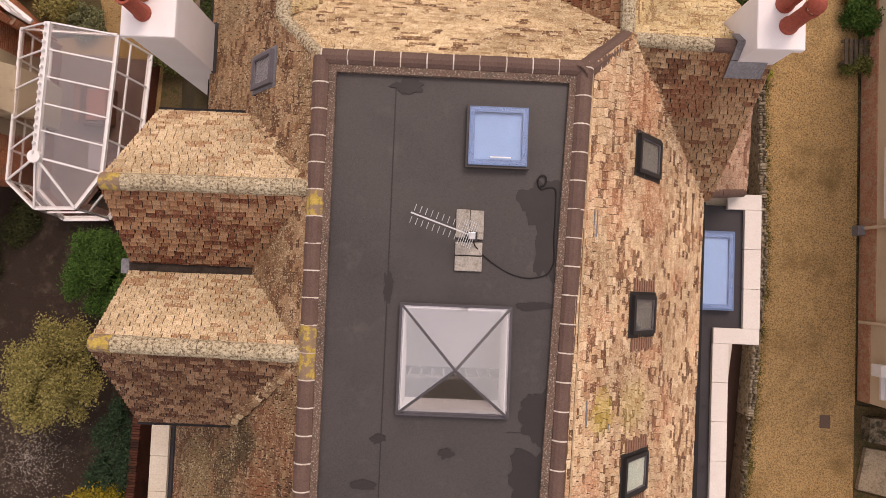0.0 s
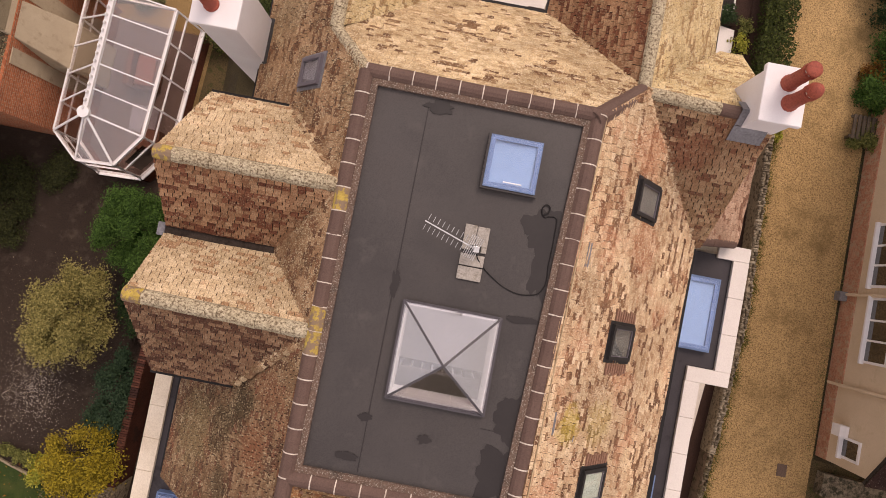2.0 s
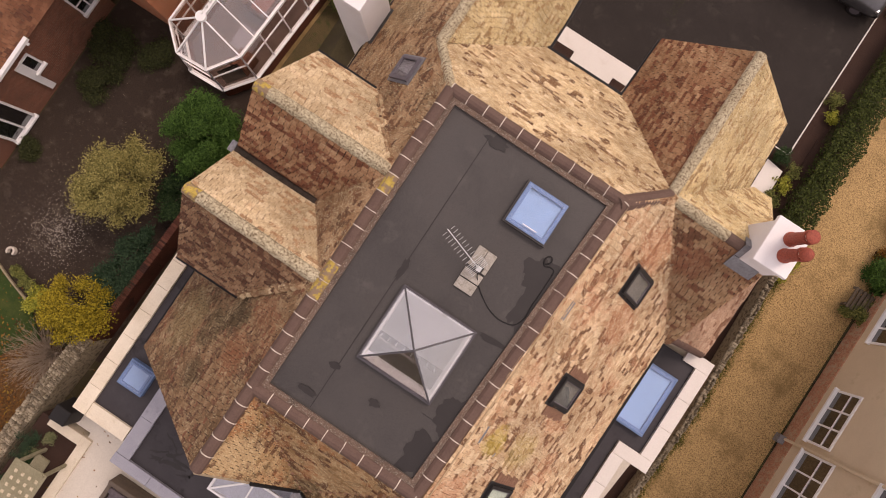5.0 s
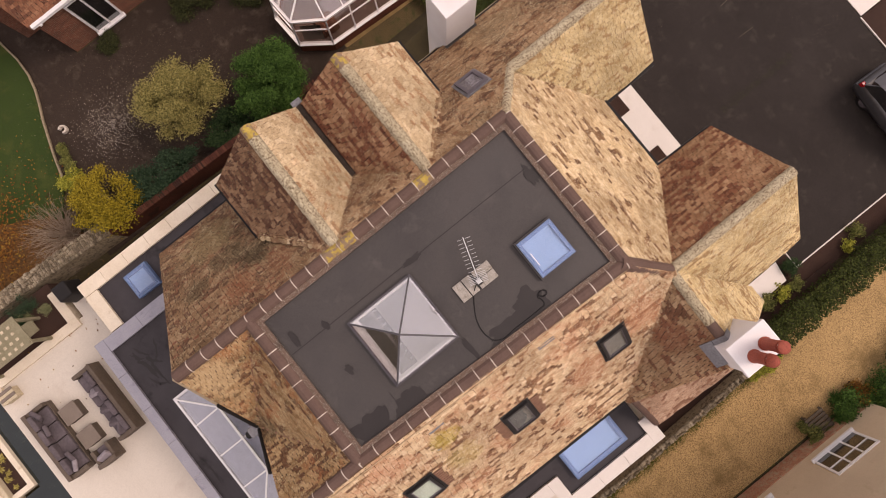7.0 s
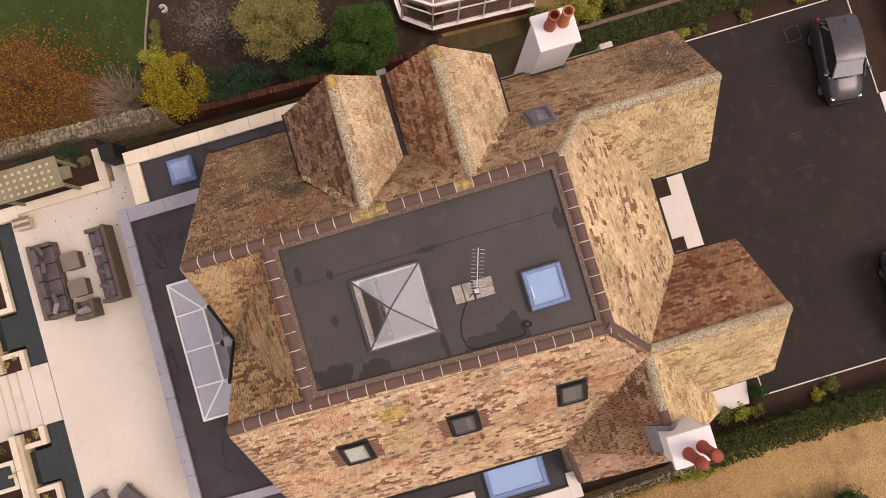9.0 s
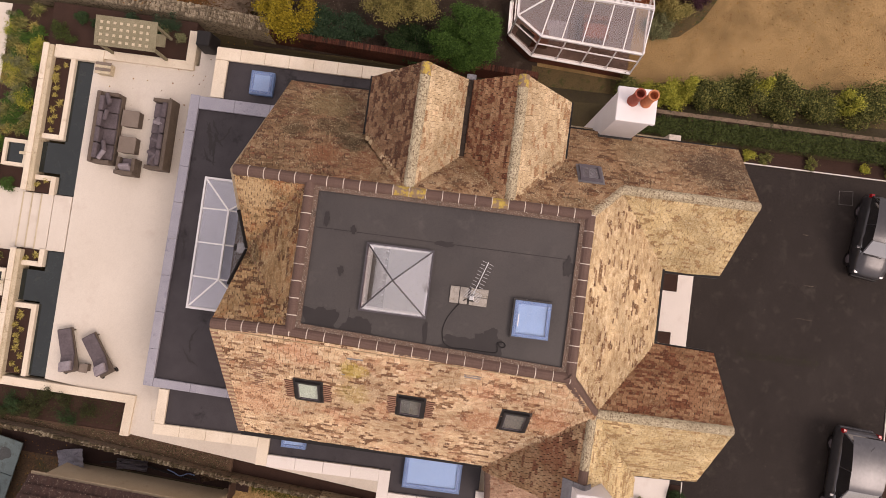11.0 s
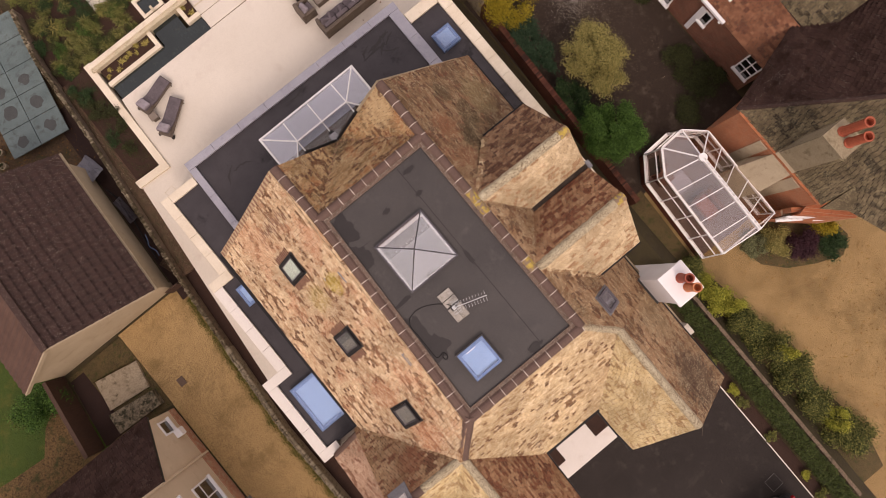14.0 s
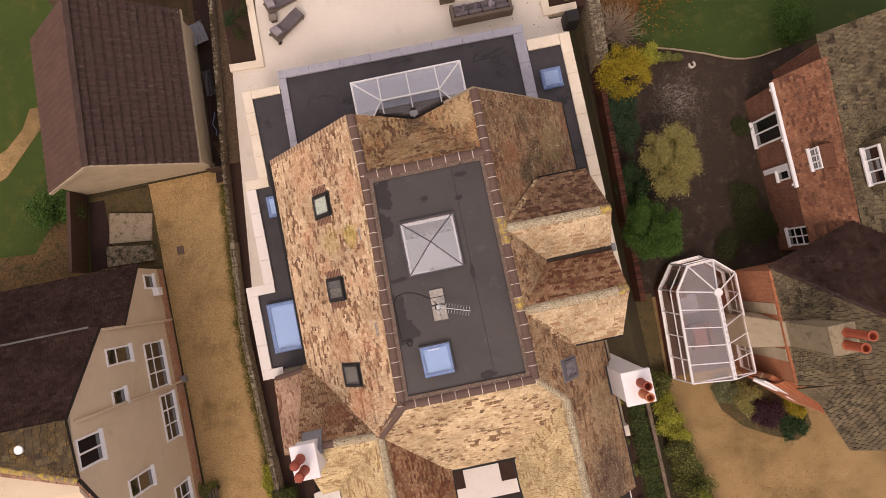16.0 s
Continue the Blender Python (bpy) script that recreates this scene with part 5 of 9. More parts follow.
def coping(p0, p1, width, z, material, step=0.98, h=0.09, over=0.0):
    """Coping stones laid end to end, each a piece with a joint."""
    a, b = Vector((*p0, 0)), Vector((*p1, 0))
    n = max(1, round((b - a).length / step))
    ln = (b - a).length / n
    d = (b - a).normalized()
    m0 = Matrix.Rotation(math.atan2(d.y, d.x), 4, "Z")
    key = ("stone", round(ln, 3), width, material.name)
    if key not in TUBES:
        bm = soft_box(0.004, ln - 0.004, -width / 2, width / 2, 0, h, 0.008, 1)
        me = bpy.data.meshes.new("coping_stone")
        bmesh.ops.recalc_face_normals(bm, faces=bm.faces)
        bm.to_mesh(me)
        bm.free()
        me.materials.append(material)
        TUBES[key] = me
    rng = random.Random(int(abs(p0[0] * 37 + p0[1] * 11)))
    for i in range(n):
        ob = hold(new("coping_stone", TUBES[key]), house)
        ob.matrix_basis = Matrix.Translation((*(a + d * ln * i).xy, z + rng.uniform(0, 0.006))) @ m0


def low_roofs():
    part("low_roof", prism([(-5.2, -9.45), (5.0, -9.6), (5.0, -5.35), (-5.2, -5.35)], ZL - 0.2, ZL), M_FELT_LOW, house, "dark membrane roof of the garden room")
    for k, (pts, w) in enumerate((([(-4.62, -8.83), (-4.2, -8.8), (-3.95, -8.72), (-3.3, -8.6)], 0.13), ([(-4.2, -8.6), (-3.95, -8.45), (-3.72, -8.2)], 0.09), ([(-4.7, -8.75), (-4.2, -8.5), (-3.6, -8.55), (-2.9, -8.45)], 0.075), ([(-4.5, -8.0), (-4.1, -8.2), (-3.85, -8.45)], 0.06), ([(-4.6, -8.95), (-4.3, -8.85), (-4.2, -8.6)], 0.06), ([(-3.6, -8.9), (-3.2, -8.75), (-3.1, -8.4)], 0.05), ([(2.9, -8.2), (3.4, -8.4), (3.9, -8.35)], 0.06), ([(3.7, -8.6), (4.1, -8.3), (4.3, -7.9)], 0.05), ([(4.0, -7.0), (4.2, -6.4), (4.1, -5.9)], 0.06), ([(-0.6, -9.2), (0.1, -9.1), (0.6, -9.15)], 0.05))):
        damp_streak(pts, w, ZL + 0.003 + 0.0012 * k, k + 2)
    part("low_roof", prism([(-7.1, -8.6), (-5.45, -8.6), (-5.45, -1.8), (-7.1, -1.8)], ZL - 0.2, ZL - 0.02), M_FELT_LOW, house, "dark membrane roof strip")
    part("low_roof", prism([(5.15, -9.0), (6.5, -9.0), (6.5, -5.1), (7.1, -5.1), (7.1, -0.7), (7.85, -0.7), (7.85, 2.6), (5.4, 2.6), (5.4, -5.3), (5.15, -5.3)], ZL - 0.2, ZL - 0.02), M_FELT_LOW, house, "dark membrane roof strip")
    part("wall", prism([(-5.4, -9.5), (5.05, -9.65), (5.05, -5.3), (-5.4, -5.3)], 0, ZL - 0.2), M_COPING, house)
    part("wall", prism([(-7.42, -8.8), (-5.4, -8.8), (-5.4, 2.5), (-7.42, 2.5)], 0, ZL - 0.2), M_COPING, house)
    part("wall", prism([(5.05, -9.1), (6.75, -9.1), (6.75, -5.3), (7.4, -5.3), (7.4, -0.9), (8.12, -0.9), (8.12, 2.85), (7.0, 2.9), (7.5, 5.9), (5.05, 6.0)], 0, ZL - 0.2), M_COPING, house)
    # blue-grey coping round the garden room
    for p, q, w in (((-5.5, -9.46), (5.15, -9.62), 0.34), ((-5.24, -9.29), (-5.24, -5.4), 0.46), ((5.0, -9.44), (5.1, -5.4), 0.30)):
        coping(p, q, w, ZL - 0.02, M_GREYCOP, 1.3, 0.12)
    # cream coping
    for p, q, w in (((-7.14, -8.93), (-7.14, -1.75), 0.46), ((-6.90, -8.70), (-5.5, -8.70), 0.46),
                    ((6.62, -9.2), (6.62, -5.42), 0.38), ((6.43, -9.02), (5.2, -9.02), 0.34), ((6.44, -5.22), (7.42, -5.22), 0.40), ((7.22, -5.02), (7.22, -1.0), 0.42),
                    ((7.02, -0.80), (8.22, -0.80), 0.40), ((8.0, -0.60), (8.0, 2.50), 0.44), ((7.32, 2.70), (8.22, 2.70), 0.40)):
        coping(p, q, w, ZL - 0.02, M_PALESTONE if p[0] > 7 else M_COPING, 0.95, 0.11)
    flat_light(6.27, 7.45, -0.1, 1.87, ZL - 0.02, "long blue-tinted rooflight beside the eaves", kerb=0.2, rim=0.12, kerb_m=M_LILAC)
    flat_light(6.12, 6.62, -4.55, -3.75, ZL - 0.02, "small blue-tinted rooflight", kerb=0.15, rim=0.07, kerb_m=M_LILAC)
    flat_light(-6.60, -5.82, -7.48, -6.72, ZL - 0.02, "small square blue-tinted rooflight", kerb=0.2, rim=0.09, kerb_m=M_LILAC)
    # lean-to of pink tiles beyond the long rooflight
    tiled(house, [(5.98, 2.6, 4.55), (5.98, 5.9, 4.55), (7.9, 6.06, 2.95), (7.66, 2.95, 3.14)], M_LEAN, "pink clay tiles of the lean-to")
    ridge_run(house, (6.0, 2.66, 4.55), (7.62, 2.93, 3.2), M_RIDGE, False, 0.4, 0.13)


low_roofs()


def glazed_lantern():
    """The long white-framed hipped roof lantern over the garden room."""
    x0, x1, y0, y1, z0, z1 = -2.52, 2.18, -8.62, -6.2, ZL, ZL + 0.5
    lan = part("garden_lantern", ringed([(x0 - 0.05, y0 - 0.05), (x1 + 0.05, y0 - 0.05), (x1 + 0.05, y1 + 0.05), (x0 - 0.05, y1 + 0.05)], [(x0 + 0.05, y0 + 0.05), (x1 - 0.05, y0 + 0.05), (x1 - 0.05, y1 - 0.05), (x0 + 0.05, y1 - 0.05)], z0, z0 + 0.12), M_WHITE, house, "long hipped roof lantern with white bars")
    z0 += 0.12
    r0, r1 = (-1.42, -7.5, z1), (1.05, -7.5, z1)
    c = [(x0, y0, z0), (x1, y0, z0), (x1, y1, z0), (x0, y1, z0)]
    obs = [part("base_bar", bar(c[i], c[(i + 1) % 4], 0.06, 0.06), M_WHITE, lan) for i in range(4)]
    obs += [part("hip_bar", bar(a, b, 0.055, 0.055), M_WHITE, lan) for a, b in ((c[0], r0), (c[3], r0), (c[1], r1), (c[2], r1))]
    obs.append(part("ridge_bar", bar(r0, r1, 0.07, 0.08), M_WHITE, lan))
    for k in range(3):
        x = r0[0] + (r1[0] - r0[0]) * k / 2
        for y in (y0, y1):
            obs.append(part("glazing_bar", bar((x, -7.5, z1), (x, y, z0), 0.05, 0.05), M_WHITE, lan))
    for q in ([c[0], c[1], r1, r0], [c[3], c[2], r1, r0], [c[0], c[3], r0], [c[1], c[2], r1]):
        obs.append(part("pane", sheet(q, 0.012), M_GLASS if q[0] is c[3] else M_GLASS_G, lan))
    # Added sheets: the dim room and the sky reflection are only their colours.
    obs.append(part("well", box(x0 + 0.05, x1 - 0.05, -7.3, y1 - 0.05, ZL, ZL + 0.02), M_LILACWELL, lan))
    obs.append(part("blind", box(x0 + 0.05, x1 - 0.05, y0 + 0.05, -7.3, ZL, ZL + 0.02), M_SKYGLARE, lan, "pale sheet added for sky reflection in the glass"))
    for ob in obs:
        ob.matrix_parent_inverse = Matrix()


M_GLASS_G = glass("garden_lantern_glass", (0.90, 0.90, 0.98), 0.02, 2.5)
M_SKYGLARE = plain("pale_lilac_sky_glare", (0.40, 0.39, 0.47), 0.8)
M_LILACWELL = plain("dim_room_colour", (0.12, 0.075, 0.058), 0.8)
glazed_lantern()


# ------------------------------------------------------------------ terrace and water garden
ZT = 0.45


def paving(name, pts, z, material=M_PAVE, label="cream stone paving", depth=0.3):
    return tagged(solid(name, prism(pts, z - depth, z), material), label, "paving", kind="structure")


paving("terrace", [(-7.3, -14.85), (6.0, -14.85), (6.35, -11.1), (7.7, -11.35), (8.25, -6.0), (8.75, -1.0), (8.1, -1.0), (7.3, -5.4), (6.7, -9.3), (-7.3, -9.0), (-8.0, -9.0), (-8.0, -10.6), (-7.3, -10.6)], ZT, label="smooth cream stone terrace")
paving("pavement", [(-9.0, -19.68), (3.77, -19.78), (3.77, -40), (4.55, -40), (4.5, -19.05), (4.45, -18.9), (1.1, -18.8), (1.1, -17.0), (-9.0, -17.0)], 0.15, label="cream stone path along the lawn")


def block(name, x0, x1, y0, y1, z0, z1, material, label, category, group="", r=0.012):
    return tagged(solid(name, soft_box(x0, x1, y0, y1, z0, z1, r, 1), material), label, category, group)


def water(x0, x1, y0, y1, z, label):
    ob = solid("pond_water", box(x0, x1, y0, y1, z - 0.3, z), M_WATER)
    return tagged(ob, label, "water", kind="structure")


for x0, x1 in ((-6.92, -1.37), (0.96, 5.95)):
    water(x0, x1, -15.58, -14.86, ZT - 0.08, "dark still water of the long rill")
for x0, x1 in ((-3.42, -2.18), (1.78, 3.02)):
    water(x0, x1, -16.48, -15.58, ZT - 0.081, "dark still water of the rill bay")
block("bridge_slab", -1.33, 0.93, -15.62, -14.90, ZT - 0.2, ZT + 0.0, M_PAVE, "long cream stone slab bridging the rill", "slab")


def edging(loop, z, w=0.2, h=0.5, label="cream stone edging of the planting bed"):
    for (ax, ay), (bx, by) in loop:
        x0, x1, y0, y1 = min(ax, bx) - w / 2, max(ax, bx) + w / 2, min(ay, by) - w / 2, max(ay, by) + w / 2
        block("stone_edging", x0, x1, y0, y1, z - h, z, M_COPING, label, "edging", "stone edgings")


ZE = ZT + 0.08
for s0, s1, m0, m1 in ((-6.98, -3.55, -2.05, -1.30), (3.12, 6.0, 0.9, 1.62)):
    edging([((s0 + 0.1, -15.68), (s1 - 0.1, -15.68))], ZE)
    far = s1 - 0.1 if s0 < 0 else s0 + 0.1
    edging([((far, -15.88), (far, -16.52))], ZE)
    edging([((m0 + 0.1, -15.72), (m1 - 0.1, -15.72))], ZE)
    near = m0 + 0.1 if s0 < 0 else m1 - 0.1
    edging([((near, -15.93), (near, -16.52))], ZE)
    for a, b in ((s0, s1), (m0, m1)):
        tagged(solid("bed_soil", prism([(a + 0.05, -16.6), (b - 0.05, -16.6), (b - 0.05, -15.75), (a + 0.05, -15.75)], 0, ZT - 0.02), M_BARK), "dark bark mulch in a raised bed", "soil", kind="structure")
for x0, x1 in ((-7.4, -1.36), (0.98, 6.2)):
    block("garden_wall", x0 + 0.03, x1, -16.82, -16.46, 0, ZT + 0.22, M_OLDCOP, "low sandstone garden wall with a worn face", "wall", "low garden walls", 0.02)
    n = 4
    for k in range(n):
        block("wall_coping", x0 + (x1 - x0) * k / n, x0 + (x1 - x0) * (k + 0.992) / n, -16.86, -16.63, ZT + 0.22, ZT + 0.27, M_COPING, "cream coping slab on the low garden wall", "coping", "garden wall copings")
for k in range(3):
    step = block("stone_step", -1.32, 0.95, -16.15 - 0.44 * k, -15.66 - 0.44 * k, 0, ZT - 0.02 - 0.1 * k, M_PAVE, "cream stone step down to the lawn path", "step", "garden steps")
    # Brown strip along the step edge: riser shading put into colour.
    part("worn_nosing", box(-1.31, 0.94, -16.165 - 0.44 * k, -16.105 - 0.44 * k, ZT - 0.09 - 0.1 * k, ZT - 0.017 - 0.1 * k), M_OLDCOP, step, "sandstone-brown strip that draws the riser shading").matrix_parent_inverse = Matrix()
block("stone_step", -1.32, 0.95, -17.3, -16.98, 0, 0.17, M_PAVE, "cream stone step down to the lawn path", "step", "garden steps")


def square_pond(x, y):
    t = thing("square_pond", (x, y, 0.15), "small square pond with a cream stone rim and a spout", "pond", "square ponds")
    part("rim", ringed([(x - 0.55, y - 0.5), (x + 0.55, y - 0.5), (x + 0.55, y + 0.5), (x - 0.55, y + 0.5)], [(x - 0.4, y - 0.36), (x + 0.4, y - 0.36), (x + 0.4, y + 0.36), (x - 0.4, y + 0.36)], 0.12, 0.5), M_COPING, t)
    part("water", box(x - 0.42, x + 0.42, y - 0.38, y + 0.38, 0.2, 0.40), M_WATER, t)
    part("spout", soft_box(x - 0.06, x + 0.06, y + 0.30, y + 0.60, 0.60, 0.68, 0.01, 1), M_OLDCOP, t)


square_pond(-2.83, -17.45), square_pond(2.4, -17.55)
# raised bed along the east side of the terrace
tagged(solid("stone_edging", prism([(6.05, -17.0), (6.38, -17.0), (6.5, -11.46), (6.19, -11.1)], 0, ZT + 0.12), M_COPING), "cream stone edging of the planting bed", "edging", "stone edgings")
tagged(solid("stone_edging", prism([(6.195, -11.1), (6.505, -11.46), (7.78, -11.52), (7.78, -11.18)], 0, ZT + 0.12), M_COPING), "cream stone edging of the planting bed", "edging", "stone edgings")
tagged(solid("bed_soil", prism([(6.37, -17.0), (7.6, -17.0), (7.72, -11.5), (6.49, -11.44)], 0, 0.36), M_BARK), "dark bark mulch with low shrubs", "soil", kind="structure")
tagged(solid("bark_strip", prism([(7.6, -17.0), (8.05, -17), (8.42, -10.6), (8.82, -7.0), (8.16, -7.0), (7.7, -11.35)], -0.1, 0.36), M_BARK_L), "brown earthy strip behind the boundary wall", "ground", kind="structure")
tagged(solid("bark_strip", prism([(8.16, -7.0), (8.82, -7.0), (9.1, -3.5), (9.40, 1.0), (9.28, 5.2), (9.2, 6.6), (5.5, 6.6), (5.5, 2.5), (8.2, 2.5), (8.2, -0.9), (8.75, -0.9)], -0.1, 0.2), M_BARK), "dark red-brown bark strip behind the boundary wall", "ground", kind="structure")
tagged(solid("bark_bed", prism([(8.3, 6.6), (9.15, 6.6), (9.0, 12), (8.3, 12)], -0.1, 0.08), M_BARK), "dark red-brown bark bed by the hedge", "ground", kind="structure")
tagged(solid("bed_soil", prism([(-9.0, -18.75), (-1.45, -18.75), (-1.45, -17.0), (-9.0, -17.0)], -0.1, 0.19), M_BARK), "dark bark mulch with leafy planting", "soil", kind="structure")
tagged(solid("bed_soil", prism([(1.12, -18.78), (4.5, -18.88), (4.58, -40), (7.1, -40), (7.3, -20.9), (7.75, -18.5), (7.75, -16.95), (1.12, -16.95)], -0.1, 0.2), M_BARK), "dark bark mulch with leafy planting", "soil", kind="structure")
tagged(solid("bed_soil", prism([(-9.2, -16.9), (-7.42, -16.9), (-7.42, -10.95), (-9.1, -10.95)], -0.85, ZT - 0.05), M_BARK), "dark bark mulch with low shrubs", "soil", kind="structure")
edging([((-7.16, -16.19), (-7.16, -14.7))], ZT + 0.14, 0.52)
edging([((-7.24, -14.26), (-7.24, -10.95)), ((-7.60, -10.95), (-8.5, -10.95))], ZT + 0.12, 0.36)


M_IRON_G = surf("worn_grey_iron", [(0.03, 0.027, 0.024), (0.20, 0.185, 0.165)], 30, 4, 0.7, 0.3)


def cover(x, y, z, a, w, label, lid, rim, rw=0.014):
    t = thing("drain_cover", (x, y, z), label, "drain cover")
    m = pose(x, y, z, 0, 0, a)
    part("lid", box(-w / 2, w / 2, -w / 2, w / 2, 0.0, 0.008, m=m), lid, t)
    h = w / 2
    for x0, x1, y0, y1 in ((-h - rw, h + rw, h, h + rw), (-h - rw, h + rw, -h - rw, -h), (-h - rw, -h, -h, h), (h, h + rw, -h, h)):
        part("rim", box(x0, x1, y0, y1, 0.0, 0.012, m=m), rim, t)


cover(-5.42, 16.43, 0.02, 4, 0.55, "square drain cover with a pale rim in the drive", M_ASPHALT, M_IRON_G)
cover(6.85, -10.2, ZT, 8, 0.4, "small square drain cover in the terrace", M_PAVE, M_OLDCOP)
part("eaves_block", soft_box(-5.62, -5.28, 7.05, 7.45, 4.6, 5.35, 0.03), M_MORTAR, house, "small pale rendered block at the eaves")


# ------------------------------------------------------------------ terrace furniture
def cushion(x0, x1, y0, y1, z0, z1, r=0.05):
    bm = soft_box(x0, x1, y0, y1, z0, z1, r, 3)
    cx, cy = (x0 + x1) / 2, (y0 + y1) / 2
    for v in bm.verts:
        if v.co.z > (z0 + z1) / 2:
            fx, fy = (v.co.x - cx) / (x1 - x0) * 2, (v.co.y - cy) / (y1 - y0) * 2
            v.co.z += 0.02 * (1 - fx * fx) * (1 - fy * fy)
    return bm


def sofa(m, seats, label, length, toss):
    """A wicker sofa along x, its back on the -y side."""
    t = thing("garden_sofa", label=label, category="sofa", group="terrace sofas")
    L, D = length, 0.82
    part("base", soft_box(-L / 2, L / 2, -D / 2, D / 2, 0.04, 0.30, 0.02), M_WICKER, t)
    part("backrest", soft_box(-L / 2, L / 2, -D / 2, -D / 2 + 0.16, 0.30, 0.72, 0.03), M_WICKER, t)
    for s in (-1, 1):
        x0, x1 = sorted((s * L / 2, s * (L / 2 - 0.15)))
        part("arm", soft_box(x0, x1, -D / 2 + 0.16, D / 2, 0.30, 0.62, 0.03), M_WICKER, t)
    w = (L - 0.32) / seats
    for k in range(seats):
        x0 = -L / 2 + 0.16 + w * k
        part("seat_cushion", cushion(x0 + 0.01, x0 + w - 0.01, -D / 2 + 0.17, D / 2 - 0.02, 0.30, 0.45), M_CUSHION, t)
        part("back_cushion", cushion(x0 + 0.015, x0 + w - 0.015, -D / 2 + 0.17, -D / 2 + 0.36, 0.45, 0.78), M_CUSHION, t)
    for x, y, a, tone in toss:
        bm = cushion(-0.22, 0.22, -0.08, 0.08, -0.2, 0.2, 0.06)
        bmesh.ops.transform(bm, matrix=pose(x, y, 0.60, -38, 0, a), verts=bm.verts)
        part("pillow", bm, M_PILLOW if tone and x > 0 else M_CUSHION, t)
    t.matrix_basis = m
    return t


sofa(pose(-4.2, -13.72, ZT, 0, 0, 0), 4, "long taupe wicker sofa with mauve cushions on the terrace", 2.85, [(-1.12, 0.0, 25, 1), (-0.5, -0.02, -8, 1), (1.05, 0.05, -28, 1), (0.75, 0.1, 12, 0)])
sofa(pose(-4.22, -11.53, ZT, 0, 0, 180), 4, "taupe wicker sofa with pale scattered pillows", 2.85, [(0.5, 0.0, 80, 1), (-0.2, 0.02, 75, 1), (-1.1, 0.0, -30, 1), (-0.75, 0.05, 70, 1)])


def low_table(x, y):
    t = thing("coffee_table", (x, y, ZT), "square taupe low table on the terrace", "table", "low tables")
    part("body", soft_box(x - 0.31, x + 0.31, y - 0.32, y + 0.32, ZT, ZT + 0.36, 0.02), M_WICKER, t)
    part("tabletop", soft_box(x - 0.33, x + 0.33, y - 0.34, y + 0.34, ZT + 0.36, ZT + 0.41, 0.015), M_STONETABLE, t)


low_table(-4.72, -12.84), low_table(-3.66, -12.82)


def armchair(x, y, a):
    t = thing("wicker_armchair", label="boxy taupe wicker armchair with a pale pillow", category="armchair")
    W, D = 0.74, 0.70
    part("base", soft_box(-W / 2, W / 2, -D / 2, D / 2, 0.04, 0.30, 0.02), M_WICKER, t)
    part("backrest", soft_box(-W / 2, W / 2, -D / 2, -D / 2 + 0.16, 0.30, 0.72, 0.03), M_WICKER, t)
    for s in (-1, 1):
        x0, x1 = sorted((s * W / 2, s * (W / 2 - 0.14)))
        part("arm", soft_box(x0, x1, -D / 2 + 0.16, D / 2, 0.30, 0.62, 0.03), M_WICKER, t)
    part("seat_cushion", cushion(-0.22, 0.22, -D / 2 + 0.17, D / 2 - 0.02, 0.30, 0.45), M_CUSHION, t)
    bm = cushion(-0.22, 0.22, -0.08, 0.08, -0.2, 0.2, 0.06)
    bmesh.ops.transform(bm, matrix=pose(0.02, -0.08, 0.60, -40, 0, 8), verts=bm.verts)
    part("pillow", bm, M_PILLOW, t)
    t.matrix_basis = pose(x, y, ZT, 0, 0, a)


armchair(-2.78, -12.66, 90)


def lounger(m, label):
    t = thing("sun_lounger", label=label, category="sun lounger", group="sun loungers")
    L, W = 1.75, 0.62
    part("frame", soft_box(-L / 2, L / 2, -W / 2, W / 2, 0.2, 0.26, 0.01, 1), M_WICKER, t)
    for x in (-L / 2 + 0.12, L / 2 - 0.12):
        for y in (-W / 2 + 0.05, W / 2 - 0.05):
            part("leg", rod((x, y, 0), (x, y, 0.2), 0.025), M_WICKER, t)
    part("wheel", rod((-L / 2 + 0.05, -W / 2 - 0.02, 0.09), (-L / 2 + 0.05, -W / 2 + 0.03, 0.09), 0.09, sides=14), M_PLASTIC, t)
    part("wheel", rod((-L / 2 + 0.05, W / 2 - 0.03, 0.09), (-L / 2 + 0.05, W / 2 + 0.02, 0.09), 0.09, sides=14), M_PLASTIC, t)
    part("mattress", cushion(-0.2, L / 2 - 0.02, -W / 2 + 0.04, W / 2 - 0.04, 0.26, 0.36), M_CUSHION, t)
    bm = cushion(-0.66, 0.0, -W / 2 + 0.04, W / 2 - 0.04, 0, 0.10)
    bmesh.ops.transform(bm, matrix=pose(-0.2, 0, 0.27, 0, 24, 0), verts=bm.verts)
    part("back_cushion", bm, M_CUSHION, t)
    bm = cushion(-0.19, 0.19, -0.24, 0.24, 0, 0.12)
    bmesh.ops.transform(bm, matrix=pose(-0.60, 0, 0.55, 0, 22, 0), verts=bm.verts)
    part("pillow", bm, M_PILLOW, t)
    t.matrix_basis = m


lounger(pose(4.72, -13.95, ZT, 0, 0, 197), "mauve-grey cushioned wicker sun lounger on the terrace")
lounger(pose(4.75, -12.75, ZT, 0, 0, 215), "mauve-grey cushioned wicker sun lounger turned aside")
tb = thing("side_table", (5.35, -13.2, ZT), "small taupe side table between the loungers", "side table")
part("tabletop", soft_box(5.15, 5.5, -13.38, -13.05, ZT + 0.3, ZT + 0.34, 0.01), M_STONETABLE, tb)
part("body", soft_box(5.19, 5.46, -13.34, -13.09, ZT, ZT + 0.3, 0.01), M_WICKER, tb)

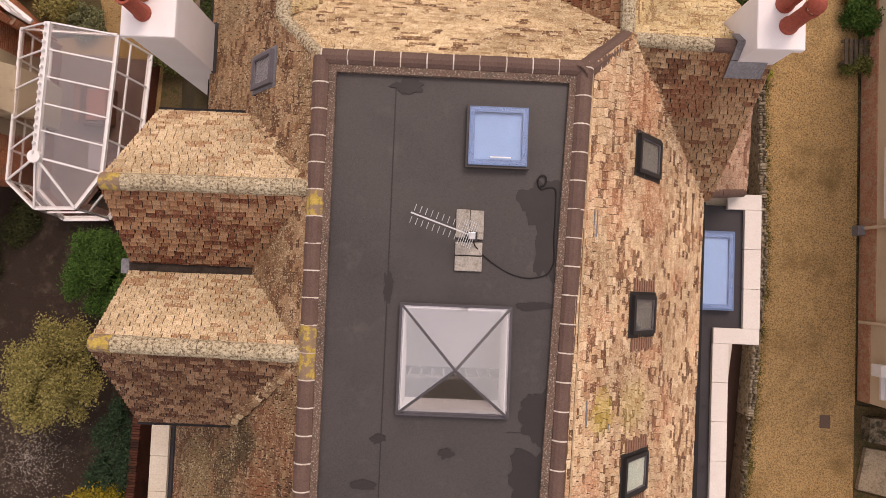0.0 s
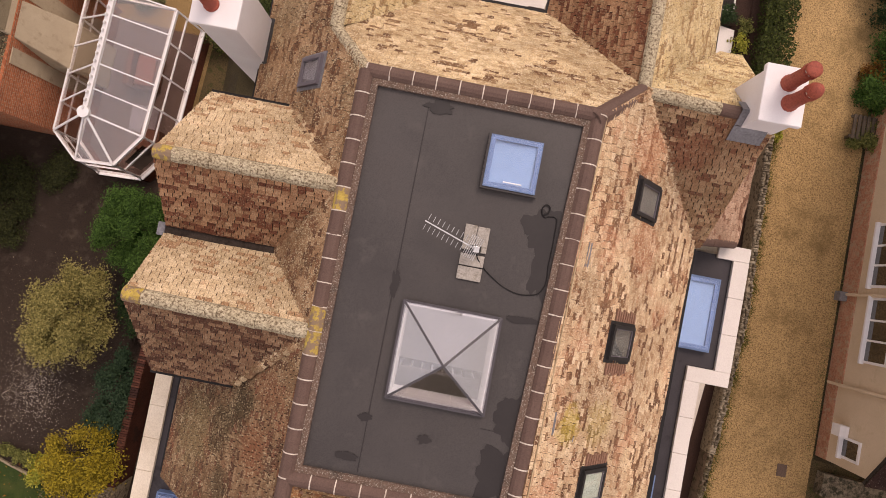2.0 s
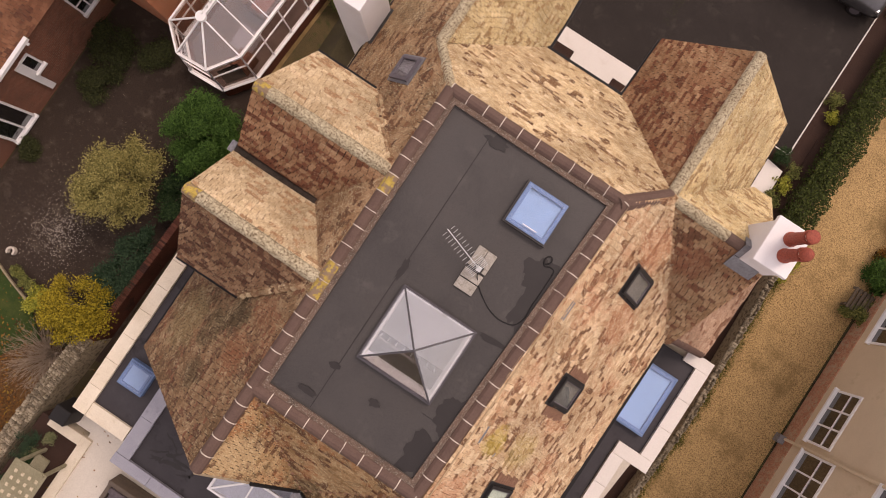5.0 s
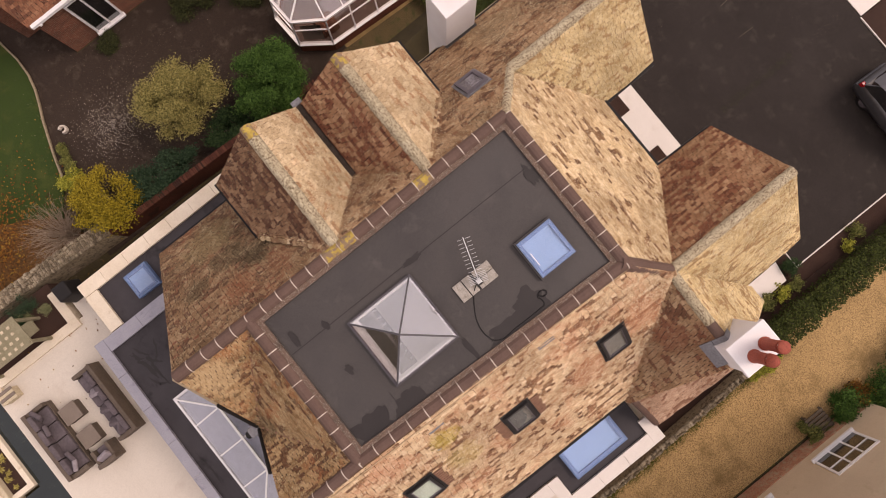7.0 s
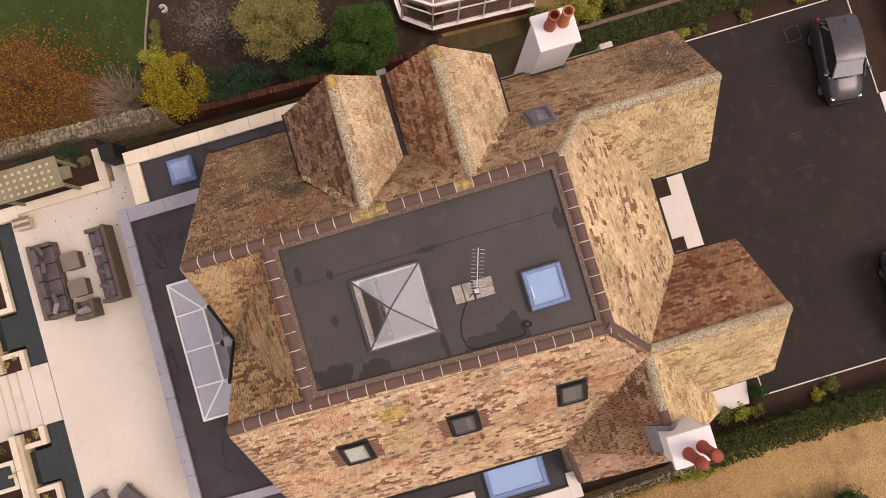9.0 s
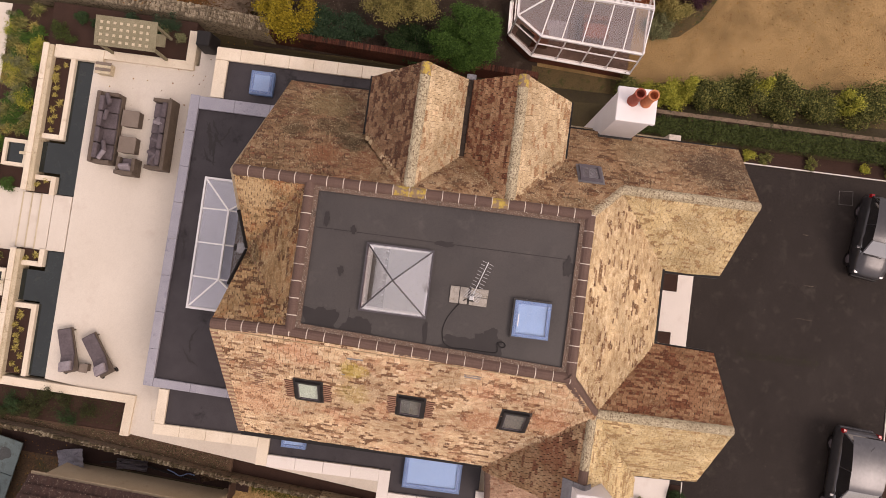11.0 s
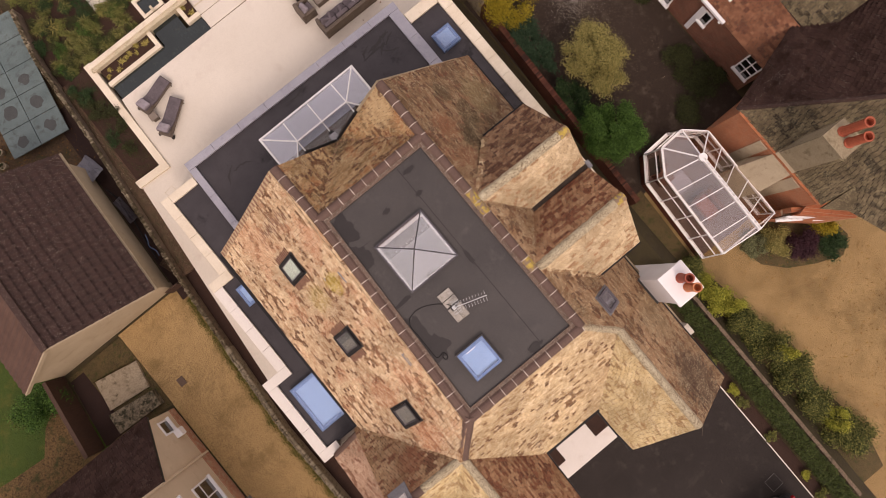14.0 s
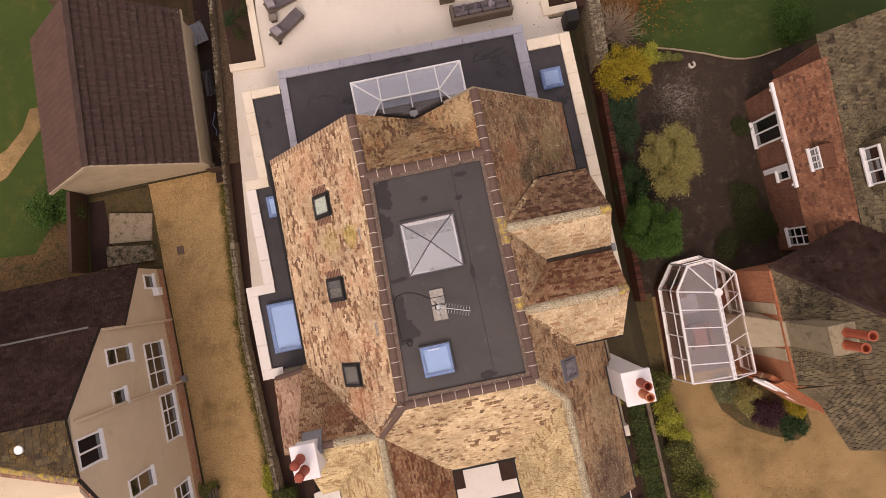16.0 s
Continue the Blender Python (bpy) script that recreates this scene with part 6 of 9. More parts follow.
bx = thing("side_table", (-6.6, -14.25, ZT), "small wooden crate table with straw-coloured slats beside the rill", "side table")
part("body", soft_box(-6.82, -6.40, -14.52, -13.98, ZT, ZT + 0.36, 0.01), M_OLDCOP, bx)
for k in range(4):
    part("slat", soft_box(-6.85 + 0.12 * k, -6.74 + 0.12 * k, -14.56, -13.94, ZT + 0.36, ZT + 0.40, 0.008, 1), (M_STONETABLE, M_OLDCOP)[k % 2], bx)



def arbour():
    """A timber bench with a pierced roof on the raised bed."""
    t = thing("garden_arbour", (-7.8, -12.8, ZT), "grey-green timber garden arbour with a pierced slatted roof", "arbour")
    M = surf("grey_green_timber", [(0.17, 0.15, 0.09), (0.25, 0.22, 0.145)], 30, 3, 0.9, 0.4)
    x0, x1, y0, y1, z = -8.25, -7.35, -14.1, -11.9, ZT
    for x in (x0, x1):
        for y in (y0, y1):
            part("post", box(x - 0.05, x + 0.05, y - 0.05, y + 0.05, z, z + 1.35), M, t)
    part("seat", box(x0, x0 + 0.5, y0, y1, z + 0.4, z + 0.46), M, t)
    roof = part("roof", sheet([(x0 - 0.12, y0 - 0.1, z + 1.42), (x1 + 0.12, y0 - 0.1, z + 1.30), (x1 + 0.12, y1 + 0.1, z + 1.30), (x0 - 0.12, y1 + 0.1, z + 1.42)], 0.04), M, t)
    for i in range(4):
        for j in range(8):
            a, b = x0 + 0.06 + i * 0.24, y0 + 0.08 + j * 0.26
            zz = z + 1.42 - 0.12 * (a - x0 + 0.12) / (x1 - x0 + 0.24) + 0.004
            ob = part("tile_inset", box(a + 0.01, a + 0.11, b + 0.01, b + 0.12, zz, zz + 0.012), M_OLDCOP, roof)
            ob.matrix_parent_inverse = Matrix()


arbour()
bq = thing("covered_barbecue", (-8.15, -10.2, ZT), "barbecue under a black fitted cover", "barbecue")
bm = soft_box(-8.5, -7.8, -10.5, -9.85, ZT, ZT + 1.0, 0.09, 3)
for v in bm.verts:
    k = 1 - 0.16 * (v.co.z - ZT) + 0.04 * math.sin(v.co.x * 31 + v.co.z * 17)
    v.co.x, v.co.y = -8.15 + (v.co.x + 8.15) * k, -10.17 + (v.co.y + 10.17) * k
part("cover", bm, M_PLASTIC, bq, "black fabric cover", smooth=True)


# ------------------------------------------------------------------ boundary walls
def rubble_wall(name, pts, w, z0, z1, label, material=M_STONEWALL, cap=None):
    """A stone wall along a line with upright cap stones."""
    t = thing(name, (*pts[0], z0), label, "wall")
    rng = random.Random(len(pts))
    left, right = [], []
    for i, p in enumerate(pts):
        a, b = Vector(pts[max(0, i - 1)]), Vector(pts[min(len(pts) - 1, i + 1)])
        d = (b - a).normalized()
        s = Vector((-d.y, d.x)) * w / 2
        left.append(tuple(Vector(p) + s)), right.append(tuple(Vector(p) - s))
    part("wall_body", prism(right + left[::-1], z0, z1), material, t)
    verts, faces = [], []
    for a, b in zip(pts, pts[1:]):
        a, b = Vector(a), Vector(b)
        ln, d = (b - a).length, (b - a).normalized()
        s = Vector((-d.y, d.x))
        k = 0.0
        while k < ln:
            g = rng.uniform(0.05, 0.11)
            rows = [(-w * 0.52, w * 0.5)] if rng.random() < 0.35 else [(-w * 0.55, rng.uniform(-0.06, 0.02)), (rng.uniform(0.0, 0.05), w * 0.55)]
            if w > 0.4:
                cuts = [-w * 0.54, rng.uniform(-0.2, -0.1), rng.uniform(-0.02, 0.08), rng.uniform(0.13, 0.2), w * 0.54]
                rows = list(zip(cuts, cuts[1:]))
            for y0, y1 in rows:
                c = a + d * (k + g / 2) + s * ((y0 + y1) / 2 + rng.uniform(-0.02, 0.02))
                hx, hy, hz = g / 2 - 0.003, (y1 - y0) / 2 - 0.003, rng.uniform(0.04, 0.12)
                n0 = len(verts)
                for zz, f in ((z1 - 0.03, 1.0), (z1 + hz * 0.6, 0.95), (z1 + hz, 0.6)):
                    for sx, sy in ((-1, -1), (1, -1), (1, 1), (-1, 1)):
                        q = c + d * sx * hx * f * rng.uniform(0.85, 1.1) + s * sy * hy * f * rng.uniform(0.85, 1.05)
                        verts.append((q.x, q.y, zz))
                for r in (0, 4):
                    for i in range(4):
                        j = (i + 1) % 4
                        faces.append((n0 + r + i, n0 + r + j, n0 + r + 4 + j, n0 + r + 4 + i))
                faces.append((n0 + 8, n0 + 9, n0 + 10, n0 + 11))
            k += g
    tagged(part("cap_stones", (verts, faces), cap or M_CAPSTONE, t), kind="stuff")


M_DRIVEWALL = surf("brown_weathered_wall", [(0.085, 0.055, 0.036), (0.15, 0.10, 0.068), (0.20, 0.145, 0.10)], 16, 2.5, 0.95, 0.8, stain=(0.05, 0.042, 0.022), stain_at=(0.5, 0.65), stain_scale=5)
M_CAPSTONE = pieces("grey_buff_stone", [(0.13, 0.105, 0.075), (0.24, 0.195, 0.14), (0.36, 0.305, 0.225)], fine=50)
M_CAP_MOSS = pieces("mossy_brown_stone", [(0.07, 0.053, 0.034), (0.14, 0.11, 0.07), (0.38, 0.32, 0.235)], fine=30, lichen=(0.05, 0.045, 0.016), lichen_at=(0.50, 0.60), specks=0.7)
rubble_wall("boundary_wall", [(9.12, -3.3), (9.42, 1.0), (9.30, 5.2), (9.2, 8.5)], 0.21, -0.05, 0.80, "low rubble stone boundary wall with upright cap stones")
rubble_wall("boundary_wall", [(7.2, -20.9), (7.75, -18.5), (8.02, -14.5), (8.42, -10.6), (8.86, -6.65), (9.12, -3.32)], 0.16, -0.05, 0.78, "low dark mossy stone boundary wall", M_DRIVEWALL, M_CAP_MOSS)
rubble_wall("garden_boundary_wall", [(-9.75, -18.5), (-9.68, -14.5), (-9.5, -11.0), (-9.30, -8.0)], 0.55, -0.85, 0.55, "broad rubble stone garden wall")


def brick_wall():
    t = thing("brick_garden_wall", (-8.82, -5, -0.8), "red brick garden wall with a brick-on-edge top", "wall")
    a, b = Vector((-9.15, -8.0)), Vector((-8.75, 3.2))
    d = (b - a).normalized()
    m = Matrix.Translation((*a, 0)) @ Matrix.Rotation(math.atan2(d.y, d.x), 4, "Z")
    part("wall_body", box(0, (b - a).length, -0.11, 0.11, -0.85, 0.28, m=m), M_BRICK_D, t)
    me = bpy.data.meshes.new("brick")
    bm = soft_box(-0.032, 0.032, -0.125, 0.125, 0, 0.11, 0.006, 1)
    bm.to_mesh(me)
    bm.free()
    me.materials.append(M_BRICK_D)
    n = int((b - a).length / 0.078)
    for k in range(n):
        ob = hold(new("brick", me), t)
        ob.matrix_basis = m @ Matrix.Translation((0.04 + k * 0.078, 0, 0.28)) @ Matrix.Rotation(random.uniform(-0.04, 0.04), 4, "Z")


brick_wall()
tagged(solid("drive_wall", box(-7.98, -7.82, 6.2, 19, -0.85, 0.42), M_DRIVEWALL), "low brown wall behind the hedge", "wall")
for n, x0, x1, y0, y1 in (("kerb", 7.69, 7.73, 11.0, 18.6), ("kerb", -6.35, -6.31, 8.6, 18.9), ("kerb", 6.9, 7.74, 10.96, 11.0), ("kerb", -6.3, -2.2, 18.87, 18.91), ("kerb", 2.03, 5.0, 18.9, 18.94)):
    tagged(solid("kerb", box(x0, x1, y0, y1, -0.05, 0.07), M_PALESTONE), "thin pale stone kerb along the drive", "kerb", kind="structure")
for pts in ([(-6.9, 6.0), (-6.36, 6.0), (-6.36, 19), (-6.9, 19)], [(7.74, 7.4), (8.35, 7.4), (8.6, 19), (7.74, 19)]):
    tagged(solid("bed_soil", prism(pts, -0.1, 0.03), M_BARK), "red-brown bark mulch bed beside the drive", "soil", kind="structure")
tagged(solid("bed_soil", prism([(2.05, 18.95), (7.7, 18.7), (7.7, 22), (2.05, 22)], -0.1, 0.03), M_BARK), "red-brown bark mulch bed beside the drive", "soil", kind="structure")
paving("doorstep", [(-0.68, 8.0), (0.98, 8.0), (0.98, 9.86), (1.58, 9.86), (1.58, 10.52), (-1.5, 10.52), (-1.5, 9.9), (-0.68, 9.9)], 0.09, material=M_PALESTONE, label="pale stone doorstep between the wings")
for x0, x1, y0, y1 in ((-1.46, -0.69, 7.5, 9.89), (0.99, 1.57, 7.5, 9.85)):
    tagged(solid("doormat", box(x0, x1, y0, y1, 0.0, 0.11), M_BARK), "dark planting pocket beside the doorstep", "planting pocket", kind="structure")
paving("side_step", [(5.6, 8.3), (7.86, 8.7), (7.84, 10.34), (7.03, 10.47), (5.6, 10.4)], 0.1, material=M_PALESTONE, label="pale stone side doorstep")
tagged(solid("planting_pocket", box(7.05, 7.84, 10.49, 10.98, -0.1, 0.06), M_BARK), "dark planting pocket beside the side doorstep", "planting pocket", kind="structure")
tagged(solid("bed_soil", prism([(-7.5, 18.95), (-2.25, 18.95), (-2.25, 22), (-7.5, 22)], -0.1, 0.03), M_BARK), "red-brown bark mulch bed beside the drive", "soil", kind="structure")
tagged(solid("bed_soil", prism([(-2.2, 20.4), (2.0, 20.45), (2.0, 22), (-2.2, 22)], -0.1, 0.03), M_BARK), "red-brown bark mulch bed beside the drive", "soil", kind="structure")
paving("far_paving", [(-2.2, 18.95), (2.0, 18.98), (2.0, 20.35), (-2.2, 20.3)], 0.05, material=M_PALESTONE, label="pale stone paving beyond the drive")


# ------------------------------------------------------------------ cars
def car(m, paint, label, L=3.75, W=1.68, H=1.48):
    """A hatchback: lower body, cabin glass, roof, wheels, lamps."""
    t = thing("car", label=label, category="car", group="parked cars")
    # stations along the length: x, half width, height of the shoulder
    st = [(-0.50, 0.36, 0.62), (-0.485, 0.43, 0.80), (-0.44, 0.475, 0.92), (-0.30, 0.495, 0.95), (0.0, 0.50, 0.93), (0.20, 0.495, 0.90), (0.34, 0.475, 0.84), (0.44, 0.43, 0.74), (0.485, 0.37, 0.62), (0.50, 0.30, 0.50)]
    bm = bmesh.new()
    rows = []
    for x, w, z in st:
        w *= W
        rows.append([bm.verts.new((x * L, y, zz)) for y, zz in ((-w * 0.90, 0.22), (-w, 0.45), (-w * 0.985, z * 0.86), (-w * 0.90, z), (-w * 0.45, z + 0.035), (0, z + 0.045), (w * 0.45, z + 0.035), (w * 0.90, z), (w * 0.985, z * 0.86), (w, 0.45), (w * 0.90, 0.22))])
    for a, b in zip(rows, rows[1:]):
        for k in range(10):
            bm.faces.new((a[k], a[k + 1], b[k + 1], b[k]))
        bm.faces.new((a[0], b[0], b[10], a[10]))
    bm.faces.new(rows[0]), bm.faces.new(rows[-1][::-1])
    part("body", bm, paint, t, smooth=True)
    q = H / 1.48
    cab = [(-0.455, 0.40, 0.92), (-0.38, 0.385, 1.34 * q), (-0.05, 0.39, H), (0.085, 0.375, 1.40 * q), (0.24, 0.43, 0.95)]
    bm = bmesh.new()
    rows = [[bm.verts.new((x * L, s * w * W, z)) for s in (-1, -0.5, 0, 0.5, 1)] for x, w, z in cab]
    base = [[bm.verts.new((x * L, s * 0.455 * W, 0.90)) for s in (-1, 1)] for x, w, z in cab]
    for a, b in zip(rows, rows[1:]):
        for k in range(4):
            bm.faces.new((a[k], a[k + 1], b[k + 1], b[k]))
    for k in range(len(cab) - 1):
        bm.faces.new((base[k][0], rows[k][0], rows[k + 1][0], base[k + 1][0]))
        bm.faces.new((base[k][1], base[k + 1][1], rows[k + 1][4], rows[k][4]))
    part("cabin_glass", bm, M_CARGLASS, t, "dark tinted glass")
    bm = bmesh.new()
    rows = [[bm.verts.new((x * L, s * w * W, z + 0.012 * (1 - s * s) + 0.008)) for s in (-1, -0.5, 0, 0.5, 1)] for x, w, z in ((0.088, 0.375, 1.40 * q), (0.15, 0.40, 1.235 * q), (0.238, 0.435, 0.965))]
    for a, b in zip(rows, rows[1:]):
        for k in range(4):
            bm.faces.new((a[k], a[k + 1], b[k + 1], b[k]))
    part("windscreen", bm, M_SCREEN, t, "bright sky-reflecting windscreen", smooth=True)
    bm = bmesh.new()
    top = [(-0.455, 0.37, 1.20 * q), (-0.42, 0.39, 1.31 * q), (-0.36, 0.40, 1.38 * q), (-0.26, 0.405, 1.45 * q), (-0.12, 0.405, H + 0.01), (0.02, 0.395, H - 0.015), (0.075, 0.38, 1.425 * q), (0.092, 0.365, 1.40 * q)]
    rows = [[bm.verts.new((x * L, s * w * W, z + 0.012 + 0.03 * (1 - s * s))) for s in (-1, -0.5, 0, 0.5, 1)] for x, w, z in top]
    for a, b in zip(rows, rows[1:]):
        for k in range(4):
            bm.faces.new((a[k], a[k + 1], b[k + 1], b[k]))
    part("roof", bm, paint, t, smooth=True)
    for s in (-1, 1):
        for (xa, za), (xb, zb) in (((0.09, 1.42 * q), (0.27, 0.94)), ((-0.38, 1.34 * q), (-0.46, 0.93)), ((-0.10, 1.45 * q), (-0.11, 0.93))):
            part("pillar", bar((xa * L, s * 0.385 * W, za), (xb * L, s * 0.44 * W, zb), 0.05, 0.04), paint, t)
        part("mirror", soft_box(0.17 * L, 0.20 * L, s * 0.58 * W - 0.08, s * 0.58 * W + 0.08, 0.92, 1.05, 0.02), paint, t)
        part("headlamp", soft_box(0.43 * L, 0.475 * L, s * 0.355 * W - 0.07, s * 0.355 * W + 0.07, 0.60, 0.70, 0.03), M_ALU, t)
        part("tail_lamp", soft_box(-0.495 * L, -0.45 * L, s * 0.41 * W - 0.07, s * 0.41 * W + 0.07, 0.70, 0.86, 0.02), M_TAIL, t)
        for x in (-0.30, 0.31):
            wh = part("wheel", rod((x * L, s * (W / 2 - 0.26), 0.29), (x * L, s * (W / 2 - 0.07), 0.29), 0.29, sides=22), M_PLASTIC, t)
            part("rim", rod((x * L, s * (W / 2 - 0.11), 0.29), (x * L, s * (W / 2 - 0.062), 0.29), 0.18, sides=10), M_GREYFRAME, wh).matrix_parent_inverse = Matrix()
    part("bumper", soft_box(0.44 * L, 0.515 * L, -0.36 * W, 0.36 * W, 0.28, 0.46, 0.04), M_PLASTIC, t)
    part("bumper", soft_box(-0.51 * L, -0.45 * L, -0.40 * W, 0.40 * W, 0.30, 0.52, 0.04), paint, t)
    part("windscreen_wiper", bar((0.25 * L, -0.35 * W, 0.99), (0.255 * L, 0.1 * W, 1.0), 0.03, 0.02), M_PLASTIC, t)
    part("roof_aerial", rod((-0.33 * L, 0, 1.40 * q), (-0.39 * L, 0, 1.58 * q), 0.008), M_PLASTIC, t)
    t.matrix_basis = m
    return t


M_CARGLASS = plain("dark_car_glass", (0.010, 0.011, 0.013), 0.04, spec=1.0)
M_CARGLASS.node_tree.nodes["Principled BSDF"].inputs["IOR"].default_value = 1.8
M_SCREEN = plain("windscreen_glass", (0.05, 0.05, 0.055), 0.05, spec=1.0)
M_SCREEN.node_tree.nodes["Principled BSDF"].inputs["IOR"].default_value = 2.3
M_TAIL = plain("red_tail_lamp", (0.35, 0.008, 0.012), 0.2)
M_PAINT = plain("grey_car_paint", (0.062, 0.060, 0.065), 0.30, 0.5)
M_PAINT2 = plain("dark_grey_car_paint", (0.10, 0.098, 0.105), 0.32, 0.5)
car(pose(-3.85, 17.36, 0.02, 0, 0, -7), M_PAINT, "dark metallic grey hatchback parked at the edge of the drive", 3.3, 1.46, 1.36)
car(pose(5.7, 17.36, 0.02, 0, 0, -3), M_PAINT2, "dark grey hatchback parked on the drive")


# ------------------------------------------------------------------ neighbouring buildings
def window_on(parent, axis, at, a0, a1, z0, z1, face, cols, rows, name="window", dark=M_CARGLASS, proud=0.05):
    """A white window set on an upright wall: axis 'x' means the wall stands at x = at and faces the way of face (-1 or 1)."""
    def put(b0, b1, c0, c1, d0, d1):
        lo, hi = sorted((at + face * d0, at + face * d1))
        return box(lo, hi, b0, b1, c0, c1)
    w = part(name, put(a0, a1, z0, z1, -0.02, 0.012), dark, parent, "dark window pane")
    obs = []
    t = 0.075
    for b0, b1, c0, c1 in ((a0 - t, a1 + t, z1, z1 + t), (a0 - t, a0, z0, z1), (a1, a1 + t, z0, z1)):
        obs.append(part("frame", put(b0, b1, c0, c1, -0.02, proud), M_WHITE, w))
    obs.append(part("sill", put(a0 - t - 0.04, a1 + t + 0.04, z0 - t, z0, -0.02, proud + 0.09), M_WHITE, w))
    for k in range(1, cols):
        p = a0 + (a1 - a0) * k / cols
        obs.append(part("mullion", put(p - 0.03, p + 0.03, z0, z1, 0.013, proud - 0.01), M_WHITE, w))
    for k in range(1, rows):
        p = z0 + (z1 - z0) * (0.62 if rows == 2 else k / rows)
        obs.append(part("transom", put(a0, a1, p - 0.025, p + 0.025, 0.013, proud - 0.014), M_WHITE, w))
    for ob in obs:
        ob.matrix_parent_inverse = Matrix()
    return w


def upright(pts, x, thick, bm=None):
    """A wall of outline (y, z) standing at x, its body behind it."""
    bm = bm or bmesh.new()
    a, b = [bm.verts.new((x, *p)) for p in pts], [bm.verts.new((x + thick, *p)) for p in pts]
    bm.faces.new(a), bm.faces.new(b[::-1])
    for i in range(len(pts)):
        j = (i + 1) % len(pts)
        bm.faces.new((a[i], a[j], b[j], b[i]))
    return bm


def cream_house():
    t = thing("cream_house", (16, 3, 0), "cream rendered house with white windows and dark tiled roofs", "house")
    X = 12.85
    part("wall", upright([(-0.5, 0.6), (-0.5, 6.0), (-0.1, 6.25), (1.9, 8.35), (4.6, 8.5), (7.2, 6.4), (9.6, 4.0), (9.6, 0.6)], X, 8.0), M_CREAM, t, "cream rendered gable wall")
    part("wall", upright([(-2.85, 0), (-2.85, 2.45), (-0.5, 4.2), (-0.5, 0)], X, 8.0), M_CREAM, t, "cream rendered side wall")
    part("plinth", box(X - 0.04, X + 0.3, -0.5, 9.6, 0, 0.7), M_PLINTH, t, "worn red plinth")
    part("plinth", box(X - 0.04, X + 0.3, -2.85, -0.5, 0, 0.5), M_PLINTH, t, "worn red plinth")
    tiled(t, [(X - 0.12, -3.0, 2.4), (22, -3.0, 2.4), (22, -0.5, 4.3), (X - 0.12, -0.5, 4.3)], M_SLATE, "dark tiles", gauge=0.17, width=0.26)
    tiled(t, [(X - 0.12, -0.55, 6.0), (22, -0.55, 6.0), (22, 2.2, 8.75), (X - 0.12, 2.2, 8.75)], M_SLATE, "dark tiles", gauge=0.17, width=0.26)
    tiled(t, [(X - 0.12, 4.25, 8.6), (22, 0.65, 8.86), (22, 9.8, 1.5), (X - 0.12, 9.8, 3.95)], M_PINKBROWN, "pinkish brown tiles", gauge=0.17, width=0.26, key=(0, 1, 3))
    tiled(t, [(X - 0.12, 2.2, 8.78), (18.0, 2.2, 8.80), (X - 0.12, 4.2, 8.62)], M_YMOSS, "mossy tiles with yellow lichen", gauge=0.2, width=0.26)
    ridge_run(t, (X - 0.1, 4.24, 8.66), (18, 2.2, 8.82), M_YELLOW, False, 0.45, 0.12)
    part("white_dish", rod((14.32, 2.85, 8.7), (14.32, 2.85, 8.84), 0.14, sides=20), M_WHITE, t)
    part("gutter", bar((X + 0.3, -0.62, 5.98), (18.2, -0.62, 5.9), 0.09, 0.09), M_IRON_G, t)
    for y, z0, z1 in ((-0.45, 0.1, 6.1), (2.42, 0.0, 8.2)):
        part("downpipe", rod((X - 0.07, y, z0), (X - 0.07, y, z1), 0.05), M_CREAM, t)
    part("drain_box", soft_box(X - 0.28, X - 0.02, 2.2, 2.5, 0.0, 0.3, 0.02), M_LEAD, t, "grey drain box")
    part("flue_box", soft_box(X - 0.3, X - 0.02, -1.95, -1.6, 0.95, 1.35, 0.02), M_WHITE, t, "white flue box")
    for y0, y1, z0, z1, c, r in ((-2.5, -2.0, 1.15, 1.85, 1, 1), (0.35, 0.88, 4.1, 5.7, 1, 2), (0.45, 2.3, 1.45, 2.9, 3, 2), (1.9, 2.36, 4.98, 5.75, 1, 1), (2.75, 4.6, 1.25, 2.35, 3, 2), (3.05, 3.93, 7.0, 8.25, 2, 1), (5.22, 5.8, 4.1, 5.7, 1, 2), (6.6, 8.2, 1.3, 2.5, 3, 2)):
        window_on(t, "x", X, y0, y1, z0, z1, -1, c, r)


# Lighter copy of the barn tile for its sunward side: light in the colour.
M_PANTILE_E = surf("sunlit_side_pantile", [(0.066, 0.033, 0.024), (0.11, 0.058, 0.041)], 40, 1.2, 0.8, 0.4, stain=(0.07, 0.034, 0.026), stain_at=(0.55, 0.7))
M_STACK = surf("lichened_render", [(0.22, 0.175, 0.11), (0.31, 0.25, 0.165)], 30, 1.5, 0.9, 0.4, stain=(0.16, 0.12, 0.07), stain_at=(0.54, 0.68))
M_BREAST = surf("worn_cream_render", [(0.36, 0.285, 0.195), (0.45, 0.365, 0.255)], 40, 1.2, 0.9, 0.3, 0.006, stain=(0.24, 0.18, 0.115), stain_at=(0.55, 0.75), grain=0.2)
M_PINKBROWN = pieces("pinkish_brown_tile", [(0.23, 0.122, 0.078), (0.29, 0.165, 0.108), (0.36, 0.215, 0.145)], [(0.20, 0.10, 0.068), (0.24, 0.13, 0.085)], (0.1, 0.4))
M_YMOSS = pieces("yellow_mossy_tile", [(0.035, 0.025, 0.018), (0.06, 0.045, 0.03), (0.10, 0.08, 0.05)], lichen=(0.40, 0.24, 0.05), lichen_at=(0.545, 0.60), specks=0.7)
M_PLINTH = surf("worn_red_plinth", [(0.33, 0.115, 0.062), (0.46, 0.25, 0.16)], 18, 2.5, 0.9, 0.6, stain=(0.40, 0.31, 0.21), stain_at=(0.5, 0.65))
cream_house()


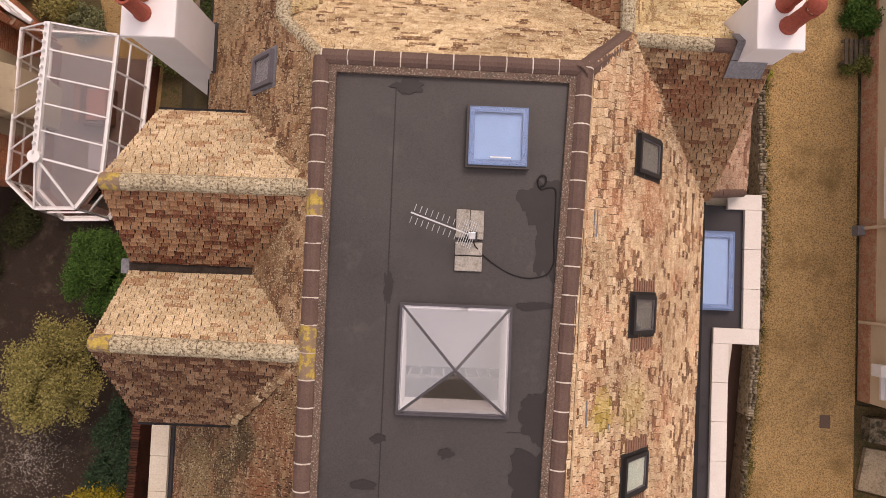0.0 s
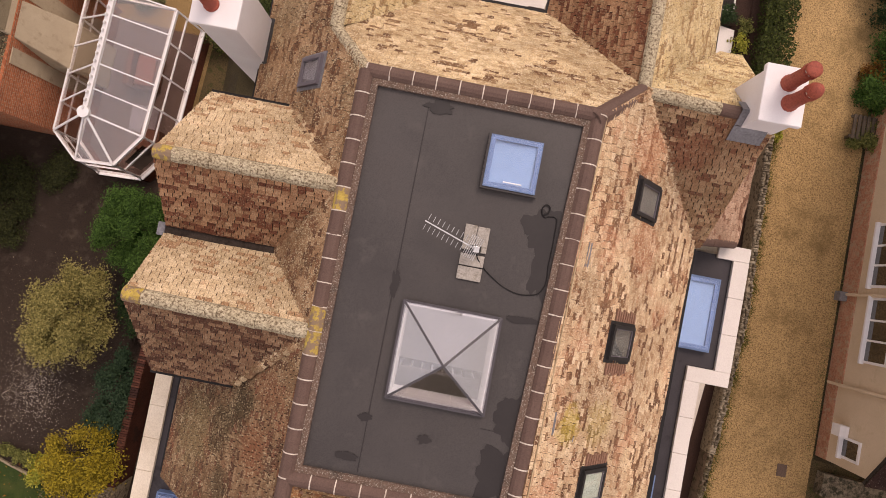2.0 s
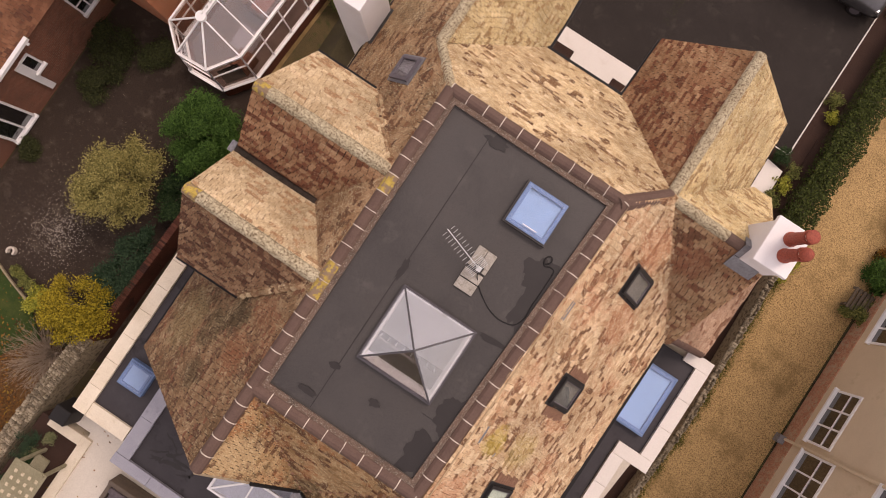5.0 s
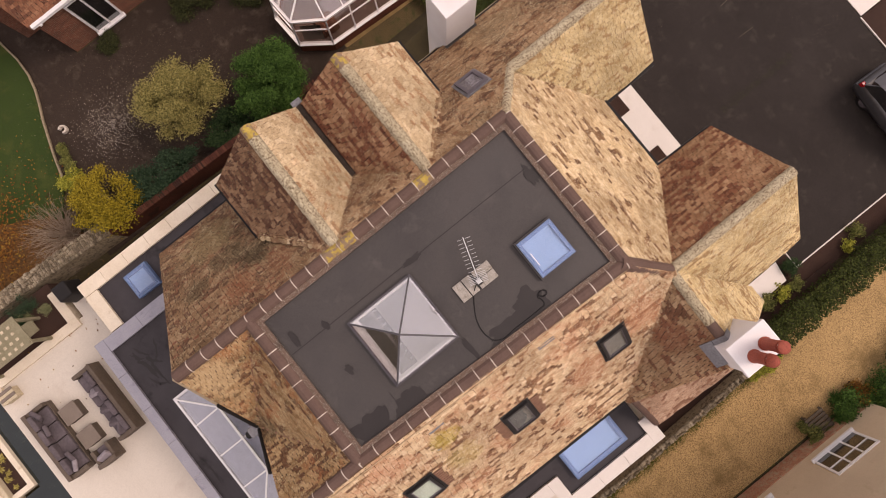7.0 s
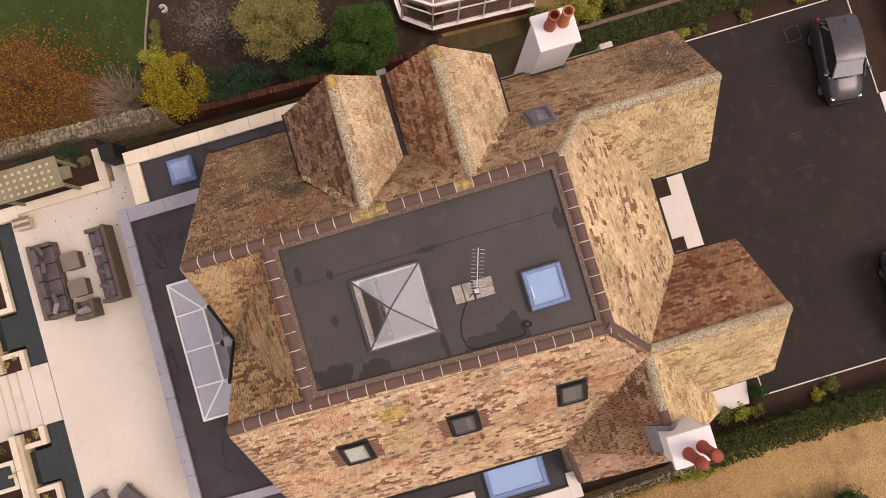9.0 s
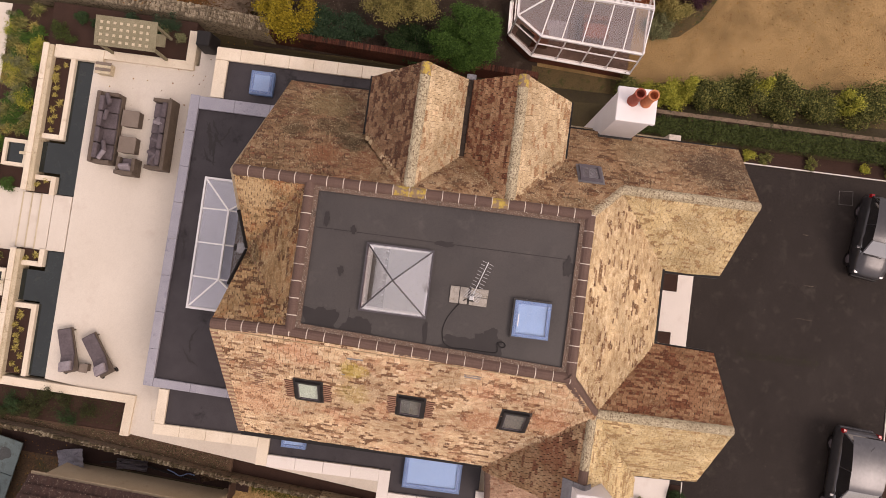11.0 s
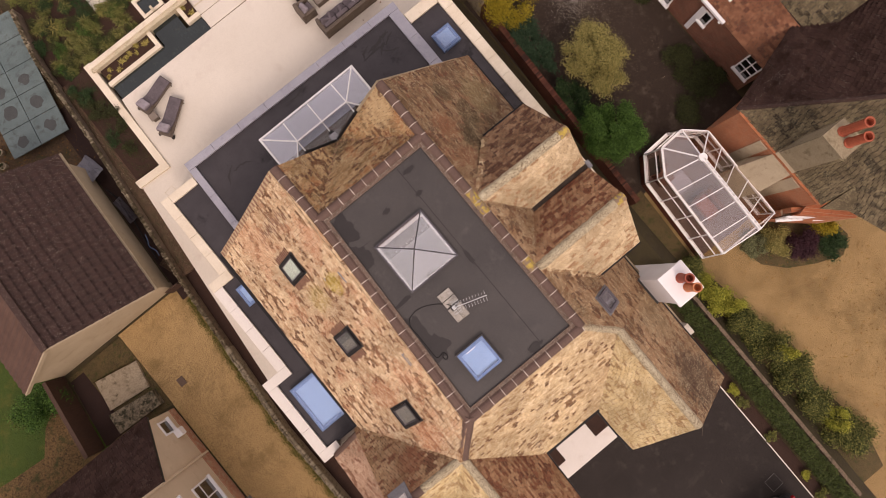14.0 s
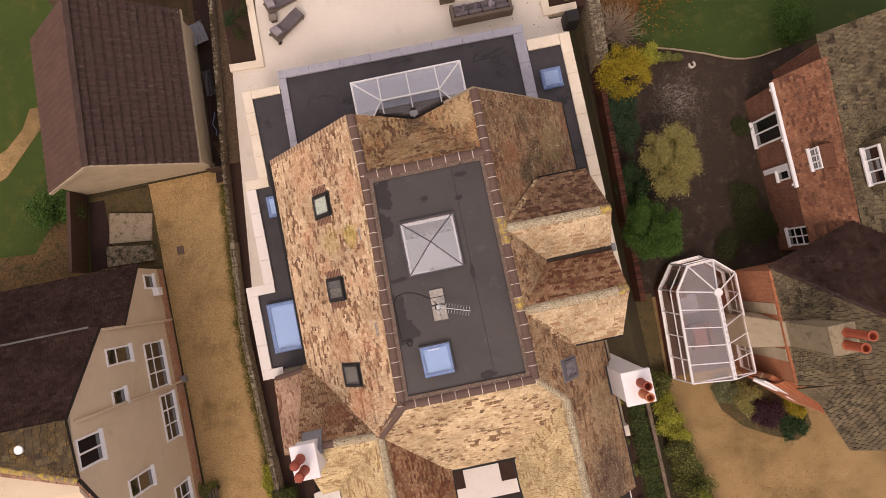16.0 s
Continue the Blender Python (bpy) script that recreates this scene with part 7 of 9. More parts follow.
def barn():
    t = thing("barn", (12.6, -10.5, 0), "cream-walled barn with a dark red ribbed tile roof", "barn")
    y0, y1 = -13.6, -6.75
    part("wall", box(9.55, 15.6, y0, y1 - 0.4, 0, 2.5), M_CREAM_B, t)
    bm = bmesh.new()
    prism([(9.45, 0.0), (15.7, 0.0), (15.7, 2.45), (12.6, 5.05), (9.45, 2.45)], 0, 0.25, bm)
    for v in bm.verts:
        a, b, c = v.co
        v.co = (a, y1 - 0.5 + c, b)
    part("gable_wall", bm, M_CREAM_B, t, "cream rendered gable")
    for xe, s in ((9.30, 1), (15.9, -1)):
        o, r = Vector((xe, 0, 2.42)), Vector((12.6, 0, 5.2))
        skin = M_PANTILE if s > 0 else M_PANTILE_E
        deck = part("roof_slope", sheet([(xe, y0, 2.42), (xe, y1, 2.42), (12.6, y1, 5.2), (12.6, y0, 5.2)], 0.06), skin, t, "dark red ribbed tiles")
        n = 23
        for k in range(n):
            y = y0 + (y1 - y0) * (k + 0.5) / n
            a, b = Vector((xe - s * 0.03, y, 2.44)), Vector((12.6, y, 5.22))
            bm = bmesh.new()
            d = (b - a).normalized()
            up = Vector((-d.z * s, 0, abs(d.x))).normalized()
            side = Vector((0, 1, 0))
            m = 12
            prof = [(-0.151, 0), (-0.08, 0.006), (-0.02, 0.030), (0.04, 0.034), (0.09, 0.008), (0.151, 0)]
            rows = []
            for q in range(m * 2):
                f = (q // 2 + (q % 2) * 0.995) / m
                lift = 0.075 * (1 - (q % 2)) * (1 if s > 0 else 0.6)
                rows.append([bm.verts.new(a + (b - a) * f + side * px + up * (pz + 0.005 + lift)) for px, pz in prof])
            for p, q in zip(rows, rows[1:]):
                for i in range(len(prof) - 1):
                    bm.faces.new((p[i], p[i + 1], q[i + 1], q[i]))
            part("tile_rib", bm, skin, deck).matrix_parent_inverse = Matrix()
    part("ridge", bar((12.6, y0, 5.24), (12.6, y1, 5.24), 0.26, 0.12), M_PANTILE, t)
    part("verge", bar((9.3, y1 + 0.02, 2.42), (12.6, y1 + 0.02, 5.2), 0.06, 0.16), M_CREAM_B, t)
    part("verge", bar((15.9, y1 + 0.02, 2.42), (12.6, y1 + 0.02, 5.2), 0.06, 0.16), M_CREAM_B, t)
    part("gutter", bar((9.22, y0, 2.36), (9.22, y1, 2.36), 0.10, 0.08), M_CREAM_B, t)
    for ob in bpy.data.objects:
        if ob.type == "MESH" and (ob.parent is t or (ob.parent is not None and ob.parent.parent is t)):
            for v in ob.data.vertices:
                v.co.x += 0.055 * (v.co.y - y1) + 0.02 * (12.6 - v.co.x)


barn()
M_GATE = surf("dark_brown_timber", [(0.045, 0.024, 0.016), (0.08, 0.042, 0.028)], 40, 3, 0.8, 0.4, stretch=(6, 6, 1))
M_ROUGHBED = surf("orange_brown_soil", [(0.045, 0.030, 0.012), (0.085, 0.052, 0.020), (0.15, 0.085, 0.034)], 12, 0.9, 0.95, 1.0, 0.03, stain=(0.04, 0.042, 0.012), stain_at=(0.5, 0.66), stain_scale=1.8, grain=0.6)
# Earth colour darkened to hold the shade of the yard wall and barn.
M_YARD = surf("shaded_red_earth", [(0.022, 0.011, 0.009), (0.036, 0.018, 0.014)], 30, 1.2, 0.95, 0.8, 0.02, grain=0.4)
M_RUBBLE = surf("dark_rubble", [(0.06, 0.046, 0.03), (0.12, 0.094, 0.062), (0.20, 0.16, 0.11)], 9, 3, 0.95, 1.0, 0.04, stain=(0.035, 0.032, 0.016), stain_at=(0.48, 0.6), stain_scale=4, grain=0.6)
M_IRON = surf("rusty_iron", [(0.095, 0.058, 0.042), (0.14, 0.09, 0.064)], 40, 5, 0.7, 0.4)
M_PADC = surf("dirty_concrete", [(0.23, 0.178, 0.118), (0.32, 0.255, 0.178)], 20, 1.5, 0.9, 0.5, stain=(0.10, 0.075, 0.045), stain_at=(0.52, 0.7))
tagged(solid("yard_soil", prism([(12.72, -6.8), (15.6, -6.8), (15.6, -3.2), (12.72, -3.0)], -0.1, 0.026), M_MOSSPATH), "dark damp earth beside the barn", "soil", kind="structure")
tagged(solid("garden_path", prism([(16.6, -11.6), (17.6, -11.6), (18.1, -10.7), (19.0, -9.9), (22, -8.6), (22, -7.6), (19.2, -8.6), (18.2, -9.6), (17.2, -10.6)], -0.05, 0.022), M_GRAVEL), "curved golden gravel path across the lawn", "path", kind="structure")
tagged(solid("manhole_cover", soft_box(11.66, 11.98, -3.74, -3.34, 0.0, 0.026, 0.008, 1), M_IRON), "square rusty iron drain cover in the lane", "drain cover")
tagged(solid("concrete_pad", prism([(12.75, -5.5), (14.7, -5.9), (14.95, -4.5), (13.0, -4.25)], 0, 0.16), M_PADC), "pale concrete slab beside the lane", "slab", kind="structure")
tagged(solid("yard_wall", prism([(15.68, -7.0), (15.85, -7.0), (16.38, -3.4), (16.2, -3.4)], 0, 1.3), M_GATE), "dark maroon-brown yard wall", "wall")
# Strip of wall shade laid on the ground as dark earth.
tagged(solid("yard_shadow_bed", prism([(14.9, -6.6), (15.6, -6.6), (16.1, -3.4), (14.9, -3.4)], -0.1, 0.03), M_YARD), "bare earth darkened for the shade of the yard wall", "soil", kind="structure")
tagged(solid("rough_bed", prism([(16.4, -3.4), (15.95, -6.2), (16.6, -6.4), (17.7, -5.7), (18.5, -4.75), (20.2, -4.9), (22.5, -5.2), (22.5, -2.6), (16.4, -2.6)], -0.1, 0.034), M_ROUGHBED), "rough orange-brown garden soil beside the lawn", "soil", kind="structure")
tagged(solid("low_rubble", prism([(12.9, -4.0), (15.0, -4.35), (15.1, -3.4), (12.95, -3.3)], 0, 0.4), M_RUBBLE), "low rubble stone bank by the house", "wall")
# The shade of the narrow passage is part of this floor colour.
tagged(solid("yard_soil", prism([(8.12, -16.5), (9.0, -16.5), (9.55, -6.3), (8.95, -6.3)], -0.1, 0.03), M_YARD), "earth of the passage behind the barn, darkened for its shade", "soil", kind="structure")


def bent_sheet(x, y, w, l, turn, rise, material, label, seed):
    """A sagging ribbed sheet thrown down on the earth."""
    r = random.Random(seed)
    bm = bmesh.new()
    nx, ny = 8, 10
    rows = []
    for j in range(ny + 1):
        v = j / ny - 0.5
        rows.append([bm.verts.new(((i / nx - 0.5) * w * (1 + 0.15 * r.uniform(-1, 1) * abs(v)), v * l, 0.06 + rise * (0.5 + v) ** 2 + 0.035 * (i % 2) + 0.10 * (noise.noise(Vector((i * 0.4, j * 0.45, seed))) + 0.5))) for i in range(nx + 1)])
    for p, q in zip(rows, rows[1:]):
        for i in range(nx):
            bm.faces.new((p[i], p[i + 1], q[i + 1], q[i]))
    bmesh.ops.solidify(bm, geom=bm.faces[:], thickness=0.012)
    bmesh.ops.transform(bm, matrix=pose(x, y, 0.02, 0, 0, turn), verts=bm.verts)
    tagged(solid("old_sheet", bm, material), label, "sheet", "yard clutter")


bent_sheet(9.02, -13.4, 0.72, 1.25, 14, 0.4, M_GREYCOP, "bent grey roofing sheet behind the barn", 3)
bent_sheet(9.0, -11.0, 0.42, 1.3, 4, 0.15, M_GREYFRAME, "crumpled grey sheet on the dark earth", 5)
bent_sheet(9.05, -7.9, 0.4, 0.7, 20, 0.15, M_BARK_L, "rusty brown sheet on the dark earth", 8)
cable([(9.1, -12.3, 0.08), (8.95, -11.4, 0.1), (9.0, -10.6, 0.09), (9.2, -9.2, 0.12), (9.28, -8.4, 0.08)], 0.035, "black plastic pipe lying behind the barn")
cable([(8.92, -9.5, 0.4), (8.96, -9.2, 0.5), (9.08, -8.95, 0.45), (9.02, -8.7, 0.3), (9.12, -8.5, 0.1)], 0.022, "blue rope lying behind the barn", M_LILAC)
gate = thing("passage_gate", (9.35, -6.82, 0.0), "low dark brown plank gate closing the passage", "gate")
for k in range(5):
    part("plank", box(9.02 + 0.13 * k, 9.14 + 0.13 * k, -6.84, -6.80, 0.05, 0.9 - 0.02 * (k % 2)), M_GATE, gate)
for z in (0.25, 0.7):
    part("rail", box(9.02, 9.67, -6.88, -6.84, z, z + 0.07), M_GATE, gate)



def panel_roof():
    """Weathered blue-green panels of a low roof beyond the wall."""
    t = thing("panel_roof", (9.4, -17.5, 0), "blue-green weathered panel roof with dark round stains", "roof")
    M = surf("blue_green_panel", [(0.070, 0.098, 0.098), (0.115, 0.150, 0.148)], 25, 1.2, 0.5, 0.15, stain=(0.055, 0.065, 0.06), stain_at=(0.52, 0.7), grain=0.25)
    S = surf("dark_round_stain", [(0.035, 0.038, 0.038), (0.06, 0.062, 0.06)], 25, 2, 0.6, 0.15)
    o, u, v = Vector((7.42, -21.28, 0.4)), Vector((0.985, -0.17, 0)), Vector((0.2, 0.98, 0))
    rng = random.Random(2)
    for i in range(2):
        for j in range(5):
            c = o + u * 1.37 * i + v * 1.22 * j
            p = [c, c + u * 1.34, c + u * 1.34 + v * 1.19, c + v * 1.19]
            pan = part("panel", sheet([tuple(q) for q in p], 0.05), M, t)
            if rng.random() < 0.9:
                r = rng.uniform(0.24, 0.4)
                cc = c + u * rng.uniform(0.5, 0.8) + v * rng.uniform(0.5, 0.7)
                rag = [r * (1 + 0.35 * noise.noise(Vector((math.cos(a) * 1.6 + i * 5, math.sin(a) * 1.6 + j * 3, 0.5)))) for a in np.linspace(0, 2 * math.pi, 28, endpoint=False)]
                part("stain", prism([(cc.x + q * math.cos(a), cc.y + q * math.sin(a)) for q, a in zip(rag, np.linspace(0, 2 * math.pi, 28, endpoint=False))], 0.4, 0.405), S, pan).matrix_parent_inverse = Matrix()
    part("support", box(8.9, 9.2, -18.5, -16.5, 0, 0.36), M_STONEWALL, t)


def plant_pot(x, y, r):
    t = thing("plant_pot", (x, y, 0.0), "weathered clay pot with a small dark plant on the garden earth", "plant pot", "garden pots")
    part("pot", lathe([(r * 0.7, 0.0), (r * 0.95, 0.24), (r * 1.08, 0.25), (r * 1.08, 0.30), (r * 0.9, 0.30), (r * 0.86, 0.24), (0.0, 0.24)], x, y, 0.015), M_PADC, t)
    q = random.Random(int(x * 100))
    vs, fs, _ = leaves(q, (x, y, 0.30), (r * 0.75, r * 0.75, 0.10), 120, 0.035, 8, 0.3, 0.3)
    part("foliage", (vs, fs), L_WEED, t)


panel_roof()


def brick_house():
    t = thing("brick_house", (-17, 2, -0.8), "old red brick house with mossy tiled roofs and a cream chimney", "house")
    X = -16.1
    part("wall", box(-22, X, -5.15, 2.3, -0.85, 1.95), M_BRICKWALL, t, "red brick wall")
    tiled(t, [(X + 0.15, -5.3, 1.85), (X + 0.15, 2.4, 1.85), (-17.3, 2.4, 3.27), (-17.5, -5.5, 3.48)], M_REDTILE, "red clay tiles", gauge=0.11, width=0.16)
    part("gutter", bar((X + 0.2, -5.2, 1.9), (X + 0.2, -0.44, 1.95), 0.14, 0.12), M_WHITE, t, "white gutter")
    for y in (-4.9, -2.6, -0.6):
        part("gutter_bracket", box(X, X + 0.3, y - 0.05, y + 0.05, 1.8, 1.86), M_WHITE, t)
    window_on(t, "x", X, -3.93, -2.84, -0.6, 1.5, 1, 2, 1, proud=0.09)
    window_on(t, "x", X, -1.30, -0.98, 0.5, 1.3, 1, 1, 1)
    part("door", box(X, X + 0.06, -1.62, -1.38, -0.6, 1.35), M_WHITE, t, "white door")
    window_on(t, "x", X, 1.35, 2.05, 0.2, 1.75, 1, 2, 3)
    # upper window let into the slope
    part("dormer", box(-17.4, -16.5, -1.95, -0.95, 2.0, 3.12), M_REDTILE, t)
    window_on(t, "x", -16.5, -1.85, -1.05, 2.5, 3.02, 1, 3, 2)
    # main range behind, higher
    tiled(t, [(-17.35, -6.5, 3.33), (-17.35, 2.4, 3.33), (-22.5, 2.4, 8.2), (-22.5, -6.5, 8.2)], M_MOSSY, "mossy grey tiles", gauge=0.16, width=0.2, gap=0.014, thick=0.04)
    part("wall", box(-24, -17.7, -6.3, 2.2, -0.85, 3.3), M_BRICKWALL, t)
    part("dormer", box(-19.4, -17.75, -1.6, 0.4, 3.3, 5.0), M_MOSSY, t, "tile-hung dormer with a white window")
    window_on(t, "x", -17.75, -1.3, 0.08, 3.95, 4.75, 1, 3, 1, proud=0.1)
    # east range with the chimney breast
    XE = -13.3
    part("wall", box(-18, XE, 2.75, 7.5, -0.85, 3.0), M_ORANGEWALL, t, "orange brick wall")
    bm = bmesh.new()
    lo = [bm.verts.new((x, y, -0.85)) for x, y in ((-14.2, 4.62), (-12.6, 4.62), (-12.6, 6.06), (-14.2, 6.06))]
    mid = [bm.verts.new((x, y, 1.15)) for x, y in ((-14.2, 4.62), (-12.6, 4.62), (-12.6, 6.06), (-14.2, 6.06))]
    hi = [bm.verts.new((x, y, 3.15)) for x, y in ((-14.2, 4.92), (-13.40, 4.92), (-13.40, 5.95), (-14.2, 5.95))]
    for p, q in ((lo, mid), (mid, hi)):
        for k in range(4):
            bm.faces.new((p[k], p[(k + 1) % 4], q[(k + 1) % 4], q[k]))
    bm.faces.new(hi), bm.faces.new(lo[::-1])
    bmesh.ops.bevel(bm, geom=bm.edges[:], offset=0.02, segments=1, affect="EDGES")
    part("chimney_breast", bm, M_BREAST, t, "cream rendered chimney breast with sloping shoulders")
    for y0, y1 in ((4.14, 4.60), (6.08, 6.6)):
        part("render_band", box(XE - 0.05, XE + 0.03, y0, y1, -0.8, 2.88), M_BREAST, t, "cream rendered strip of wall")
    st = part("chimney_shaft", box(-14.3, -13.4, 4.95, 5.95, 2.0, 5.9), M_STACK, t, "tall grey-cream rendered chimney stack with lichen")
    part("cap", soft_box(-14.36, -13.34, 4.89, 6.01, 5.9, 6.02, 0.02), M_STACK, st).matrix_parent_inverse = Matrix()
    for x, y, h in ((-13.98, 5.24, 1.35), (-13.88, 5.68, 1.0)):
        pot(st, x, y, 6.02, M_POT_R, h, 0.16)
    tiled(t, [(XE - 0.12, 2.6, 2.95), (XE - 0.12, 7.65, 2.95), (-17.5, 7.65, 6.6), (-17.5, 6.5, 6.6)], M_MOSSY, "mossy grey tiles", gauge=0.16, width=0.2, gap=0.014, thick=0.04)
    # Hip face away from the sun: its shade is the dark tile colour.
    tiled(t, [(XE - 0.05, 2.55, 2.95), (-17.5, 6.5, 6.6), (-21.0, 6.5, 6.6), (-21.0, 1.6, 3.2), (-17.2, 1.4, 3.1)], M_SLATE, "tiles of the shaded hip face, shade in their dark colour", gauge=0.16, width=0.24, key=(0, 1, 4))
    ridge_run(t, (XE - 0.1, 2.58, 3.0), (-17.5, 6.5, 6.66), M_PANTILE, False, 0.35, 0.09)
    part("bay_wall", prism([(XE - 0.2, 7.5), (-12.9, 7.6), (-14.6, 9.2), (-15.6, 9.2)], -0.85, 2.2), M_ORANGEWALL, t, "orange brick bay")
    tiled(t, [(-13.75, 7.5, 2.95), (-14.9, 10.6, 2.95), (-19.0, 10.6, 6.2), (-17.5, 7.5, 6.3)], M_MOSSY, "mossy grey tiles", gauge=0.16, width=0.2, gap=0.014, thick=0.04, key=(0, 1, 2))
    part("gablet", sheet([(-13.3, 7.75, 2.98), (-14.5, 7.7, 3.75), (-14.35, 8.75, 3.0)], 0.06), M_MOSSY, t, "small mossy gablet over the bay")
    part("bay_wall", bar((-12.75, 7.3, 0.3), (-15.7, 9.2, 0.3), 0.22, 2.2), M_ORANGEWALL, t)
    for a, b in (((-12.82, 7.4), (-13.72, 8.12)), ((-14.1, 8.4), (-15.1, 9.2))):
        A, B = Vector((*a, 0)), Vector((*b, 0))
        part("bay_wall", bar(A + Vector((-0.05, -0.1, 0.6)), B + Vector((-0.05, -0.1, 0.6)), 0.2, 2.8), M_ORANGEWALL, t)
        win = part("bay_window", bar(A + Vector((0.07, 0.09, 1.25)), B + Vector((0.07, 0.09, 1.25)), 0.05, 0.8), M_CARGLASS, t, "white-framed bay window")
        for k in range(5):
            p = A.lerp(B, k / 4) + Vector((0.1, 0.12, 0))
            part("mullion", bar(p + Vector((0, 0, 0.82)), p + Vector((0, 0, 1.68)), 0.07, 0.07), M_WHITE, win).matrix_parent_inverse = Matrix()
        part("sill", bar(A + Vector((0.16, 0.18, 0.8)), B + Vector((0.12, 0.14, 0.8)), 0.12, 0.06), M_WHITE, win).matrix_parent_inverse = Matrix()
        for z in (0.85, 1.3, 1.66):
            part("transom", bar(A + Vector((0.1, 0.12, z)), B + Vector((0.1, 0.12, z)), 0.09, 0.07), M_WHITE, win).matrix_parent_inverse = Matrix()


brick_house()


def conservatory():
    t = thing("conservatory", (-11.3, 5, -0.8), "white-framed glass conservatory with a rounded end", "conservatory")
    ze, zr, zs = 1.25, 2.0, -0.2
    ridge0, ridge1 = Vector((-11.46, 3.30, zr)), Vector((-11.35, 7.1, zr))
    eave = [(-9.80, 7.08), (-10.02, 3.0), (-10.72, 1.98), (-11.88, 1.93), (-12.72, 2.7), (-12.60, 7.15)]
    sill = [(-9.55, 7.05), (-9.78, 2.85), (-10.55, 1.82), (-11.95, 1.76), (-12.85, 2.65), (-12.75, 7.15)]
    part("floor", prism(sill[::-1], -0.85, -0.72), M_CONSFLOOR, t, "brown carpeted floor")
    up = Vector((0, 0, 1))
    for i in range(5):
        A, B = Vector((*sill[i], 0)), Vector((*sill[i + 1], 0))
        C, D = Vector((*eave[i], ze)), Vector((*eave[i + 1], ze))
        part("dwarf_wall", bar(A + up * -0.53, B + up * -0.53, 0.12, 0.64), M_BRICK, t)
        part("sill", bar(A + up * zs, B + up * zs, 0.16, 0.06), M_WHITE, t)
        part("eave_rail", bar(C, D, 0.10, 0.10), M_WHITE, t)
        part("transom", bar(A.lerp(C, 0.62) + up * (zs * 0.38), B.lerp(D, 0.62) + up * (zs * 0.38), 0.05, 0.05), M_WHITE, t)
        n = max(1, round((B - A).length / 0.95))
        for k in range(n + 1):
            part("mullion", bar(A.lerp(B, k / n) + up * zs, C.lerp(D, k / n), 0.055, 0.055), M_WHITE, t)
        part("pane", sheet([tuple(A + up * zs), tuple(B + up * zs), tuple(D), tuple(C)], 0.01), M_GLASS_C, t)
    part("ridge_bar", bar(ridge0, ridge1, 0.15, 0.12), M_WHITE, t)
    for k in range(16):
        p = ridge0 + (ridge1 - ridge0) * (k + 0.5) / 16
        part("cresting", soft_box(p.x - 0.025, p.x + 0.025, p.y - 0.05, p.y + 0.05, zr + 0.05, zr + 0.19, 0.02, 1), M_WHITE, t)
    part("finial", rod(ridge0 + up * -0.02, ridge0 + up * 0.10, 0.18, sides=18), M_WHITE, t)
    E = [Vector((*p, ze + 0.05)) for p in eave]
    for i in range(1, 5):
        part("hip_bar", bar(ridge0, E[i], 0.055, 0.05), M_WHITE, t)
    for i in range(1, 4):
        part("roof_pane", sheet([tuple(ridge0), tuple(E[i]), tuple(E[i + 1])], 0.01), M_GLASS_R, t)
    for a, b in ((E[1], E[0]), (E[4], E[5])):
        n = 5
        for k in range(n + 1):
            p, q = ridge0 + (ridge1 - ridge0) * k / n, a + (b - a) * k / n
            part("glazing_bar", bar(p, q, 0.04, 0.045), M_WHITE, t)
            if k < n:
                p2, q2 = ridge0 + (ridge1 - ridge0) * (k + 1) / n, a + (b - a) * (k + 1) / n
                part("roof_pane", sheet([tuple(p), tuple(p2), tuple(q2), tuple(q)], 0.01), M_GLASS_R, t)
    part("end_frame", bar(E[0], E[5], 0.08, 0.08), M_WHITE, t)
    part("end_pane", sheet([tuple(ridge1), tuple(E[0]), tuple(E[5])], 0.02), M_GLASS_C, t)
    rug = solid("rug", box(-11.6, -10.7, 3.4, 4.3, -0.715, -0.70), M_PILLOW)
    tagged(rug, "pale rug on the conservatory floor", "rug")
    sf = thing("cane_sofa", (-11.2, 5.4, -0.72), "brown cane sofa inside the conservatory", "sofa")
    part("seat", soft_box(-11.7, -10.8, 4.8, 6.0, -0.72, -0.3, 0.05), M_CANE, sf)
    part("backrest", soft_box(-11.7, -11.5, 4.8, 6.0, -0.3, 0.1, 0.05), M_CANE, sf)
    part("seat_cushion", cushion(-11.48, -10.85, 4.9, 5.9, -0.3, -0.17), M_CANE_R, sf)
    st = thing("cane_chair", (-10.6, 3.2, -0.72), "brown cane chair inside the conservatory", "chair")
    part("seat", soft_box(-10.95, -10.3, 2.9, 3.5, -0.72, -0.25, 0.05), M_CANE, st)
    part("backrest", soft_box(-10.95, -10.3, 2.75, 2.9, -0.72, 0.15, 0.05), M_CANE, st)


M_CANE = surf("red_brown_cane", [(0.11, 0.042, 0.026), (0.17, 0.07, 0.042)], 40, 3, 0.7, 0.4, space="Object")
M_CANE_R = surf("dull_red_cushion", [(0.20, 0.062, 0.042), (0.27, 0.10, 0.07)], 12, 2, 0.9, 0.3, space="Object", grain=0.2)
M_GLASS_R = glass("pale_roof_glass", (0.88, 0.83, 0.82), 0.03, 1.95)
M_CONSFLOOR = surf("brown_carpet", [(0.11, 0.070, 0.060), (0.17, 0.115, 0.10)], 20, 1.5, 0.9, 0.3)
conservatory()


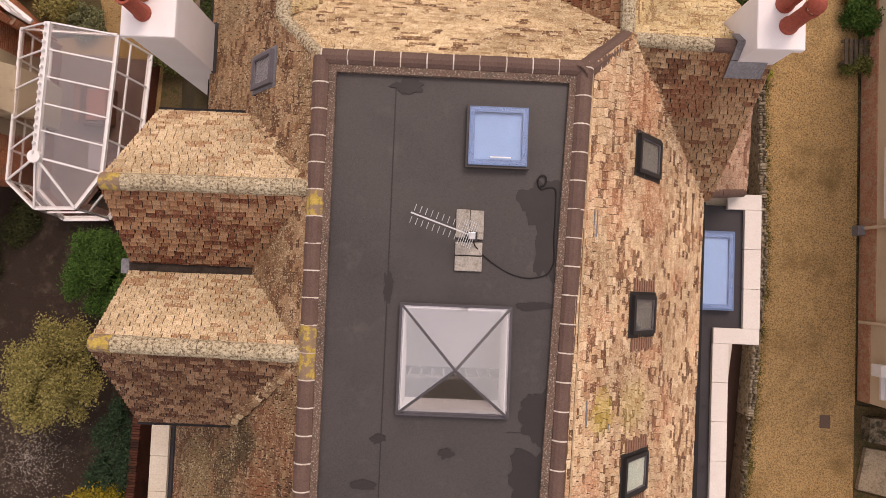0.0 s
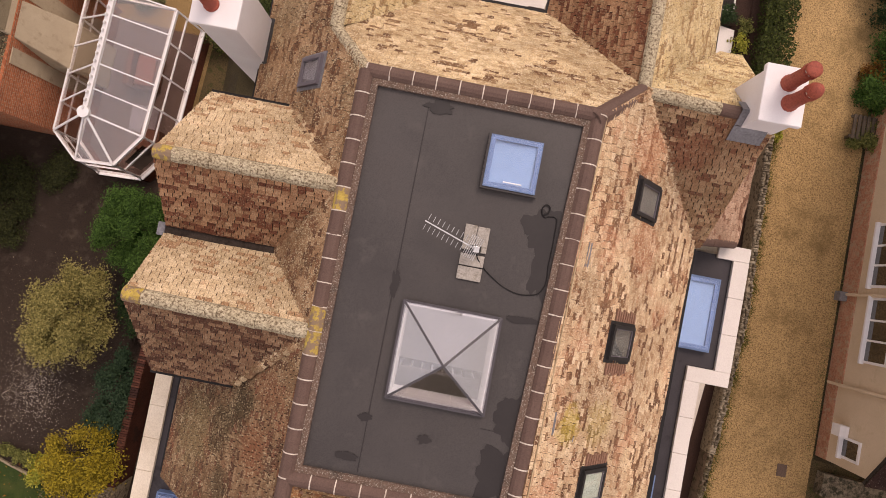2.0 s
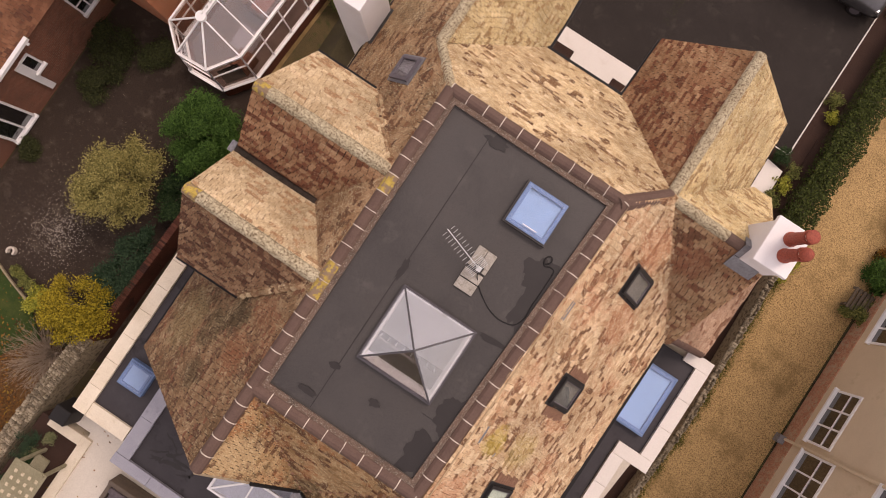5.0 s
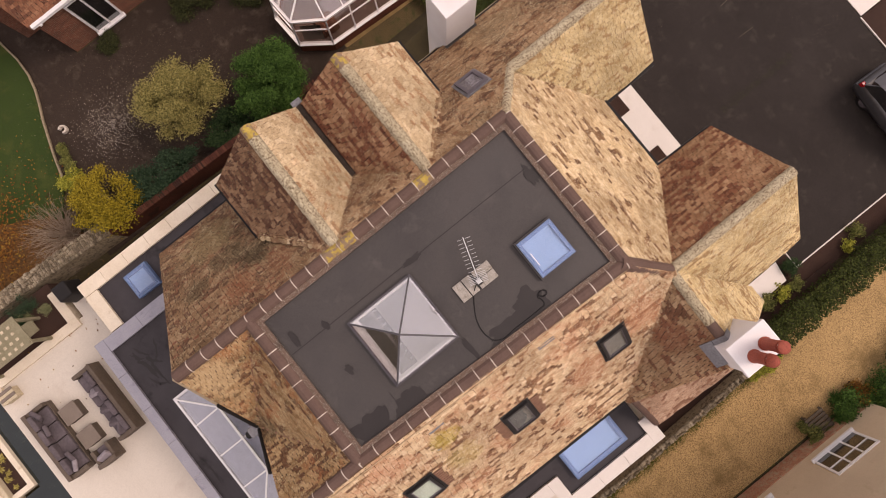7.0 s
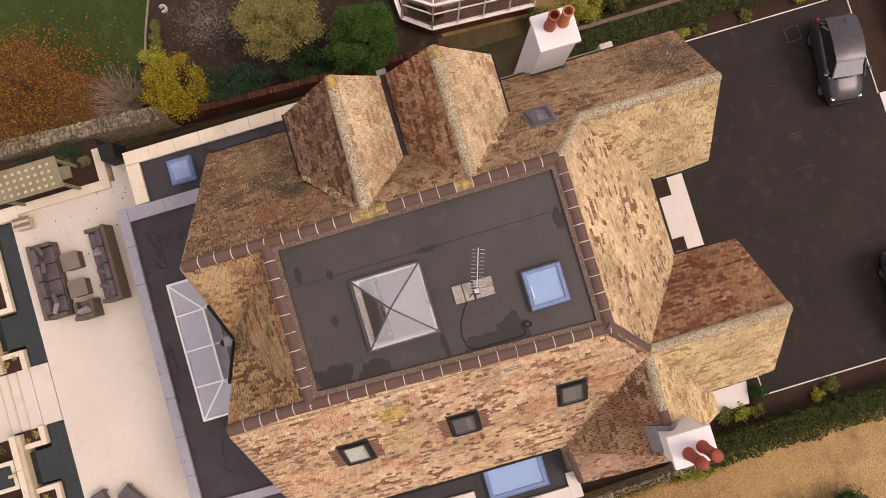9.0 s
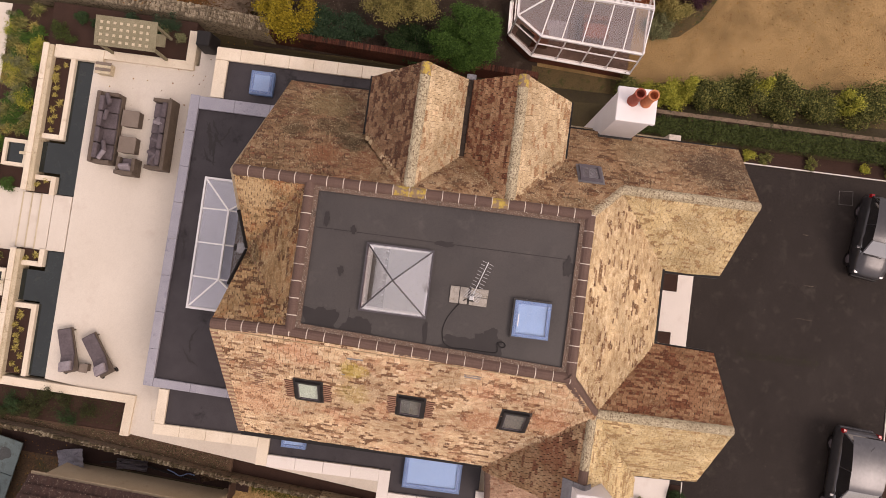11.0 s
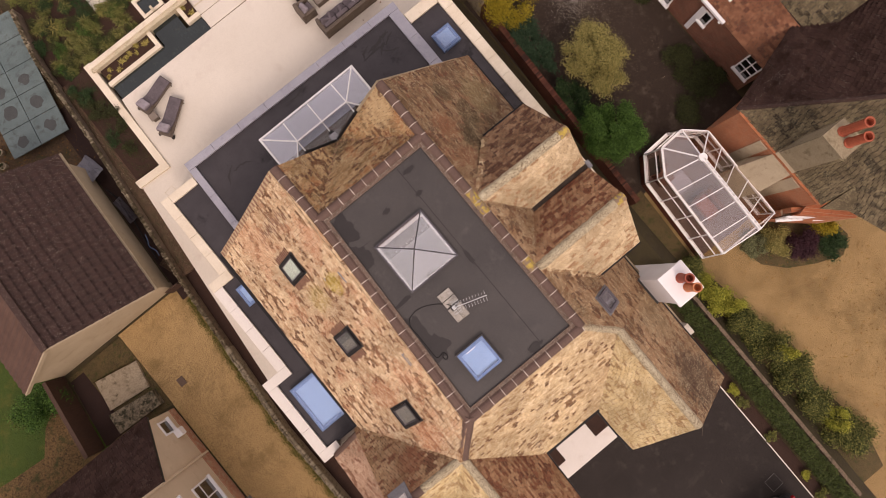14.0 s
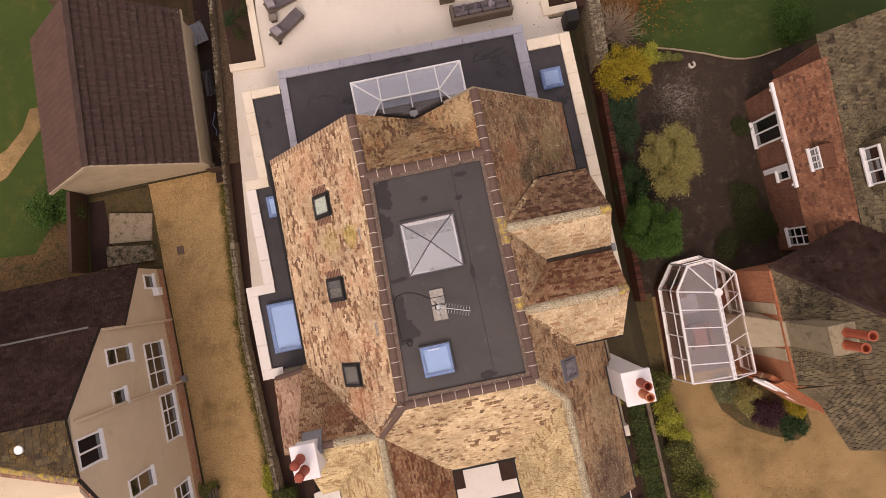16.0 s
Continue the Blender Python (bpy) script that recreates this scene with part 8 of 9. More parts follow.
# ------------------------------------------------------------------ plants
def leaf_mat(name, cols, rough=0.75):
    m, nt, b = nodes_of(name)
    g = nt.nodes.new("ShaderNodeNewGeometry")
    nt.links.new(ramp(nt, g.outputs["Random Per Island"], cols), b.inputs["Base Color"])
    b.inputs["Roughness"].default_value = rough
    b.inputs["Specular IOR Level"].default_value = 0.14
    return m


L_PALE = leaf_mat("pale_variegated_leaf", [(0.10, 0.09, 0.027), (0.23, 0.195, 0.062), (0.35, 0.295, 0.108)])
L_GREEN = leaf_mat("fresh_green_leaf", [(0.015, 0.036, 0.008), (0.042, 0.092, 0.017), (0.088, 0.165, 0.032)])
L_DARK = leaf_mat("dark_green_leaf", [(0.012, 0.026, 0.010), (0.026, 0.050, 0.018), (0.045, 0.075, 0.026)])
L_TEAL = leaf_mat("blue_green_leaf", [(0.013, 0.027, 0.014), (0.026, 0.050, 0.026), (0.042, 0.074, 0.036)])
L_YELLOW = leaf_mat("yellow_autumn_leaf", [(0.085, 0.066, 0.008), (0.25, 0.185, 0.014), (0.42, 0.32, 0.032)])
L_ORANGE = leaf_mat("orange_autumn_leaf", [(0.045, 0.022, 0.008), (0.13, 0.050, 0.011), (0.24, 0.095, 0.018), (0.27, 0.17, 0.03)])
L_OLIVE = leaf_mat("olive_leaf", [(0.045, 0.055, 0.016), (0.12, 0.128, 0.034), (0.23, 0.215, 0.065)])
L_LIME = leaf_mat("lime_leaf", [(0.10, 0.115, 0.014), (0.25, 0.25, 0.032), (0.42, 0.39, 0.065)])
L_VERGE = leaf_mat("verge_green", [(0.035, 0.040, 0.009), (0.085, 0.088, 0.016), (0.17, 0.155, 0.03)])
L_WEED = leaf_mat("brown_green_weed", [(0.018, 0.020, 0.009), (0.035, 0.040, 0.014), (0.065, 0.068, 0.024)])
L_SAGE = leaf_mat("sage_leaf", [(0.07, 0.075, 0.035), (0.14, 0.145, 0.07), (0.22, 0.215, 0.11)])
L_HEDGE = leaf_mat("flecked_hedge_leaf", [(0.016, 0.024, 0.008), (0.055, 0.066, 0.018), (0.11, 0.115, 0.032), (0.25, 0.23, 0.065)])
L_PURPLE = leaf_mat("purple_leaf", [(0.020, 0.008, 0.012), (0.045, 0.018, 0.024), (0.07, 0.03, 0.035)])


def leaves(rng, centre, radii, count, size, clumps=30, hollow=0.55, lump=0.22, aspect=0.5):
    """Many small folded leaves gathered in clumps inside an uneven ellipsoid."""
    verts, faces = [], []
    cs = []
    for _ in range(clumps):
        while True:
            p = Vector((rng.uniform(-1, 1), rng.uniform(-1, 1), rng.uniform(-1, 1)))
            if hollow < p.length < 1 and p.z > -0.75:
                break
        cs.append(p)
    c0 = Vector(centre)
    for _ in range(count):
        c = cs[rng.randrange(clumps)]
        p = c + Vector((rng.gauss(0, lump), rng.gauss(0, lump), rng.gauss(0, lump * 0.8))) * 0.6
        w = c0 + Vector((p.x * radii[0], p.y * radii[1], p.z * radii[2]))
        s = size * rng.uniform(0.6, 1.3)
        d = Vector((rng.gauss(0, 1), rng.gauss(0, 1), rng.gauss(0, 0.6))).normalized()
        e = d.cross(Vector((rng.gauss(0, 0.5), rng.gauss(0, 0.5), 1))).normalized()
        k = len(verts)
        n = d.cross(e)
        verts += [tuple(w - d * s), tuple(w + e * s * aspect + n * s * 0.15), tuple(w + d * s), tuple(w - e * s * aspect + n * s * 0.15)]
        faces += [(k, k + 1, k + 2), (k, k + 2, k + 3)]
    return verts, faces, cs


def tree(name, x, y, z, radii, height, material, label, category, count=5000, size=0.055, clumps=40, seed=1, hollow=0.5, group="", aspect=0.5, lump=0.22):
    rng = random.Random(seed)
    t = thing(name, (x, y, z), label, category, group)
    c = (x, y, z + height - radii[2])
    v, f, cs = leaves(rng, c, radii, count, size, clumps, hollow, lump, aspect)
    part("crown", (v, f), material, t)
    bm = bmesh.new()
    fork = Vector((x, y, z + max(0.12, (height - 2 * radii[2]) * 0.8 + 0.15)))
    r = 0.035 + 0.02 * height
    rod((x, y, z - 0.1), fork, r, bm, 8, r * 0.75)
    for p in cs[:min(14, len(cs))]:
        w = Vector((c[0] + p.x * radii[0] * 0.8, c[1] + p.y * radii[1] * 0.8, c[2] + p.z * radii[2] * 0.8))
        mid = fork.lerp(w, 0.5) + Vector((rng.uniform(-0.1, 0.1), rng.uniform(-0.1, 0.1), 0.1))
        rod(fork, mid, r * 0.45, bm, 5, r * 0.28)
        rod(mid, w, r * 0.28, bm, 5, r * 0.08)
    part("trunk", bm, M_TRUNK, t)
    return t


GW_ = -0.8
tree("variegated_tree", -11.1, -2.8, GW_, (1.2, 1.5, 1.15), 3.05, L_PALE, "pale variegated small tree on bare soil", "tree", 30000, 0.038, 70, 3, 0.25, lump=0.2)
tree("evergreen_tree", -9.7, 0.2, GW_, (1.15, 1.4, 1.2), 2.9, L_GREEN, "bright green feathery evergreen by the wall", "tree", 46000, 0.052, 60, 5, 0.4, aspect=0.28, lump=0.19)
tree("yellow_shrub", -10.2, -7.38, GW_, (1.12, 1.12, 0.85), 2.1, L_YELLOW, "golden yellow autumn shrub by the wall", "shrub", 16000, 0.042, 60, 7, 0.35)
tree("blue_green_shrub", -9.75, -5.4, GW_, (0.75, 1.5, 0.65), 1.5, L_TEAL, "blue-green spreading shrub by the wall", "shrub", 15000, 0.045, 40, 9, 0.3)
tree("dark_shrub", -9.6, -2.0, GW_, (0.7, 1.1, 0.6), 1.3, L_DARK, "dark green low shrub by the wall", "shrub", 10000, 0.045, 30, 10, 0.3)
tree("autumn_tree", -12.0, -13.2, GW_, (2.2, 2.4, 1.0), 2.6, L_ORANGE, "thin orange-leaved autumn tree over the garden wall", "tree", 7500, 0.045, 80, 11, 0.2)


def bare_bush(x, y, z, seed, label):
    rng = random.Random(seed)
    t = thing("bare_bush", (x, y, z), label, "bush")
    bm = bmesh.new()
    for _ in range(150):
        a, e = rng.uniform(0, 2 * math.pi), rng.uniform(0.25, 1.3)
        p = Vector((x, y, z))
        d = Vector((math.cos(a) * math.cos(e), math.sin(a) * math.cos(e), math.sin(e)))
        r = 0.022
        for k in range(5):
            q = p + d * rng.uniform(0.22, 0.38)
            rod(p, q, r, bm, 4, r * 0.7)
            if k:
                for _ in range(2):
                    s = (d + Vector((rng.gauss(0, 0.5), rng.gauss(0, 0.5), rng.gauss(0, 0.4)))).normalized()
                    rod(q, q + s * rng.uniform(0.15, 0.35), r * 0.5, bm, 3, 0.003)
            p, r = q, r * 0.7
            d = (d + Vector((rng.gauss(0, 0.22), rng.gauss(0, 0.22), rng.gauss(0, 0.12)))).normalized()
    part("branchwork", bm, M_TWIG, t)


M_TWIG = surf("grey_brown_twig", [(0.20, 0.145, 0.105), (0.34, 0.26, 0.195)], 30, 4, 0.95, 0.3)
bare_bush(-10.5, -9.75, GW_, 2, "leafless grey-brown bush by the garden wall")


def mound(name, x, y, z, r, h, material, label, category="shrub", count=900, size=0.04, seed=1, group=""):
    rng = random.Random(seed)
    v, f, cs = leaves(rng, (x, y, z + h * 0.45), (r, r, h * 0.6), count * 2, size, 16, 0.3, 0.36)
    t = thing(name, (x, y, z), label, category, group)
    part("foliage", (v, f), material, t)
    bm = bmesh.new()
    for p in cs[:6]:
        rod((x, y, z - 0.03), (x + p.x * r * 0.7, y + p.y * r * 0.7, z + h * (0.45 + 0.4 * p.z)), 0.008, bm, 4, 0.004)
    part("stems", bm, M_TRUNK, t)
    return t


def hedge(x0, x1, y0, y1, z0, z1, material, label, per=900, size=0.04, seed=1):
    rng = random.Random(seed)
    t = thing("hedge", ((x0 + x1) / 2, (y0 + y1) / 2, z0), label, "hedge", kind="stuff")
    verts, faces = [], []
    n = int((y1 - y0) * per)
    for _ in range(n):
        y = rng.uniform(y0, y1)
        wob = 0.13 * noise.noise(Vector((y * 1.3, seed, 0))) + 0.07 * noise.noise(Vector((y * 4.1, seed, 5)))
        x = rng.uniform(x0 - wob, x1 + wob)
        top = z1 + wob + 0.1 * noise.noise(Vector((x * 3, y * 3, seed)))
        z = z0 + (top - z0) * (1 - rng.random() ** 2.2 * 0.9)
        d = Vector((rng.gauss(0, 1), rng.gauss(0, 1), rng.gauss(0, 0.7))).normalized()
        e = d.cross(Vector((rng.gauss(0, 0.4), rng.gauss(0, 0.4), 1))).normalized()
        s = size * rng.uniform(0.6, 1.3)
        w = Vector((x, y, z))
        k = len(verts)
        verts += [tuple(w - d * s), tuple(w + e * s * 0.6), tuple(w + d * s), tuple(w - e * s * 0.6)]
        faces += [(k, k + 1, k + 2), (k, k + 2, k + 3)]
    part("foliage", (verts, faces), material, t)
    bm = bmesh.new()
    for k in range(int((y1 - y0) / 0.5)):
        y = y0 + 0.25 + 0.5 * k
        rod(((x0 + x1) / 2, y, z0 - 0.1), ((x0 + x1) / 2 + rng.uniform(-0.1, 0.1), y, z1 - 0.1), 0.02, bm, 5)
    part("stems", bm, M_TRUNK, t)


L_HEDGE_E = leaf_mat("green_hedge_leaf", [(0.016, 0.022, 0.005), (0.038, 0.050, 0.011), (0.085, 0.098, 0.022)])
L_ROUGH = leaf_mat("rough_hedge_leaf", [(0.017, 0.025, 0.008), (0.044, 0.060, 0.016), (0.080, 0.096, 0.026)])
hedge(-7.72, -6.95, 5.9, 19.0, 0.0, 0.6, L_ROUGH, "clipped dark green hedge along the drive", 1500, 0.04, 3)
hedge(8.45, 9.5, 8.0, 22.0, 0.0, 0.9, L_HEDGE_E, "dark green hedge between drive and lane", 2100, 0.04, 6)
rng = random.Random(12)
for k in range(6):
    mound("hedge_shrub", -6.8 + 0.85 * k, 21.0 + 0.15 * (k % 2), 0.03, 0.75, 1.1, L_DARK, "dark green hedge shrub beyond the drive", count=3200, size=0.045, seed=80 + k, group="hedge shrubs")
for k, y in enumerate((7.4, 9.3, 10.6, 12.2, 12.9, 14.8, 17.0, 18.1)):
    mound("golden_shrub", -6.62 + rng.uniform(-0.12, 0.1), y, 0.03, rng.uniform(0.15, 0.28), 0.3, L_OLIVE if k % 3 else L_LIME, "small golden shrub in the bark bed", count=240, size=0.04, seed=k, group="small border shrubs")
for k, y in enumerate((9.3, 9.9, 10.5, 12.9, 13.5, 17.4)):
    mound("golden_shrub", 8.12 + rng.uniform(-0.12, 0.15), y, 0.03, rng.uniform(0.2, 0.34), 0.3, L_LIME if k % 2 else L_OLIVE, "small golden shrub in the bark bed", count=300, size=0.04, seed=40 + k, group="small border shrubs")
for x, y, r, h, m, n, s in ((-8.75, 7.1, 0.55, 0.9, L_HEDGE, "dark olive shrub behind the wall", 1), (-8.75, 8.5, 0.72, 1.1, L_LIME, "yellow-green shrub behind the wall", 2), (-9.2, 10.4, 0.72, 1.1, L_HEDGE, "dark olive shrub behind the wall", 3), (-9.3, 11.9, 0.8, 1.2, L_HEDGE, "dark olive shrub behind the wall", 4), (-9.35, 13.6, 0.78, 1.2, L_HEDGE, "dark olive shrub behind the wall", 5), (-9.3, 15.2, 0.75, 1.1, L_HEDGE, "dark olive shrub behind the wall", 6), (-9.3, 17.2, 1.0, 1.0, L_HEDGE, "dark olive shrub behind the wall", 8),
                          (-12.68, 8.72, 0.58, 0.75, L_PALE, "round clipped olive shrub by the conservatory", 9), (-11.9, 8.2, 0.5, 0.45, L_SAGE, "grey-green low shrub by the conservatory", 10), (-13.55, 9.6, 0.65, 0.7, L_PURPLE, "dark purple shrub beside the gravel", 11), (-14.75, 9.5, 0.5, 0.7, L_YELLOW, "bright yellow shrub by the bay window", 12), (-14.6, 10.4, 0.6, 0.6, L_DARK, "green low shrub beside the gravel", 13),
                          (12.75, 9.0, 0.6, 0.9, L_GREEN, "green shrub beside the lane", 14), (12.95, 10.3, 0.8, 1.2, L_GREEN, "green shrub beside the lane", 15), (12.6, 7.6, 0.45, 0.6, L_OLIVE, "olive shrub beside the lane", 16), (12.7, 12.2, 0.9, 1.2, L_DARK, "dark shrub beside the lane", 17), (16.9, -6.6, 1.0, 1.2, L_GREEN, "green shrub by the barn", 18),
                          (-14.8, -0.4, 0.7, 0.4, L_WEED, "sparse weedy growth in the bare garden", 19), (-15.2, 1.0, 0.8, 0.4, L_WEED, "sparse weedy growth in the bare garden", 20), (-13.6, 1.6, 0.6, 0.4, L_WEED, "sparse weedy growth in the bare garden", 24), (-12.0, -8.3, 0.45, 0.4, L_LIME, "lime green edging plant", 21), (-15.6, -4.0, 0.4, 0.3, L_WEED, "low weedy plant by the brick house", 22), (-19, -8.6, 0.9, 0.8, L_GREEN, "green shrub on the lawn", 23)):
    mound("shrub", x, y, fall(x), r, h, m, n, count=int(5200 * r), size=0.042, seed=s)
for x, y, r in ((-9.1, 9.6, 0.4), (-9.6, 12.6, 0.36), (-9.4, 16.2, 0.45)):
    mound("golden_bush", x, y, fall(x), r, 1.25, L_LIME, "yellow-green bush among dark shrubs behind the wall", "shrub", 1500, 0.042, int(100 * r))
L_STRAW = leaf_mat("straw_yellow_blade", [(0.13, 0.10, 0.03), (0.32, 0.26, 0.07), (0.48, 0.40, 0.14)])
L_REED = leaf_mat("olive_straw_blade", [(0.05, 0.06, 0.016), (0.14, 0.14, 0.04), (0.30, 0.26, 0.10)])


def tuft(x, y, z, r, h, count, material, label, seed, wide=0.012, group="border grasses"):
    """A grass-like plant: bent blades that spring from one root."""
    q = random.Random(seed)
    verts, faces = [], []
    for _ in range(count):
        a, reach, up = q.uniform(0, 6.283), r * q.uniform(0.35, 1.1), h * q.uniform(0.5, 1.1)
        d, e = Vector((math.cos(a), math.sin(a), 0)), Vector((-math.sin(a), math.cos(a), 0)) * wide * q.uniform(0.7, 1.2)
        o = Vector((x + q.gauss(0, r * 0.1), y + q.gauss(0, r * 0.1), z - 0.02))
        mid, tip = o + d * reach * 0.5 + Vector((0, 0, up)), o + d * reach + Vector((0, 0, up * q.uniform(0.45, 1.0)))
        k = len(verts)
        verts += [tuple(o - e), tuple(o + e), tuple(mid + e), tuple(mid - e), tuple(tip)]
        faces += [(k, k + 1, k + 2, k + 3), (k + 3, k + 2, k + 4)]
    t = thing("grass_tuft", (x, y, z), label, "grass", group)
    part("foliage", (verts, faces), material, t)


# planting in the water garden
for x0, x1, n in ((-6.85, -3.85, 11), (3.35, 5.85, 10), (-1.9, -1.5, 2), (1.05, 1.45, 2)):
    for k in range(n):
        px, py = x0 + (x1 - x0) * (k + 0.5) / n + rng.uniform(-0.1, 0.1), rng.uniform(-16.38, -15.95)
        tuft(px, py, ZT - 0.02, rng.uniform(0.14, 0.22), 0.13, 46, L_STRAW, "small spiky straw-yellow plant in dark mulch", 300 + k, 0.014, "spiky bed plants")
for x0, x1, y0, y1, z, n, mats, grassy in ((-8.9, -1.6, -18.6, -17.15, 0.19, 100, (L_GREEN, L_SAGE, L_OLIVE, L_GREEN, L_LIME, L_OLIVE), 3), (-2.1, -1.5, -18.1, -17.1, 0.15, 5, (L_GREEN, L_OLIVE), 2), (1.2, 1.75, -18.6, -17.1, 0.2, 14, (L_GREEN, L_OLIVE, L_ROUGH), 3), (1.3, 4.2, -18.75, -18.3, 0.2, 18, (L_ROUGH, L_OLIVE, L_WEED), 3), (3.2, 7.2, -18.7, -17.1, 0.2, 60, (L_WEED, L_DARK, L_OLIVE, L_ROUGH, L_GREEN), 2), (4.7, 7.0, -22.0, -19.0, 0.2, 46, (L_DARK, L_WEED, L_OLIVE, L_WEED), 3),
                                           (6.6, 7.5, -16.8, -11.8, 0.36, 12, (L_DARK, L_WEED, L_WEED), 99), (-9.0, -7.7, -16.6, -14.6, ZT - 0.05, 6, (L_DARK, L_ROUGH), 99), (-9.0, -8.3, -14.0, -11.2, ZT - 0.05, 8, (L_DARK, L_TEAL, L_SAGE), 99), (6.4, 7.5, -19.3, -17.3, 0.2, 8, (L_DARK, L_OLIVE, L_WEED), 4)):
    for k in range(n):
        r = rng.uniform(0.2, 0.38)
        px, py = rng.uniform(x0, x1), rng.uniform(y0, y1)
        if abs(abs(px) - 2.6) < 0.95 and py > -18.3 and z < 0.3:
            py = -18.55
        if k % grassy == grassy - 1:
            tuft(px, py, z, r * 1.3, r * 1.1, 150, L_REED if k % 4 else L_STRAW, "feathery olive and straw grass in the border", 500 + k, 0.009)
        else:
            mound("border_plant", px, py, z, r, r * 1.2, mats[k % len(mats)], "small leafy border plant", "plant", 420, 0.03, int(1000 * r) + k, "border plants")


for x, y, r in ((11.56, -19.2, 0.16), (12.06, -18.5, 0.18), (11.88, -17.6, 0.15), (11.7, -16.55, 0.17), (11.94, -15.95, 0.15), (13.5, -16.7, 0.18), (12.8, -17.95, 0.2)):
    plant_pot(x, y, r)
bowl = thing("white_bowl", (-13.91, -7.41, -0.775), "small white crescent-shaped planter on the soil", "planter")
bm = bmesh.new()
for k in range(9):
    a0, a1 = radians(-30 + 30 * k), radians(-30 + 30 * (k + 1))
    q = [(0.17 * math.cos(a0), 0.17 * math.sin(a0)), (0.17 * math.cos(a1), 0.17 * math.sin(a1)), (0.10 * math.cos(a1), 0.10 * math.sin(a1)), (0.10 * math.cos(a0), 0.10 * math.sin(a0))]
    prism([(-13.91 + p[0], -7.41 + p[1]) for p in q[::-1]], -0.78, -0.62, bm)
part("rim", bm, M_MORTAR, bowl)
gate = thing("lattice_gate", (12.5, 7.85, 0.0), "brown slatted timber gate lying beside the lane", "gate")
for k in range(7):
    part("slat", box(12.05 + 0.15 * k, 12.15 + 0.15 * k, 7.45, 8.25, 0.32, 0.36), M_TRUNK, gate)
for y in (7.5, 8.15):
    part("rail", box(12.0, 13.1, y, y + 0.08, 0.26, 0.32), M_TRUNK, gate)
for x in (12.05, 13.0):
    part("post", box(x, x + 0.08, 7.5, 7.58, 0.0, 0.32), M_TRUNK, gate)
tagged(solid("brick_paving", prism([(13.2, 7.75), (14.3, 7.75), (14.3, 8.6), (13.2, 8.6)], -0.05, 0.1), M_ORANGEBRICK), "red brick paving beside the house", "paving", kind="structure")
slabs = thing("stone_path", (14.2, 8.8, 0.0), "path of small grey paving setts", "path")
for i in range(14):
    for j in range(4):
        x, y = 13.15 + 0.2 * i, 8.65 + 0.2 * j
        part("sett", soft_box(x, x + 0.185, y - 0.02 * i, y + 0.185 - 0.02 * i, 0.0, 0.12, 0.012, 1), M_CAPSTONE, slabs)
tagged(solid("north_east_lawn", prism([(13.2, 11.0), (24, 10.4), (24, 30), (14.0, 30)], -0.1, 0.03), M_LAWN_O), "green lawn beyond the lane", "lawn", kind="structure")
for x, y, r in ((9.72, 7.2, 0.24), (9.78, 7.7, 0.3), (9.74, 8.15, 0.24)):
    mound("verge_weed", x, y, 0, r, 0.3, L_LIME, "yellow-green weedy clump at the foot of the lane wall", "plant", 420, 0.035, int(100 * r) + 7, "verge weeds")
mound("pocket_plant", 7.45, 10.73, 0.06, 0.3, 0.4, L_DARK, "dark green plant in the pocket beside the step", "plant", 600, 0.035, 71)
mound("red_shrub", 12.6, 9.6, 0, 0.4, 0.6, L_ORANGE, "red-orange shrub beside the lane", count=1400, size=0.045, seed=61)


def strew(name, pts_of, count, size, material, label, category, lift=0.004, flat=True, seed=5):
    """Loose leaves or stones lying about."""
    r = random.Random(seed)
    verts, faces = [], []
    for _ in range(count):
        x, y, z = pts_of(r)
        a = r.uniform(0, 6.28)
        s = size * r.uniform(0.5, 1.4)
        d, e = Vector((math.cos(a), math.sin(a), r.uniform(-0.2, 0.2))) * s, Vector((-math.sin(a), math.cos(a), r.uniform(-0.2, 0.2))) * s * 0.6
        w = Vector((x, y, z + lift + s * 0.2))
        k = len(verts)
        verts += [tuple(w - d), tuple(w + e), tuple(w + d), tuple(w - e), tuple(w + Vector((0, 0, s * 0.35)))]
        faces += [(k, k + 1, k + 4), (k + 1, k + 2, k + 4), (k + 2, k + 3, k + 4), (k + 3, k, k + 4)]
    tagged(solid(name, (verts, faces), material), label, category, kind="stuff")


M_LEAFLET = leaf_mat("dry_pale_leaf", [(0.10, 0.075, 0.05), (0.24, 0.185, 0.125), (0.40, 0.33, 0.24)])
strew("fallen_leaves", lambda r: (r.gauss(-6.0, 1.2), r.gauss(-11.0, 1.6), ZT), 60, 0.035, L_ORANGE, "brown leaves fallen on the terrace", "leaves")
strew("bed_weeds", lambda r: (r.uniform(6.55, 7.5), r.uniform(-16.9, -11.6), 0.37), 900, 0.028, L_WEED, "small weeds on the dark mulch of the bed", "weeds", seed=31)
strew("bank_weeds", lambda r: (lambda y: (np.interp(y, [-17, -11.4, -7], [7.66, 7.78, 8.22]) + r.uniform(0, 0.5), y, 0.37))(r.uniform(-16.9, -7.1)), 1500, 0.022, L_WEED, "low mossy weeds on the earthy bank", "weeds", seed=32)
strew("bank_leaves", lambda r: (lambda y: (np.interp(y, [-17, -11.4, -7], [7.66, 7.78, 8.22]) + r.uniform(0, 0.5), y, 0.37))(r.uniform(-16.9, -7.1)), 700, 0.018, M_LEAFLET, "dry leaves on the earthy bank", "leaves", seed=33)
strew("garden_leaves", lambda r: (r.uniform(8.6, 14.5), r.uniform(-20, -13.8), 0.02), 1800, 0.028, L_ORANGE, "brown leaves on the garden earth behind the barn", "leaves", seed=34)
